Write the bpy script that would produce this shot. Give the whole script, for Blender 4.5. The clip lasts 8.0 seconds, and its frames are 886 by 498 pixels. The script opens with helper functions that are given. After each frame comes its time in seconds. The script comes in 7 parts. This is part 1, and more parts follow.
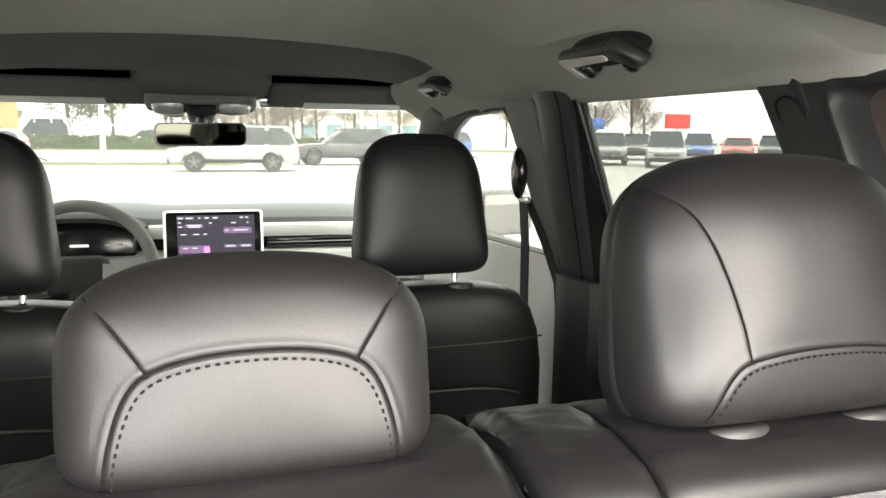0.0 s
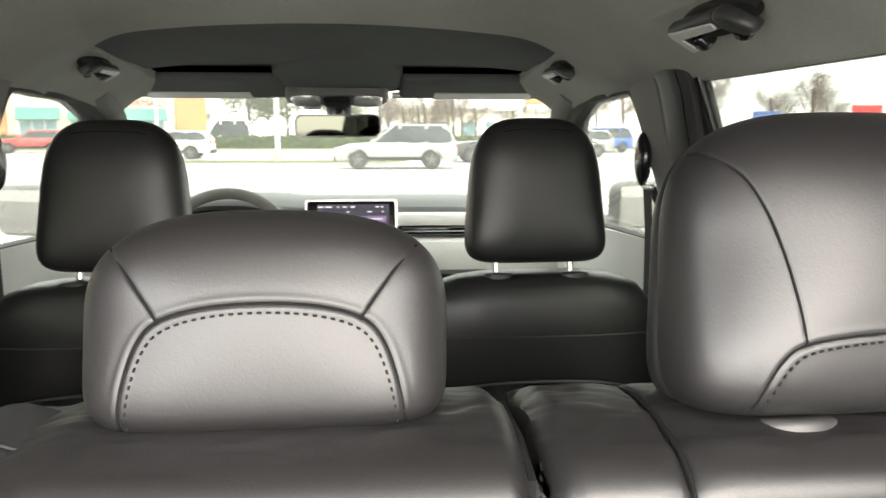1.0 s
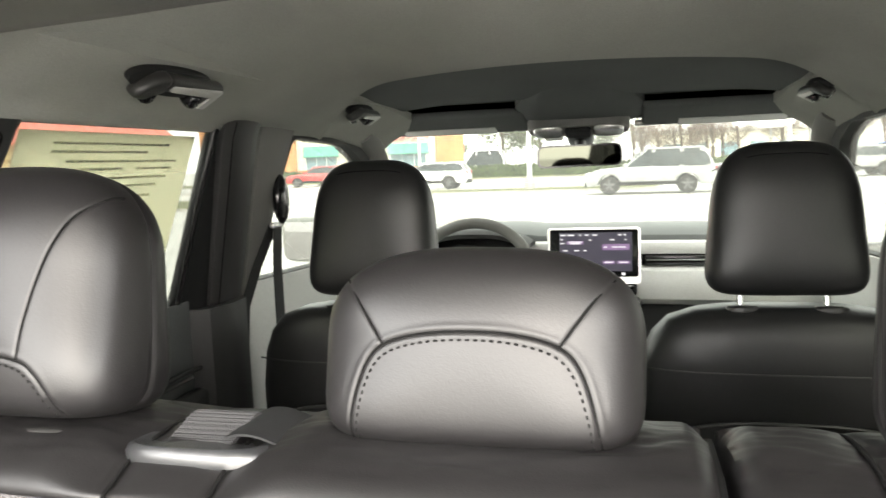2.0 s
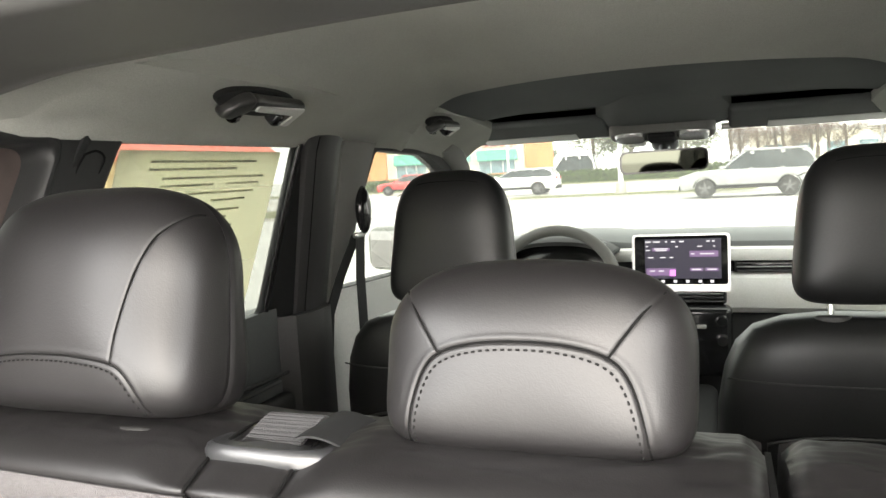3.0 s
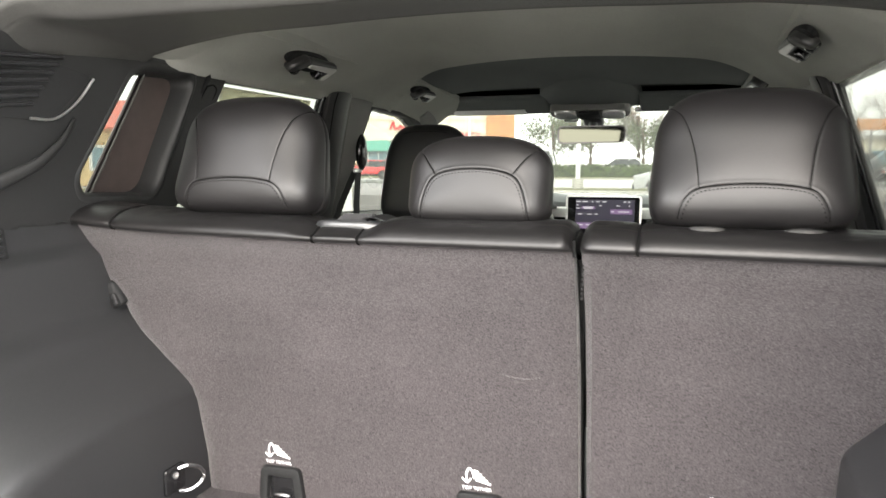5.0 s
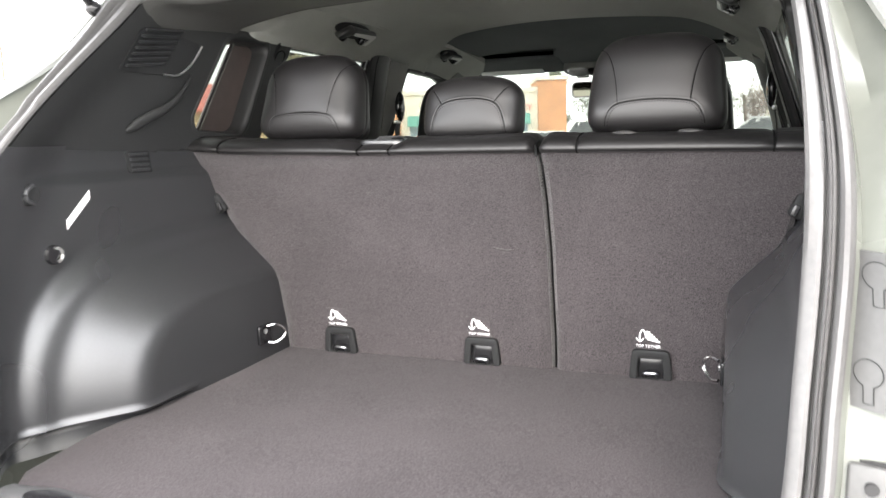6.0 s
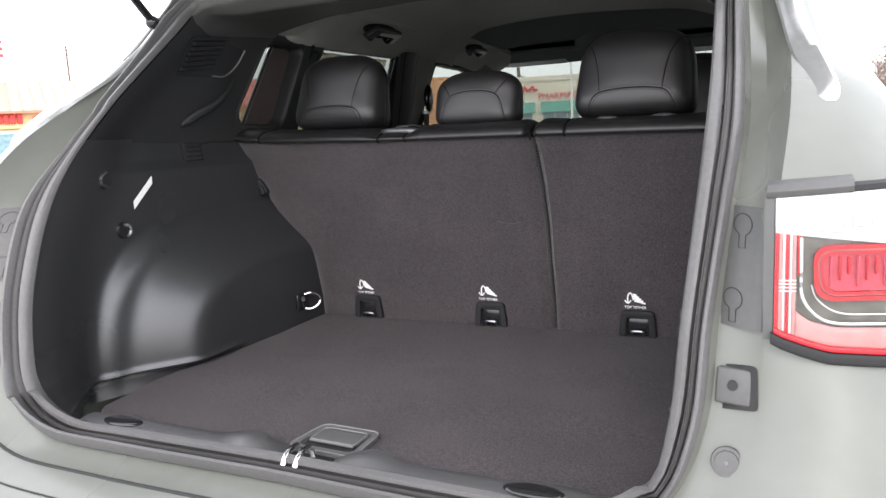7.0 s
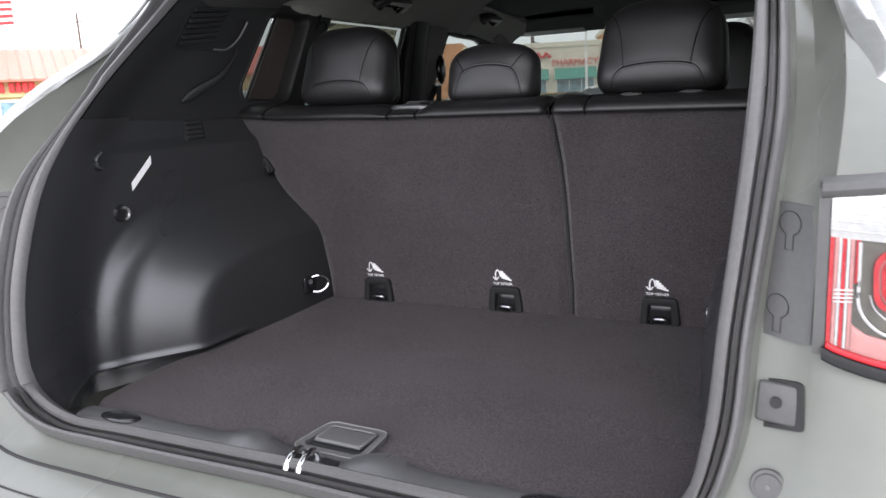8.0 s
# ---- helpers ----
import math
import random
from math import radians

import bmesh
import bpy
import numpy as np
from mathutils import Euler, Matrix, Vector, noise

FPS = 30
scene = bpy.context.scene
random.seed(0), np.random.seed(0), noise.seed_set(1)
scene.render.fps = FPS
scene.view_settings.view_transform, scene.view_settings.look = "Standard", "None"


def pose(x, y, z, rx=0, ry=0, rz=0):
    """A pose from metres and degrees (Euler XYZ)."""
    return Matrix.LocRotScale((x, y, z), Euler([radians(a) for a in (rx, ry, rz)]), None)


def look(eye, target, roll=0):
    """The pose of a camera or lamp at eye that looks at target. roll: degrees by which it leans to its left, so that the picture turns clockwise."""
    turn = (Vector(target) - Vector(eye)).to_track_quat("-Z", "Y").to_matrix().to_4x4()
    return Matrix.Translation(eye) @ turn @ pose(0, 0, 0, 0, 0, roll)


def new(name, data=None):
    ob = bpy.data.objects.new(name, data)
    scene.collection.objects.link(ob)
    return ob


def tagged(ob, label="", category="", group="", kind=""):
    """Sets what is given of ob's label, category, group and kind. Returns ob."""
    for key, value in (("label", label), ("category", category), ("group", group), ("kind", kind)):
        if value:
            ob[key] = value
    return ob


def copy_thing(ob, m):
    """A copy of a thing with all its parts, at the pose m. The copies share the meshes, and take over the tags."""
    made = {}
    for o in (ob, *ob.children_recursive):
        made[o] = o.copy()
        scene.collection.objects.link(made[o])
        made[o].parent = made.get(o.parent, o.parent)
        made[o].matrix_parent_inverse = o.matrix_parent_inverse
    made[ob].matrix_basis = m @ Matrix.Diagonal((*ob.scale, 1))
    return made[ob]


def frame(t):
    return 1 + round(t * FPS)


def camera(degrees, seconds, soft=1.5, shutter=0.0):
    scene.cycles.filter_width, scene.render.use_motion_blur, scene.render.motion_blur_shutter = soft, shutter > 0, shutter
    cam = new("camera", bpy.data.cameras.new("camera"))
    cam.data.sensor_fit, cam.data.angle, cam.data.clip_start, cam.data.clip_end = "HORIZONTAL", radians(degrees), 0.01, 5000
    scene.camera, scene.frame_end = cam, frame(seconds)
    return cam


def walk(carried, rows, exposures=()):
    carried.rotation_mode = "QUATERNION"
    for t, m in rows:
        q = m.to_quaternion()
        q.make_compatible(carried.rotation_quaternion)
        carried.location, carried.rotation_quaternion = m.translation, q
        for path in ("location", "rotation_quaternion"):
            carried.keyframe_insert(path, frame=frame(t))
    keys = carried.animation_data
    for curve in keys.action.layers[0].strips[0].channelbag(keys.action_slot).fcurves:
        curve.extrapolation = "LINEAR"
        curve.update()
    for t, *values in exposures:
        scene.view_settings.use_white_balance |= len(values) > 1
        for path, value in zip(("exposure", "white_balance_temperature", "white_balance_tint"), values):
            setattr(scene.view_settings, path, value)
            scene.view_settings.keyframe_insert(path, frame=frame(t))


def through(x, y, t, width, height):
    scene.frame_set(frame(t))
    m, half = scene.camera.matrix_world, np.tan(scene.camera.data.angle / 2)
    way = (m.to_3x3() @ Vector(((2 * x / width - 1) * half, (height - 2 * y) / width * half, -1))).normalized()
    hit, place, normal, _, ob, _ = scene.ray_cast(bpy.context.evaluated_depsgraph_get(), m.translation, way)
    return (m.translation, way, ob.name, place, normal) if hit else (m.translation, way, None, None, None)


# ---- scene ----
cam = camera(61.5, 8.0, soft=1.5, shutter=0.25)
PATH = [
    (0, (-0.008, -0.477, 1.417), (0.589, 1.408, 1.115), 0.7),
    (0.5, (0.001, -0.475, 1.412), (0.487, 1.44, 1.1), 0.7),
    (1, (0.074, -0.483, 1.395), (0.26, 1.484, 1.084), -0.0),
    (1.5, (0.118, -0.495, 1.393), (-0.023, 1.479, 1.102), -0.9),
    (2, (0.105, -0.514, 1.405), (-0.371, 1.415, 1.176), -2.2),
    (2.2, (0.103, -0.514, 1.401), (-0.447, 1.397, 1.187), -2.7),
    (3.3, (0.143, -0.542, 1.412), (-0.58, 1.313, 1.218), -3.1),
    (3.5, (0.147, -0.595, 1.39), (-0.566, 1.265, 1.209), -2.6),
    (4, (0.18, -0.754, 1.381), (-0.44, 1.14, 1.209), -1.1),
    (4.5, (0.212, -0.957, 1.363), (-0.38, 0.943, 1.164), 0.2),
    (4.7, (0.223, -1.004, 1.335), (-0.359, 0.898, 1.131), 0.1),
    (5.8, (0.493, -1.392, 1.274), (-0.21, 0.455, 0.967), -1.4),
    (6, (0.51, -1.489, 1.229), (-0.221, 0.349, 0.935), -1.7),
    (6.5, (0.605, -1.612, 1.212), (-0.2, 0.194, 0.916), -2.4),
    (7, (0.679, -1.652, 1.221), (-0.181, 0.126, 0.906), -2.9),
    (7.5, (0.701, -1.645, 1.208), (-0.181, 0.118, 0.871), -2.8),
    (8, (0.644, -1.577, 1.241), (-0.243, 0.171, 0.844), -3.0),
]
EXPOSURES = [(0.0, 3.80, 6900, 10), (2.0, 3.84, 6900, 10), (3.5, 3.68, 6850, 11), (4.5, 3.40, 6850, 11), (5.8, 3.28, 6600, 11), (6.5, 2.42, 6450, 13), (7.0, 1.80, 6300, 14), (8.0, 1.53, 6150, 15)]
walk(cam, [(t, look(eye, target, roll)) for t, eye, target, roll in PATH], EXPOSURES)

# ------------------------------------------------------------------ light
world = bpy.data.worlds.new("overcast_sky")
scene.world = world
world.use_nodes = True
wn = world.node_tree.nodes
wl = world.node_tree.links
sky = wn.new("ShaderNodeTexSky")
sky.sky_type = "NISHITA"
sky.sun_disc = False
sky.sun_elevation = radians(38)
sky.sun_rotation = radians(162.6)
sky.dust_density = 4.0
grey = wn.new("ShaderNodeMix")
grey.data_type = "RGBA"
grey.inputs[0].default_value = 0.82
grey.inputs[7].default_value = (9.6, 9.7, 9.8, 1)
wl.new(sky.outputs[0], grey.inputs[6])
wl.new(grey.outputs[2], wn["Background"].inputs["Color"])
wn["Background"].inputs["Strength"].default_value = 0.15
sun = new("sun", bpy.data.lights.new("sun", "SUN"))
sun.data.energy = 0.4
sun.data.angle = radians(30)
sun.data.color = (1, 0.97, 0.93)
sun.matrix_world = look((5, -16, 13), (0, 0, 0))

# ------------------------------------------------------------------ materials
def material(name, color, rough=0.5, metal=0.0, scale=60.0, vary=0.15, bump=0.0, bump_scale=None, detail=3.0, spec=0.5, coat=0.0, big=3.0, sheen=0.0, kind="noise", rough_vary=0.08, grain=1.0):
    """A surface with variation at a coarse and a fine scale and a fine relief, at real-world size."""
    m = bpy.data.materials.new(name)
    m.use_nodes = True
    n, l = m.node_tree.nodes, m.node_tree.links
    b = n["Principled BSDF"]
    co = n.new("ShaderNodeTexCoord")
    fine = n.new("ShaderNodeTexNoise")
    fine.inputs["Scale"].default_value = scale
    fine.inputs["Detail"].default_value = detail
    coarse = n.new("ShaderNodeTexNoise")
    coarse.inputs["Scale"].default_value = big
    coarse.inputs["Detail"].default_value = 2.0
    l.new(co.outputs["Object"], fine.inputs["Vector"])
    l.new(co.outputs["Object"], coarse.inputs["Vector"])
    add = n.new("ShaderNodeMath")
    add.operation = "MULTIPLY_ADD"
    add.inputs[1].default_value = grain
    l.new(fine.outputs["Fac"], add.inputs[0])
    l.new(coarse.outputs["Fac"], add.inputs[2])
    ramp = n.new("ShaderNodeMapRange")
    ramp.inputs["From Min"].default_value = 0.5 * (1 + grain) - 0.16 * (1 + grain)
    ramp.inputs["From Max"].default_value = 0.5 * (1 + grain) + 0.16 * (1 + grain)
    l.new(add.outputs[0], ramp.inputs["Value"])
    mix = n.new("ShaderNodeMix")
    mix.data_type = "RGBA"
    mix.inputs[6].default_value = (*[c * (1 - vary) for c in color], 1)
    mix.inputs[7].default_value = (*[min(1, c * (1 + vary)) for c in color], 1)
    l.new(ramp.outputs[0], mix.inputs[0])
    l.new(mix.outputs[2], b.inputs["Base Color"])
    rr = n.new("ShaderNodeMapRange")
    rr.inputs["To Min"].default_value = max(0.02, rough - rough_vary)
    rr.inputs["To Max"].default_value = min(1, rough + rough_vary)
    l.new(coarse.outputs["Fac"], rr.inputs["Value"])
    l.new(rr.outputs[0], b.inputs["Roughness"])
    b.inputs["Metallic"].default_value = metal
    b.inputs["Specular IOR Level"].default_value = spec
    b.inputs["Coat Weight"].default_value = coat
    b.inputs["Sheen Weight"].default_value = sheen
    if bump:
        bp = n.new("ShaderNodeBump")
        bp.inputs["Strength"].default_value = bump
        bp.inputs["Distance"].default_value = 0.001
        if kind == "leather":
            warp = n.new("ShaderNodeTexNoise")
            warp.inputs["Scale"].default_value = 90
            l.new(co.outputs["Object"], warp.inputs["Vector"])
            wm = n.new("ShaderNodeVectorMath")
            wm.operation = "MULTIPLY_ADD"
            wm.inputs[1].default_value = (0.012, 0.012, 0.012)
            l.new(warp.outputs["Color"], wm.inputs[0])
            l.new(co.outputs["Object"], wm.inputs[2])
            tex = n.new("ShaderNodeTexVoronoi")
            tex.feature = "SMOOTH_F1"
            tex.inputs["Scale"].default_value = bump_scale
            tex.inputs["Smoothness"].default_value = 0.6
            l.new(wm.outputs[0], tex.inputs["Vector"])
            crease = n.new("ShaderNodeTexNoise")
            crease.inputs["Scale"].default_value = bump_scale * 0.35
            crease.inputs["Detail"].default_value = 4
            l.new(co.outputs["Object"], crease.inputs["Vector"])
            s = n.new("ShaderNodeMath")
            s.operation = "ADD"
            l.new(tex.outputs["Distance"], s.inputs[0])
            l.new(crease.outputs["Fac"], s.inputs[1])
            l.new(s.outputs[0], bp.inputs["Height"])
        else:
            tex = n.new("ShaderNodeTexNoise")
            tex.inputs["Scale"].default_value = bump_scale or scale
            tex.inputs["Detail"].default_value = 4
            l.new(co.outputs["Object"], tex.inputs["Vector"])
            l.new(tex.outputs["Fac"], bp.inputs["Height"])
        l.new(bp.outputs[0], b.inputs["Normal"])
    return m


def glass_material(name, tint=(1, 1, 1), rough=0.0, haze=0.0):
    """A thin pane: mostly clear, with a real gloss on top and a painted haze."""
    m = bpy.data.materials.new(name)
    m.use_nodes = True
    n, l = m.node_tree.nodes, m.node_tree.links
    n.remove(n["Principled BSDF"])
    t = n.new("ShaderNodeBsdfTransparent")
    t.inputs[0].default_value = (*tint, 1)
    g = n.new("ShaderNodeBsdfGlossy")
    g.inputs["Roughness"].default_value = rough
    f = n.new("ShaderNodeLayerWeight")
    f.inputs[0].default_value = 0.5
    p = n.new("ShaderNodeMath")
    p.operation = "POWER"
    p.inputs[1].default_value = 5.0
    l.new(f.outputs["Facing"], p.inputs[0])
    q = n.new("ShaderNodeMapRange")
    q.inputs["To Min"].default_value = 0.02
    q.inputs["To Max"].default_value = 0.45
    l.new(p.outputs[0], q.inputs["Value"])
    mix = n.new("ShaderNodeMixShader")
    l.new(q.outputs[0], mix.inputs[0])
    l.new(t.outputs[0], mix.inputs[1])
    l.new(g.outputs[0], mix.inputs[2])
    # Translucent veil paints glare haze over the view, slightly uneven.
    veil = n.new("ShaderNodeBsdfTranslucent")
    veil.inputs[0].default_value = (0.8, 0.8, 0.76, 1)
    mottle = n.new("ShaderNodeTexNoise")
    mottle.inputs["Scale"].default_value = 14
    mottle.inputs["Detail"].default_value = 6
    co = n.new("ShaderNodeTexCoord")
    l.new(co.outputs["Object"], mottle.inputs["Vector"])
    amount = n.new("ShaderNodeMapRange")
    amount.inputs["To Min"].default_value = haze * 0.6
    amount.inputs["To Max"].default_value = haze * 1.4
    l.new(mottle.outputs["Fac"], amount.inputs["Value"])
    hazed = n.new("ShaderNodeMixShader")
    l.new(amount.outputs[0], hazed.inputs[0])
    l.new(mix.outputs[0], hazed.inputs[1])
    l.new(veil.outputs[0], hazed.inputs[2])
    l.new(hazed.outputs[0], n["Material Output"].inputs["Surface"])
    return m


def glow(name, color, strength):
    m = bpy.data.materials.new(name)
    m.use_nodes = True
    b = m.node_tree.nodes["Principled BSDF"]
    b.inputs["Base Color"].default_value = (0.01, 0.01, 0.01, 1)
    b.inputs["Emission Color"].default_value = (*color, 1)
    b.inputs["Emission Strength"].default_value = strength
    return m


LEATHER = material("black_leather", (0.0085, 0.0079, 0.0082), 0.42, scale=500, vary=0.2, bump=0.07, bump_scale=820, kind="leather", spec=0.55, rough_vary=0.04)
STITCH = material("dark_thread", (0.008, 0.008, 0.008), 0.85, scale=900, bump=0.3, spec=0.15)
SEAM = material("dark_seam_thread", (0.006, 0.006, 0.006), 0.9, scale=500, spec=0.1)
CARPET = material("charcoal_carpet", (0.045, 0.0392, 0.0416), 0.95, scale=320, vary=0.45, bump=1.0, bump_scale=700, detail=4, spec=0.08, big=6, sheen=0.06, grain=4.0)
PANEL_CARPET = material("charcoal_backing_carpet", (0.046, 0.0405, 0.0425), 0.95, scale=560, vary=0.7, bump=1.0, bump_scale=850, detail=3, spec=0.1, big=6, sheen=0.25, grain=6.0)
PLASTIC = material("black_grained_plastic", (0.022, 0.0226, 0.0240), 0.29, scale=200, vary=0.15, bump=0.2, bump_scale=1400, spec=1.0)
PLASTIC_MATT = material("matt_black_plastic", (0.016, 0.0165, 0.017), 0.65, scale=200, vary=0.15, bump=0.3, bump_scale=1200, spec=0.22)
GLOSS_BLACK = material("gloss_black_plastic", (0.012, 0.012, 0.013), 0.14, scale=100, vary=0.1)
HEADLINER = material("dark_grey_knit_headliner", (0.32, 0.323, 0.296), 0.95, scale=900, vary=0.2, bump=0.5, bump_scale=1500, spec=0.1, big=5, grain=2.0)
BLUE_GREY_CLOTH = material("darker_blue_grey_cloth", (0.105, 0.111, 0.110), 0.95, scale=900, vary=0.2, bump=0.5, bump_scale=1500, spec=0.1, big=5, grain=2.0)
TRIM_PLASTIC = material("charcoal_trim_plastic", (0.019, 0.0195, 0.0198), 0.5, scale=220, vary=0.12, bump=0.25, bump_scale=1300, spec=0.35)
GREY_TRIM = material("grey_pillar_trim", (0.15, 0.15, 0.14), 0.7, scale=400, vary=0.12, bump=0.3, bump_scale=1200)
DARK_TRIM = material("charcoal_soft_trim", (0.022, 0.022, 0.022), 0.65, scale=300, vary=0.15, bump=0.3, bump_scale=1100, spec=0.25)
DOOR_TRIM = material("grey_door_trim", (0.075, 0.08, 0.08), 0.55, scale=250, vary=0.15, bump=0.3, bump_scale=900)
# Pale grey trim, raised further to carry the windscreen's veiling reflection.
DASH_LIGHT = material("glare_lifted_grey_trim", (0.56, 0.565, 0.545), 0.45, scale=250, vary=0.1, bump=0.2, bump_scale=900)
RUBBER = material("grey_rubber_seal", (0.082, 0.0805, 0.080), 0.5, scale=150, vary=0.15, bump=0.2, bump_scale=700)
PAINT = material("grey_green_car_paint", (0.110, 0.116, 0.102), 0.28, scale=30, vary=0.06, coat=0.1, spec=0.35, rough_vary=0.05)
CHROME = material("chrome", (0.82, 0.82, 0.82), 0.12, metal=1.0, scale=60, vary=0.05)
SATIN = material("satin_silver", (0.62, 0.62, 0.61), 0.32, metal=0.9, scale=80, vary=0.08)
BROWN_GLASS = material("dark_privacy_panel", (0.055, 0.043, 0.040), 0.35, scale=40, vary=0.2)
# Front glass is darkened well below clear to hold down the outdoor brightness.
GLASS = glass_material("dimmed_glass", (0.42, 0.435, 0.415), haze=0.018)
GLASS_TINT = glass_material("privacy_glass", (0.31, 0.322, 0.305), haze=0.016)
RED_LENS = material("red_lamp_lens", (0.33, 0.014, 0.020), 0.25, scale=160, vary=0.3, coat=0.1, spec=0.3)
RED_PALE = material("rose_lamp_lens", (0.34, 0.04, 0.06), 0.3, scale=160, vary=0.35, coat=0.1, spec=0.3)
CLEAR_LENS = material("clear_ribbed_lens", (0.46, 0.465, 0.46), 0.2, metal=0.3, scale=200, vary=0.2, coat=0.2)
SEAT_BACK = material("matt_black_seat_back_vinyl", (0.013, 0.0133, 0.0136), 0.40, scale=300, vary=0.2, bump=0.25, bump_scale=700, spec=0.5)
PINK_LENS = material("pinkish_lamp_band", (0.36, 0.17, 0.16), 0.3, scale=90, vary=0.2, coat=0.1, spec=0.3)
LAMP_DARK = material("olive_lamp_inside", (0.075, 0.073, 0.060), 0.2, scale=60, vary=0.45, coat=0.2, spec=0.4)
PAPER = material("cream_paper", (0.72, 0.70, 0.60), 0.8, scale=20, vary=0.05)
INK = material("faded_grey_ink", (0.56, 0.545, 0.45), 0.8)
WHITE_PRINT = material("white_print", (0.8, 0.8, 0.8), 0.7)
STEEL = material("dark_steel", (0.30, 0.30, 0.31), 0.3, metal=1.0, scale=90)
DIM_MIRROR = material("dim_mirror_glass", (0.30, 0.29, 0.29), 0.04, metal=1.0, vary=0.05, rough_vary=0.0)
MIRROR = material("mirror_glass", (0.045, 0.0475, 0.037), 0.03, metal=1.0, vary=0.0, rough_vary=0.0)

# ------------------------------------------------------------------ builders
def obj(name, bm, mat, smooth=True):
    me = bpy.data.meshes.new(name)
    bmesh.ops.recalc_face_normals(bm, faces=bm.faces[:])
    bm.to_mesh(me)
    bm.free()
    me.materials.append(mat)
    if smooth:
        for p in me.polygons:
            p.use_smooth = True
        me.set_sharp_from_angle(angle=radians(38))
    return new(name, me)


def part(name, bm, mat, parent, label="", smooth=True):
    """One mesh under a thing or under a part."""
    ob = obj(name, bm, mat, smooth)
    ob.parent = parent
    if parent.parent is None:
        ob.matrix_parent_inverse = parent.matrix_basis.inverted()
    if label:
        ob["label"] = label
    return ob


def thing(name, label, category, base=(0, 0, 0), group="", kind=""):
    return tagged_at(new(name), base, label, category, group, kind)


def tagged_at(ob, base, label, category, group, kind):
    ob.matrix_basis = Matrix.Translation(base)
    ob.empty_display_size = 0.05
    return tagged(ob, label, category, group, kind)


def structure(name, bm, mat, label, category="trim", smooth=True):
    return tagged(obj(name, bm, mat, smooth), label, category, kind="structure")


def rbox(bm, size, at, bevel=0.004, segs=2, rot=(0, 0, 0), m=None):
    """A box with rounded edges."""
    mat = Matrix.Translation(at) @ Euler([radians(a) for a in rot]).to_matrix().to_4x4()
    if m is not None:
        mat = m @ mat
    r = bmesh.ops.create_cube(bm, size=1.0, matrix=mat @ Matrix.Diagonal((*size, 1)))
    if bevel:
        vs = r["verts"]
        es = {e for v in vs for e in v.link_edges}
        bmesh.ops.bevel(bm, geom=list(es), offset=min(bevel, min(size) * 0.49), segments=segs, profile=0.5, affect="EDGES")
    return bm


def cyl(bm, r1, r2, p, q, segs=20, caps=True):
    p, q = Vector(p), Vector(q)
    d = q - p
    m = Matrix.Translation((p + q) / 2) @ d.to_track_quat("Z", "Y").to_matrix().to_4x4()
    bmesh.ops.create_cone(bm, cap_ends=caps, segments=segs, radius1=r1, radius2=r2, depth=d.length, matrix=m)
    return bm


def ellipsoid(bm, size, at, segs=24, rings=14):
    bmesh.ops.create_uvsphere(bm, u_segments=segs, v_segments=rings, radius=1.0, matrix=Matrix.Translation(at) @ Matrix.Diagonal((size[0] / 2, size[1] / 2, size[2] / 2, 1)))
    return bm


def loft(bm, rings, closed=False, caps=False, flip=False):
    """Skin over rows of points. closed: each row is a loop."""
    rows = [[bm.verts.new(p) for p in r] for r in rings]
    n = len(rows[0])
    for a, b in zip(rows, rows[1:]):
        for i in range(n if closed else n - 1):
            j = (i + 1) % n
            bm.faces.new((a[i], a[j], b[j], b[i]))
    if caps:
        bm.faces.new(rows[0])
        bm.faces.new(list(reversed(rows[-1])))
    return bm


def smooth_line(pts, n):
    """Catmull-Rom through the points, n samples evenly along."""
    p = [np.array(q, float) for q in pts]
    p = [2 * p[0] - p[1]] + p + [2 * p[-1] - p[-2]]
    out = []
    for i in range(1, len(p) - 2):
        for u in np.linspace(0, 1, 16, endpoint=False):
            a, b, c, d = p[i - 1:i + 3]
            out.append(0.5 * ((2 * b) + (c - a) * u + (2 * a - 5 * b + 4 * c - d) * u ** 2 + (3 * b - a - 3 * c + d) * u ** 3))
    out.append(p[-2])
    out = np.array(out)
    s = np.concatenate([[0], np.cumsum(np.linalg.norm(np.diff(out, axis=0), axis=1))])
    u = np.linspace(0, s[-1], n)
    return [tuple(np.interp(u, s, out[:, k]) for k in range(out.shape[1])) for u in u]


def tube(bm, pts, r, segs=10, flat=1.0, up=(0, 0, 1), caps=True):
    """A rod along the points; flat squeezes it across the up axis."""
    pts = [Vector(p) for p in pts]
    rings = []
    for i, p in enumerate(pts):
        d = (pts[min(i + 1, len(pts) - 1)] - pts[max(i - 1, 0)]).normalized()
        u = Vector(up)
        s = d.cross(u)
        s = s.normalized() if s.length > 1e-4 else Vector((1, 0, 0))
        u = s.cross(d).normalized()
        rings.append([p + s * r * math.cos(a) + u * r * flat * math.sin(a) for a in [2 * math.pi * k / segs for k in range(segs)]])
    return loft(bm, rings, closed=True, caps=caps)


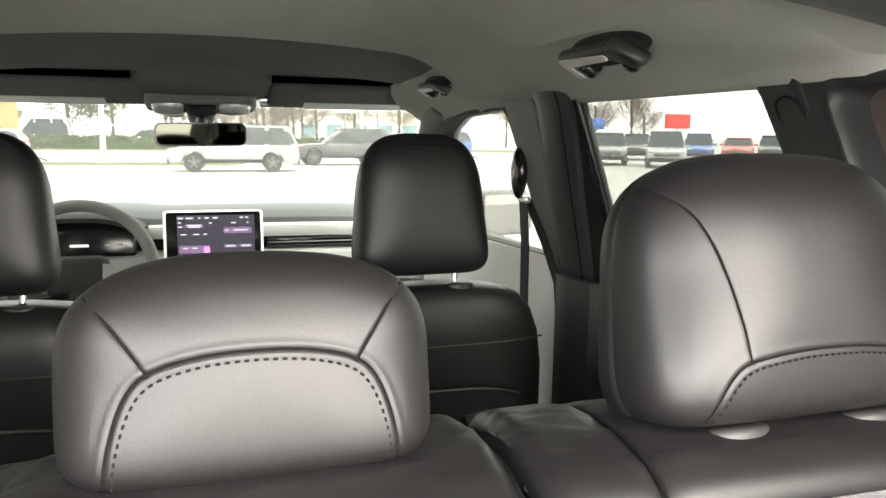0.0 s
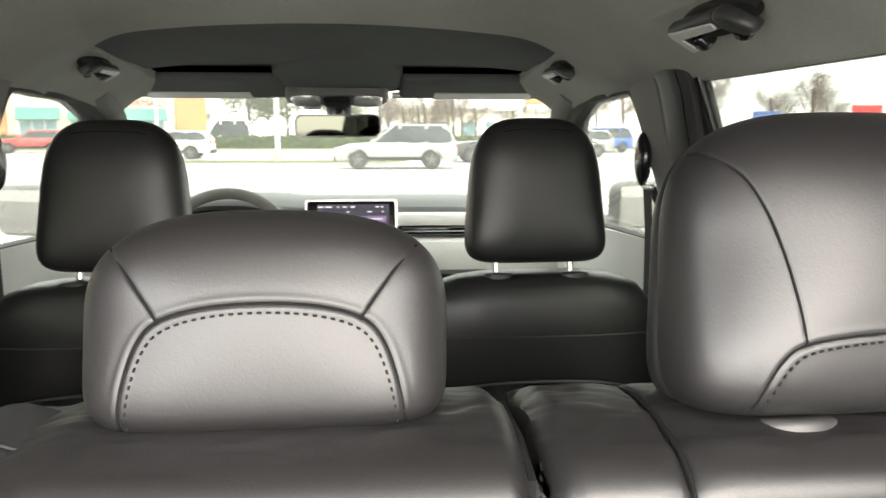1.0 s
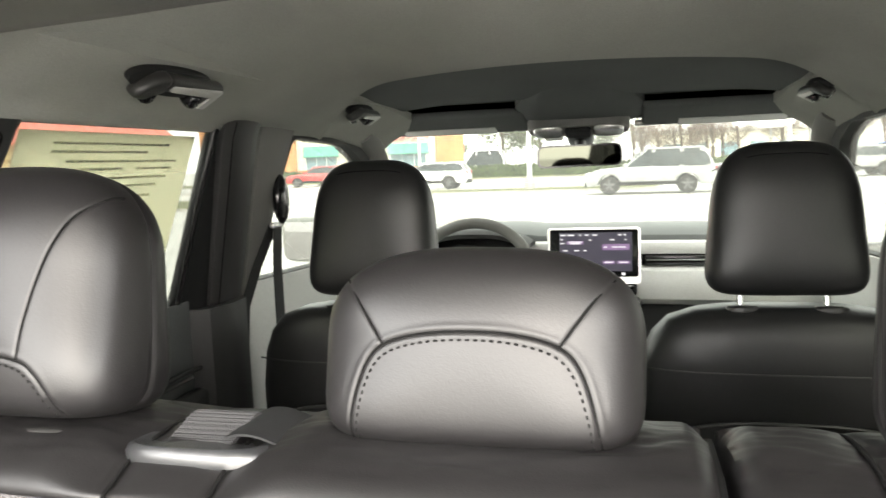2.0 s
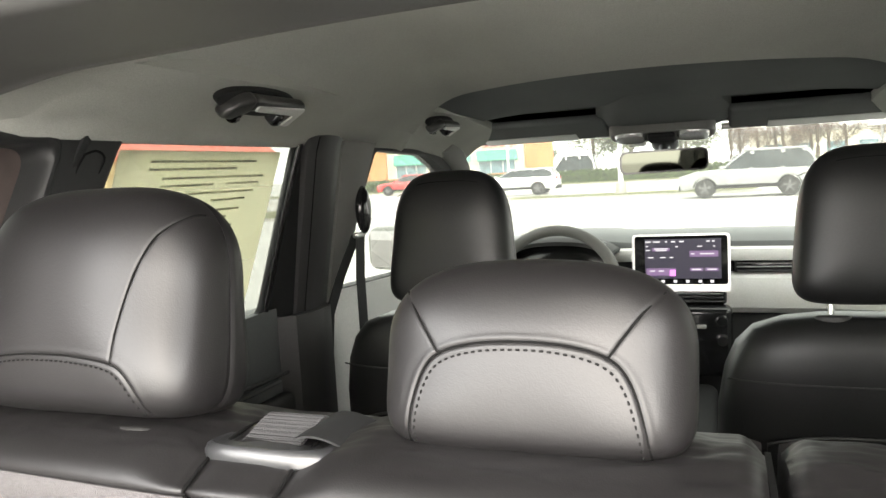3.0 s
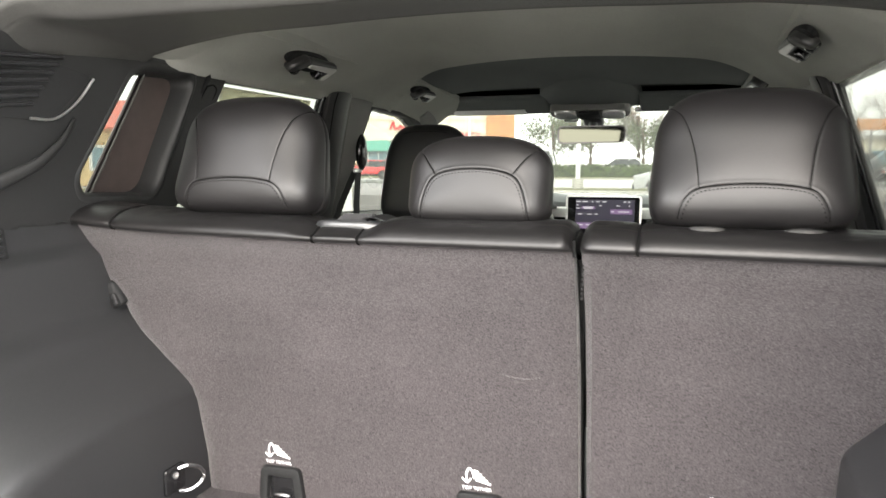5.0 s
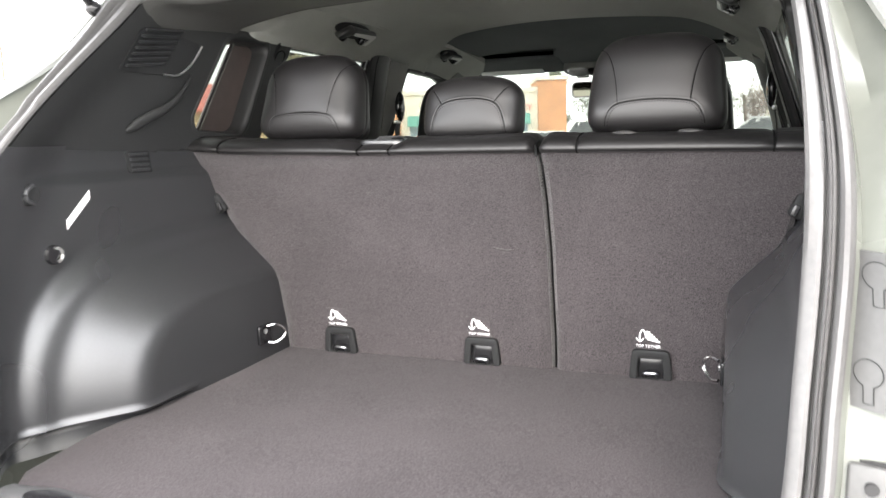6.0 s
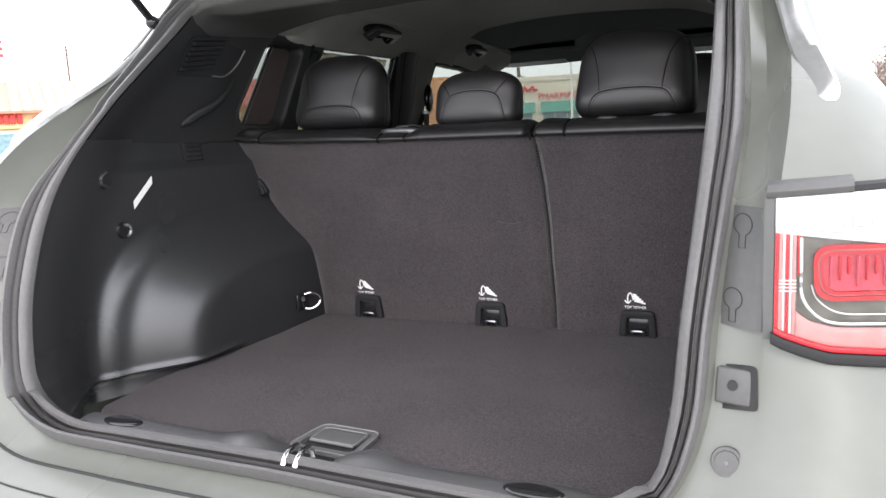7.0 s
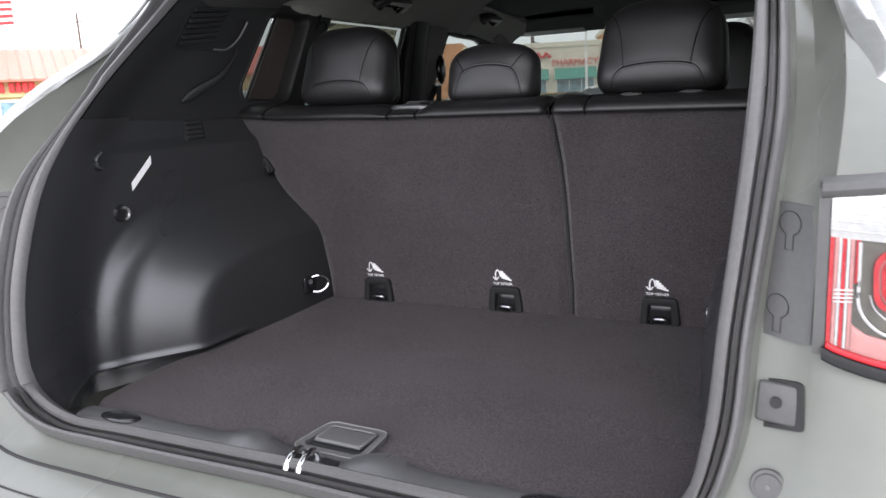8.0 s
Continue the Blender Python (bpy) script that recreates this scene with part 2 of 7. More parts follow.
def slab(bm, rows, off):
    """A closed solid: the skin over rows of points, and its copy moved by off (a vector, or a function of the point)."""
    move = off if callable(off) else (lambda p: Vector(off))
    top = [[bm.verts.new(p) for p in r] for r in rows]
    low = [[bm.verts.new(Vector(p) + move(p)) for p in r] for r in rows]
    nr, nc = len(rows), len(rows[0])
    for i in range(nr - 1):
        for j in range(nc - 1):
            bm.faces.new((top[i][j], top[i][j + 1], top[i + 1][j + 1], top[i + 1][j]))
            bm.faces.new((low[i][j], low[i + 1][j], low[i + 1][j + 1], low[i][j + 1]))
    rim = [(0, j) for j in range(nc)] + [(i, nc - 1) for i in range(1, nr)] + [(nr - 1, j) for j in range(nc - 2, -1, -1)] + [(i, 0) for i in range(nr - 2, 0, -1)]
    for (a, b), (c, d) in zip(rim, rim[1:] + rim[:1]):
        bm.faces.new((top[a][b], low[a][b], low[c][d], top[c][d]))
    return bm


def plate(bm, outer, holes, place, depth, cut=0.0):
    """A panel from an outline with holes in a plane (u, v); place(u, v, w) gives the point, w from 0 to depth."""
    faces = []
    edges = []
    for loop in [outer, *holes]:
        vs = [bm.verts.new((u, v, 0)) for u, v in loop]
        edges += [bm.edges.new((a, b)) for a, b in zip(vs, vs[1:] + vs[:1])]
    r = bmesh.ops.triangle_fill(bm, edges=edges, use_beauty=True, normal=(0, 0, 1))
    faces = [f for f in r["geom"] if isinstance(f, bmesh.types.BMFace)]
    if cut:
        for axis in (0, 1):
            lo, hi = min(p[axis] for p in outer), max(p[axis] for p in outer)
            for k in range(1, int((hi - lo) / cut)):
                co, no = [0, 0, 0], [0, 0, 0]
                co[axis], no[axis] = lo + cut * k, 1
                bmesh.ops.bisect_plane(bm, geom=bm.verts[:] + bm.edges[:] + bm.faces[:], plane_co=co, plane_no=no)
        faces = bm.faces[:]
    e = bmesh.ops.extrude_face_region(bm, geom=faces)
    for v in [v for v in e["geom"] if isinstance(v, bmesh.types.BMVert)]:
        v.co.z = depth
    for v in bm.verts:
        v.co = Vector(place(*v.co))
    return bm


def rounded(pts, r, n=5):
    """An outline with its corners rounded."""
    out = []
    k = len(pts)
    for i in range(k):
        a, b, c = (Vector(pts[(i + d) % k]) for d in (-1, 0, 1))
        ra = min(r, (a - b).length * 0.45, (c - b).length * 0.45)
        p, q = b + (a - b).normalized() * ra, b + (c - b).normalized() * ra
        for t in np.linspace(0, 1, n):
            out.append(tuple((1 - t) ** 2 * p + 2 * t * (1 - t) * b + t ** 2 * q))
    return out


def lettering(text, size, m, mat, name, parent, extrude=0.0005, label=""):
    """Raised letters, as a mesh."""
    cu = bpy.data.curves.new(name, "FONT")
    cu.body, cu.size, cu.extrude, cu.align_x, cu.align_y = text, size, extrude, "CENTER", "CENTER"
    tmp = bpy.data.objects.new(name, cu)
    me = bpy.data.meshes.new_from_object(tmp)
    bpy.data.objects.remove(tmp)
    bm = bmesh.new()
    bm.from_mesh(me)
    bm.transform(m)
    return part(name, bm, mat, parent, label, smooth=False)


def sstep(a, b, x):
    t = min(1, max(0, (x - a) / (b - a)))
    return t * t * (3 - 2 * t)


def side_x(z):
    """Half width of the cabin at the doors, leaning in towards the roof."""
    return float(np.interp(z, (0.3, 1.0, 1.14, 1.47, 1.52), (0.72, 0.70, 0.695, 0.585, 0.555)))


def quarter_x(z):
    """Half width at the cargo side trim above the shelf."""
    return float(np.interp(z, (1.1, 1.22, 1.47, 1.55), (0.64, 0.63, 0.585, 0.55)))

# ------------------------------------------------------------------ rear opening: lip, seal and painted body, as loops round it
LIP = [(0, -0.80, 0.745), (0.30, -0.805, 0.745), (0.44, -0.815, 0.75), (0.525, -0.82, 0.80), (0.55, -0.81, 0.88), (0.56, -0.78, 1.0), (0.57, -0.705, 1.15),
       (0.57, -0.575, 1.29), (0.556, -0.37, 1.465), (0.545, -0.31, 1.522), (0.49, -0.265, 1.546), (0.28, -0.245, 1.556), (0, -0.235, 1.560)]
SEAL = [(0, -0.86, 0.735), (0.30, -0.865, 0.735), (0.46, -0.87, 0.745), (0.55, -0.865, 0.80), (0.587, -0.84, 0.885), (0.597, -0.81, 1.0), (0.61, -0.745, 1.125),
        (0.615, -0.63, 1.23), (0.598, -0.44, 1.415), (0.585, -0.345, 1.522), (0.525, -0.287, 1.574), (0.30, -0.263, 1.590), (0, -0.252, 1.596)]
FLANGE = [(0, -0.90, 0.72), (0.30, -0.905, 0.72), (0.50, -0.905, 0.73), (0.60, -0.885, 0.79), (0.645, -0.85, 0.885), (0.652, -0.83, 1.0), (0.66, -0.805, 1.13),
          (0.668, -0.705, 1.232), (0.662, -0.54, 1.33), (0.640, -0.43, 1.42), (0.622, -0.345, 1.51), (0.555, -0.292, 1.599), (0.32, -0.288, 1.625), (0, -0.277, 1.632)]
OUTER = [(0, -0.98, 0.69), (0.30, -0.985, 0.69), (0.53, -0.975, 0.70), (0.69, -0.93, 0.76), (0.78, -0.86, 0.87), (0.80, -0.78, 1.0), (0.79, -0.74, 1.13),
         (0.757, -0.645, 1.243), (0.722, -0.555, 1.30), (0.692, -0.44, 1.385), (0.655, -0.30, 1.52), (0.575, -0.26, 1.63), (0.33, -0.25, 1.68), (0, -0.23, 1.695)]
SIDE = [(0, -1.0, 0.45), (0.30, -1.0, 0.45), (0.60, -0.97, 0.47), (0.80, -0.86, 0.60), (0.88, -0.70, 0.80), (0.90, -0.55, 0.98), (0.89, -0.50, 1.10),
        (0.82, -0.45, 1.20), (0.745, -0.38, 1.31), (0.702, -0.25, 1.42), (0.66, -0.18, 1.53), (0.60, -0.17, 1.645), (0.34, -0.16, 1.69), (0, -0.14, 1.705)]
NL = 90


def half(pts, sx=1):
    return [(sx * x, y, z) for x, y, z in smooth_line(pts, NL)]


def whole(pts):
    r = half(pts)
    return [(-x, y, z) for x, y, z in r[:0:-1]] + r[:-1]


def between(a, b, t, out=(0, 0, 0)):
    return [tuple(np.array(p) * (1 - t) + np.array(q) * t + np.array(out)) for p, q in zip(a, b)]


lip, seal_l, flange, outer_l, side_l = (whole(p) for p in (LIP, SEAL, FLANGE, OUTER, SIDE))

# weather seal: two soft rounded beads round the opening
seal_thing = thing("weather_seal", "grey rubber weather seal round the open rear hatch", "seal", (0, -0.86, 0.735), kind="structure")
bm = bmesh.new()
prof = [(0.0, 0.0), (0.03, 0.010), (0.12, 0.016), (0.30, 0.015), (0.38, 0.010), (0.41, -0.008), (0.455, -0.008), (0.48, 0.008), (0.53, 0.0125), (0.555, 0.009), (0.575, 0.0125), (0.62, 0.008), (0.645, -0.008), (0.685, -0.008), (0.71, 0.010), (0.80, 0.019), (0.90, 0.018), (0.97, 0.009), (1.0, 0.0)]
rings = []
for t, o in prof:
    mid = between(lip, seal_l, t)
    rings.append([(x * (1 - o * 0.2), y - o * (0.75 if z < 1.5 else 0.4), z + (o * 0.3 if z > 1.3 else (o if z < 0.8 else 0))) for x, y, z in mid])
loft(bm, rings, closed=True)
part("seal_bead", bm, RUBBER, seal_thing)

# painted body round the opening
body = thing("car_body", "grey-green painted car body round the open hatch", "car body", (0, -0.9, 0.4), kind="structure")
bm = bmesh.new()
def sunk(t, depth, low):
    """A loop sunk into the gutter beside the seal; the gutter is deep above the lamps and shallow beside and below them."""
    out = []
    for x, y, z in between(seal_l, flange, t):
        k = sstep(1.12, 1.24, z)
        out.append((x, y + low + (depth - low) * k, z))
    return out


b1 = sunk(0.10, 0.035, 0.012)
b2 = sunk(0.45, 0.050, 0.012)
loft(bm, [seal_l, b1, b2, sunk(0.75, 0.034, 0.008), sunk(0.93, 0.012, 0.002), flange, between(flange, outer_l, 0.12, (0, -0.006, 0)), between(flange, outer_l, 0.5, (0, -0.010, 0)), outer_l, between(outer_l, side_l, 0.5, (0, -0.02, 0.0)), side_l], closed=True)
part("rear_body", bm, PAINT, body)
bm = bmesh.new()
for sx in (-1, 1):
    rows = []
    for y, dx in ((-0.56, 0.0), (-0.2, 0.012), (0.6, 0.02), (1.6, 0.015), (2.4, -0.01), (3.3, -0.06)):
        rows.append([(sx * (x + dx), y, z) for x, z in ((0.86, 0.3), (0.895, 0.5), (0.905, 0.8), (0.90, 1.0), (0.85, 1.11), (0.73, 1.13))])
    slab(bm, rows, (-sx * 0.03, 0, 0))
part("side_skin", bm, PAINT, body)
bm = bmesh.new()
rows = [[(x, y, z - 0.05 * (abs(x) / 0.62) ** 4) for x in np.linspace(-0.63, 0.63, 13)] for y, z in ((-0.22, 1.70), (0.3, 1.715), (0.9, 1.70), (1.35, 1.655), (1.5, 1.625))]
slab(bm, rows, (0, 0, -0.02))
part("roof_skin", bm, PAINT, body)
bm = bmesh.new()
rows = [[(x, y, z - 0.05 * (abs(x) / 0.8) ** 3) for x in np.linspace(-0.82, 0.82, 13)] for y, z in ((2.52, 1.09), (2.8, 1.07), (3.2, 1.02), (3.45, 0.94), (3.52, 0.8))]
slab(bm, rows, (0, 0, -0.03))
part("bonnet", bm, PAINT, body)
GAP = material("dark_panel_gap", (0.012, 0.012, 0.012), 0.8, scale=100)
for nm, lead, r in (("panel_gap", between(flange, outer_l, 0.05, (0, -0.004, 0.0)), 0.0030), ("bumper_groove", between(flange, outer_l, 0.62, (0, -0.010, 0.0)), 0.0014)):
    bm = bmesh.new()
    tube(bm, [p for p in lead if p[2] < 0.765][:-1], r, 6)
    part(nm, bm, GAP, body)
# chrome-edged strip under the roof at each rear quarter, with a black end cap
for sx in (-1, 1):
    bm = bmesh.new()
    line = smooth_line([(0.628, -0.36, 1.475), (0.643, -0.41, 1.430), (0.662, -0.490, 1.368), (0.678, -0.590, 1.310), (0.696, -0.650, 1.265), (0.7035, -0.674, 1.243), (0.698, -0.684, 1.2265), (0.682, -0.687, 1.2195)], 44)
    rings = []
    for k, p in enumerate(line):
        a, b = line[max(0, k - 1)], line[min(43, k + 1)]
        d = Vector((b[0] - a[0], 0, b[2] - a[2])).normalized()
        side = Vector((-d.z, 0, d.x))
        back = Vector((0.25, -0.97, 0))
        c = Vector(p)
        rings.append([c + side * u + back * w for u, w in ((-0.0145, -0.008), (-0.0145, 0.004), (-0.010, 0.009), (0.0, 0.011), (0.010, 0.009), (0.0145, 0.003), (0.0145, -0.008))])
    loft(bm, [[(sx * q.x, q.y, q.z) for q in r] for r in rings], closed=True, caps=True)
    part("quarter_trim_strip", bm, SATIN, body, "bright silver trim strip under the roof")
    bm = bmesh.new()
    rbox(bm, (0.012, 0.020, 0.026), (sx * 0.678, -0.684, 1.2195), 0.004, 3, (0, 25 * sx, 15 * sx))
    part("strip_end_cap", bm, PLASTIC, body)

# roof skin, closing the car above the headliner
bm = bmesh.new()
rows = [[(w * u, y - 0.04 * u * u * (1 if y > 1 else 0), z - 0.075 * u ** 4 - 0.02 * u * u) for u in np.linspace(-1, 1, 21)] for y, z, w in ((-0.10, 1.716, 0.60), (0.2, 1.735, 0.605), (0.6, 1.74, 0.605), (1.0, 1.725, 0.60), (1.35, 1.685, 0.59), (1.56, 1.625, 0.585))]
slab(bm, rows, (0, 0, -0.012))
part("roof", bm, PAINT, body)

# open liftgate out of view, posed and glazed to shape the daylight, and its gas struts
gate = thing("liftgate", "raised car liftgate, out of view above the opening", "liftgate", (0, -0.2, 1.72))
GATE_Y = (-0.24, -0.47, -0.82, -1.06, -1.20)
GATE_Z = (1.72, 1.79, 1.88, 1.93, 1.91)


def gate_at(u, v, w):
    """A point of the raised gate: u across, v the depth behind the hinge, w the height over its inner face."""
    return (u, v, float(np.interp(-v, [-y for y in GATE_Y], GATE_Z)) - 0.075 * (abs(u) / 0.66) ** 4 + w)


GATE_EDGE = [(-0.60, -0.24), (0.60, -0.24), (0.68, -0.55), (0.70, -0.90), (0.69, -1.10), (0.64, -1.20), (-0.64, -1.20), (-0.69, -1.10), (-0.70, -0.90), (-0.68, -0.55)]
GATE_WINDOW = rounded([(-0.50, -0.33), (0.50, -0.33), (0.57, -0.68), (-0.57, -0.68)], 0.06)
bm = bmesh.new()
plate(bm, GATE_EDGE, [GATE_WINDOW], lambda u, v, w: gate_at(u, v, w + 0.012), 0.05, 0.07)
part("gate_panel", bm, PAINT, gate)
bm = bmesh.new()
plate(bm, [(u * 0.93, -0.27 + (v + 0.24) * 0.96) for u, v in GATE_EDGE], [GATE_WINDOW], lambda u, v, w: gate_at(u, v, w - 0.004), 0.014, 0.07)
part("inner_trim", bm, PLASTIC_MATT, gate, "black inner lining")
bm = bmesh.new()
plate(bm, [(u * 1.03, -0.505 + (v + 0.505) * 1.05) for u, v in GATE_WINDOW], [], lambda u, v, w: gate_at(u, v, w + 0.035), 0.004, 0.07)
part("pane", bm, GLASS_TINT, gate, "tinted rear window").visible_shadow = False
for sx in (-1, 1):
    bm = bmesh.new()
    cyl(bm, 0.009, 0.009, (sx * 0.605, -0.40, 1.49), (sx * 0.60, -0.58, 1.66), 14)
    cyl(bm, 0.014, 0.014, (sx * 0.60, -0.56, 1.64), (sx * 0.59, -0.80, 1.92), 16)
    ellipsoid(bm, (0.03, 0.03, 0.03), (sx * 0.606, -0.395, 1.485))
    part("gas_strut", bm, GLOSS_BLACK, gate)

# ------------------------------------------------------------------ cargo floor, sill and side trim
def floor_z(y):
    return 0.74 + 0.0138 * y


bm = bmesh.new()
rows = []
for y in np.linspace(-0.80, 0.02, 42):
    w = float(np.interp(y, (-0.80, -0.70, -0.55, -0.40, -0.2, 0.02), (0.45, 0.525, 0.545, 0.53, 0.505, 0.50)))
    rows.append([(w * u, y, floor_z(y) + 0.0008 * noise.noise((w * u * 9, y * 9, 0)) - (0.004 if abs(u) > 0.99 else 0)) for u in np.linspace(-1, 1, 57)])
slab(bm, rows, (0, 0, -0.03))
cargo_floor = structure("floor", bm, CARPET, "flat charcoal carpeted cargo floor", "floor")

# lift handle set in the cargo floor
FLOOR_GREY = material("charcoal_floor_handle_plastic", (0.085, 0.085, 0.087), 0.42, scale=300, vary=0.12, bump=0.2, bump_scale=1200)
hz = floor_z(-0.72)
handle = thing("floor_handle", "black plastic lift handle set in the cargo floor", "handle", (0.013, -0.72, hz))
hy = Matrix.Translation((0.016, -0.708, hz + 0.003)) @ Euler((radians(0.8), 0, radians(-2))).to_matrix().to_4x4()
bm = bmesh.new()
o = rounded([(-0.064, -0.048), (0.064, -0.048), (0.056, 0.045), (-0.056, 0.045)], 0.018)
i = rounded([(-0.052, -0.036), (0.052, -0.036), (0.046, 0.036), (-0.046, 0.036)], 0.012)
plate(bm, o, [i], lambda u, v, w: hy @ Vector((u, v, w - 0.002)), 0.008)
part("handle_bezel", bm, FLOOR_GREY, handle)
bm = bmesh.new()
rbox(bm, (0.100, 0.070, 0.004), (0, -0.001, -0.001), 0.002, 2, m=hy)
part("handle_tray", bm, PLASTIC_MATT, handle)
bm = bmesh.new()
rbox(bm, (0.086, 0.050, 0.006), (0, 0.006, 0.004), 0.003, 3, (-3, 0, 0), m=hy)
part("pull_flap", bm, FLOOR_GREY, handle)
for nm, loop, zz in (("bezel_edge", o, 0.0062), ("flap_edge", rounded([(-0.043, -0.016), (0.043, -0.016), (0.041, 0.030), (-0.041, 0.030)], 0.008), 0.0076)):
    bm = bmesh.new()
    tube(bm, [hy @ Vector((u, v, zz)) for u, v in loop + loop[:1]], 0.0011, 6)
    part(nm, bm, GREY_TRIM, handle, "thin pale grey line along the edge")

# Base colour is lightened to include the sky's reflection on the sill.
SILL = material("sky_lit_satin_charcoal", (0.055, 0.0555, 0.057), 0.42, scale=250, vary=0.12, bump=0.25, bump_scale=1200, spec=0.7)
# sill cover across the opening, with raised shoulders beside the lock
bm = bmesh.new()
rows = []
for x in np.linspace(-0.47, 0.47, 261):
    bumps = sum(h * math.exp(-((x - c) / 0.040) ** 2) for c, h in ((-0.108, 1.0), (0.122, 1.0), (0.40, 0.35), (-0.38, 0.35)))
    dip = math.exp(-((x - 0.006) / 0.058) ** 4)
    rise = 0.004 + 0.011 * min(1, bumps) - 0.016 * dip
    rib = 0.0010 * math.sin(x * 900) * min(1, bumps) ** 3
    sec = []
    for k, (dy, dz) in enumerate(((0.060, -0.016), (0.050, -0.008), (0.038, -0.001), (0.022, 0.002), (0.006, 0.0), (-0.012, -0.005), (-0.02, -0.016))):
        lift = rise * (1 if 1 < k < 5 else 0.3)
        dip_y = -0.008 * min(1, bumps) if k < 3 else 0
        sec.append((x, -0.80 + dy - dip_y, 0.742 + dz + lift + (rib if k in (2, 3) else 0)))
    rows.append(sec)
slab(bm, rows, (0, 0, -0.05))
structure("sill_cover", bm, SILL, "black plastic sill cover along the hatch opening", "sill")
for x in (-0.375, 0.375):
    t = thing("sill_pocket", "dark recessed pocket in the black sill cover", "pocket", (x, -0.765, 0.75), group="sill pockets")
    bm = bmesh.new()
    ellipsoid(bm, (0.088, 0.036, 0.012), (x, -0.786, 0.7485), 20, 10)
    part("pocket_cup", bm, GLOSS_BLACK, t)
latch = thing("latch_striker", "bright steel latch striker in the middle of the sill", "latch", (0.012, -0.80, 0.735))
for dx in (-0.011, 0.011):
    bm = bmesh.new()
    tube(bm, smooth_line([(0.010 + dx, -0.778, 0.738), (0.011 + dx, -0.79, 0.760), (0.014 + dx, -0.822, 0.758), (0.015 + dx, -0.838, 0.735)], 14), 0.0048, 10, up=(1, 0, 0))
    part("striker_bar", bm, CHROME, latch)
bm = bmesh.new()
rbox(bm, (0.09, 0.045, 0.01), (0.012, -0.798, 0.738), 0.003)
part("striker_plate", bm, STEEL, latch)


LIP_X, LIP_Y, LIP_Z = (np.array(c) for c in zip(*[p for p in smooth_line(LIP, 200) if p[2] > 0.79]))


def lip_at(z):
    """Depth and half width of the opening's lip at a height."""
    return float(np.interp(z, LIP_Z, LIP_Y)), float(np.interp(z, LIP_Z, LIP_X))


def ramp_round(t, e):
    """A straight ramp from 0 to 1 with a rounded foot and shoulder."""
    t = min(1.0, max(0.0, t))
    if t < e:
        return t * t / (2 * e * (1 - e))
    if t > 1 - e:
        return 1 - (1 - t) ** 2 / (2 * e * (1 - e))
    return (t - e / 2) / (1 - e)


def trim_x(y, z):
    """Half width of the moulded cargo side: wall, shelf and wheel arch."""
    wall = float(np.interp(z, (0.70, 1.165, 1.185, 1.22), (0.615, 0.615, 0.628, 0.632)))
    fy, fz = max(0.0, (-0.15 - y) / 0.46), max(0.0, (z - 0.70) / 0.34)
    r = (fy ** 3 + fz ** 3) ** (1 / 3)
    inside = 0.24 * ramp_round((1.12 - r) / 0.16, 0.45) + 0.76 * ramp_round((1.00 - r) / 0.36, 0.25)
    x = wall - 0.116 * inside
    # ledge low down behind the arch
    low = 1 - sstep(0.738, 0.746, z)
    x += 0.022 * low * (1 - sstep(-0.40, -0.30, y)) - 0.005 * math.exp(-((z - 0.750) / 0.005) ** 2) * (1 - sstep(-0.40, -0.30, y))
    yl, xl = lip_at(max(z, 0.80))
    rear = 1 - sstep(yl, yl + 0.20, y)
    x = x * (1 - rear) + (xl + 0.006) * rear
    corner = sstep(0.80, 0.70, z) * (1 - sstep(-0.80, -0.62, y))
    return x - 0.03 * corner


for sx, nm in ((-1, "wall_west"), (1, "wall_east")):
    bm = bmesh.new()
    rows = []
    for z in np.linspace(0.70, 1.235, 108):
        yl, xl = lip_at(max(z, 0.80))
        rows.append([(sx * trim_x(y, z), y, z) for y in np.linspace(yl, 0.06, 84)])
    slab(bm, rows, (sx * 0.012, 0, 0))
    structure(nm, bm, PLASTIC, "moulded black plastic cargo side with a wheel arch", "side trim")

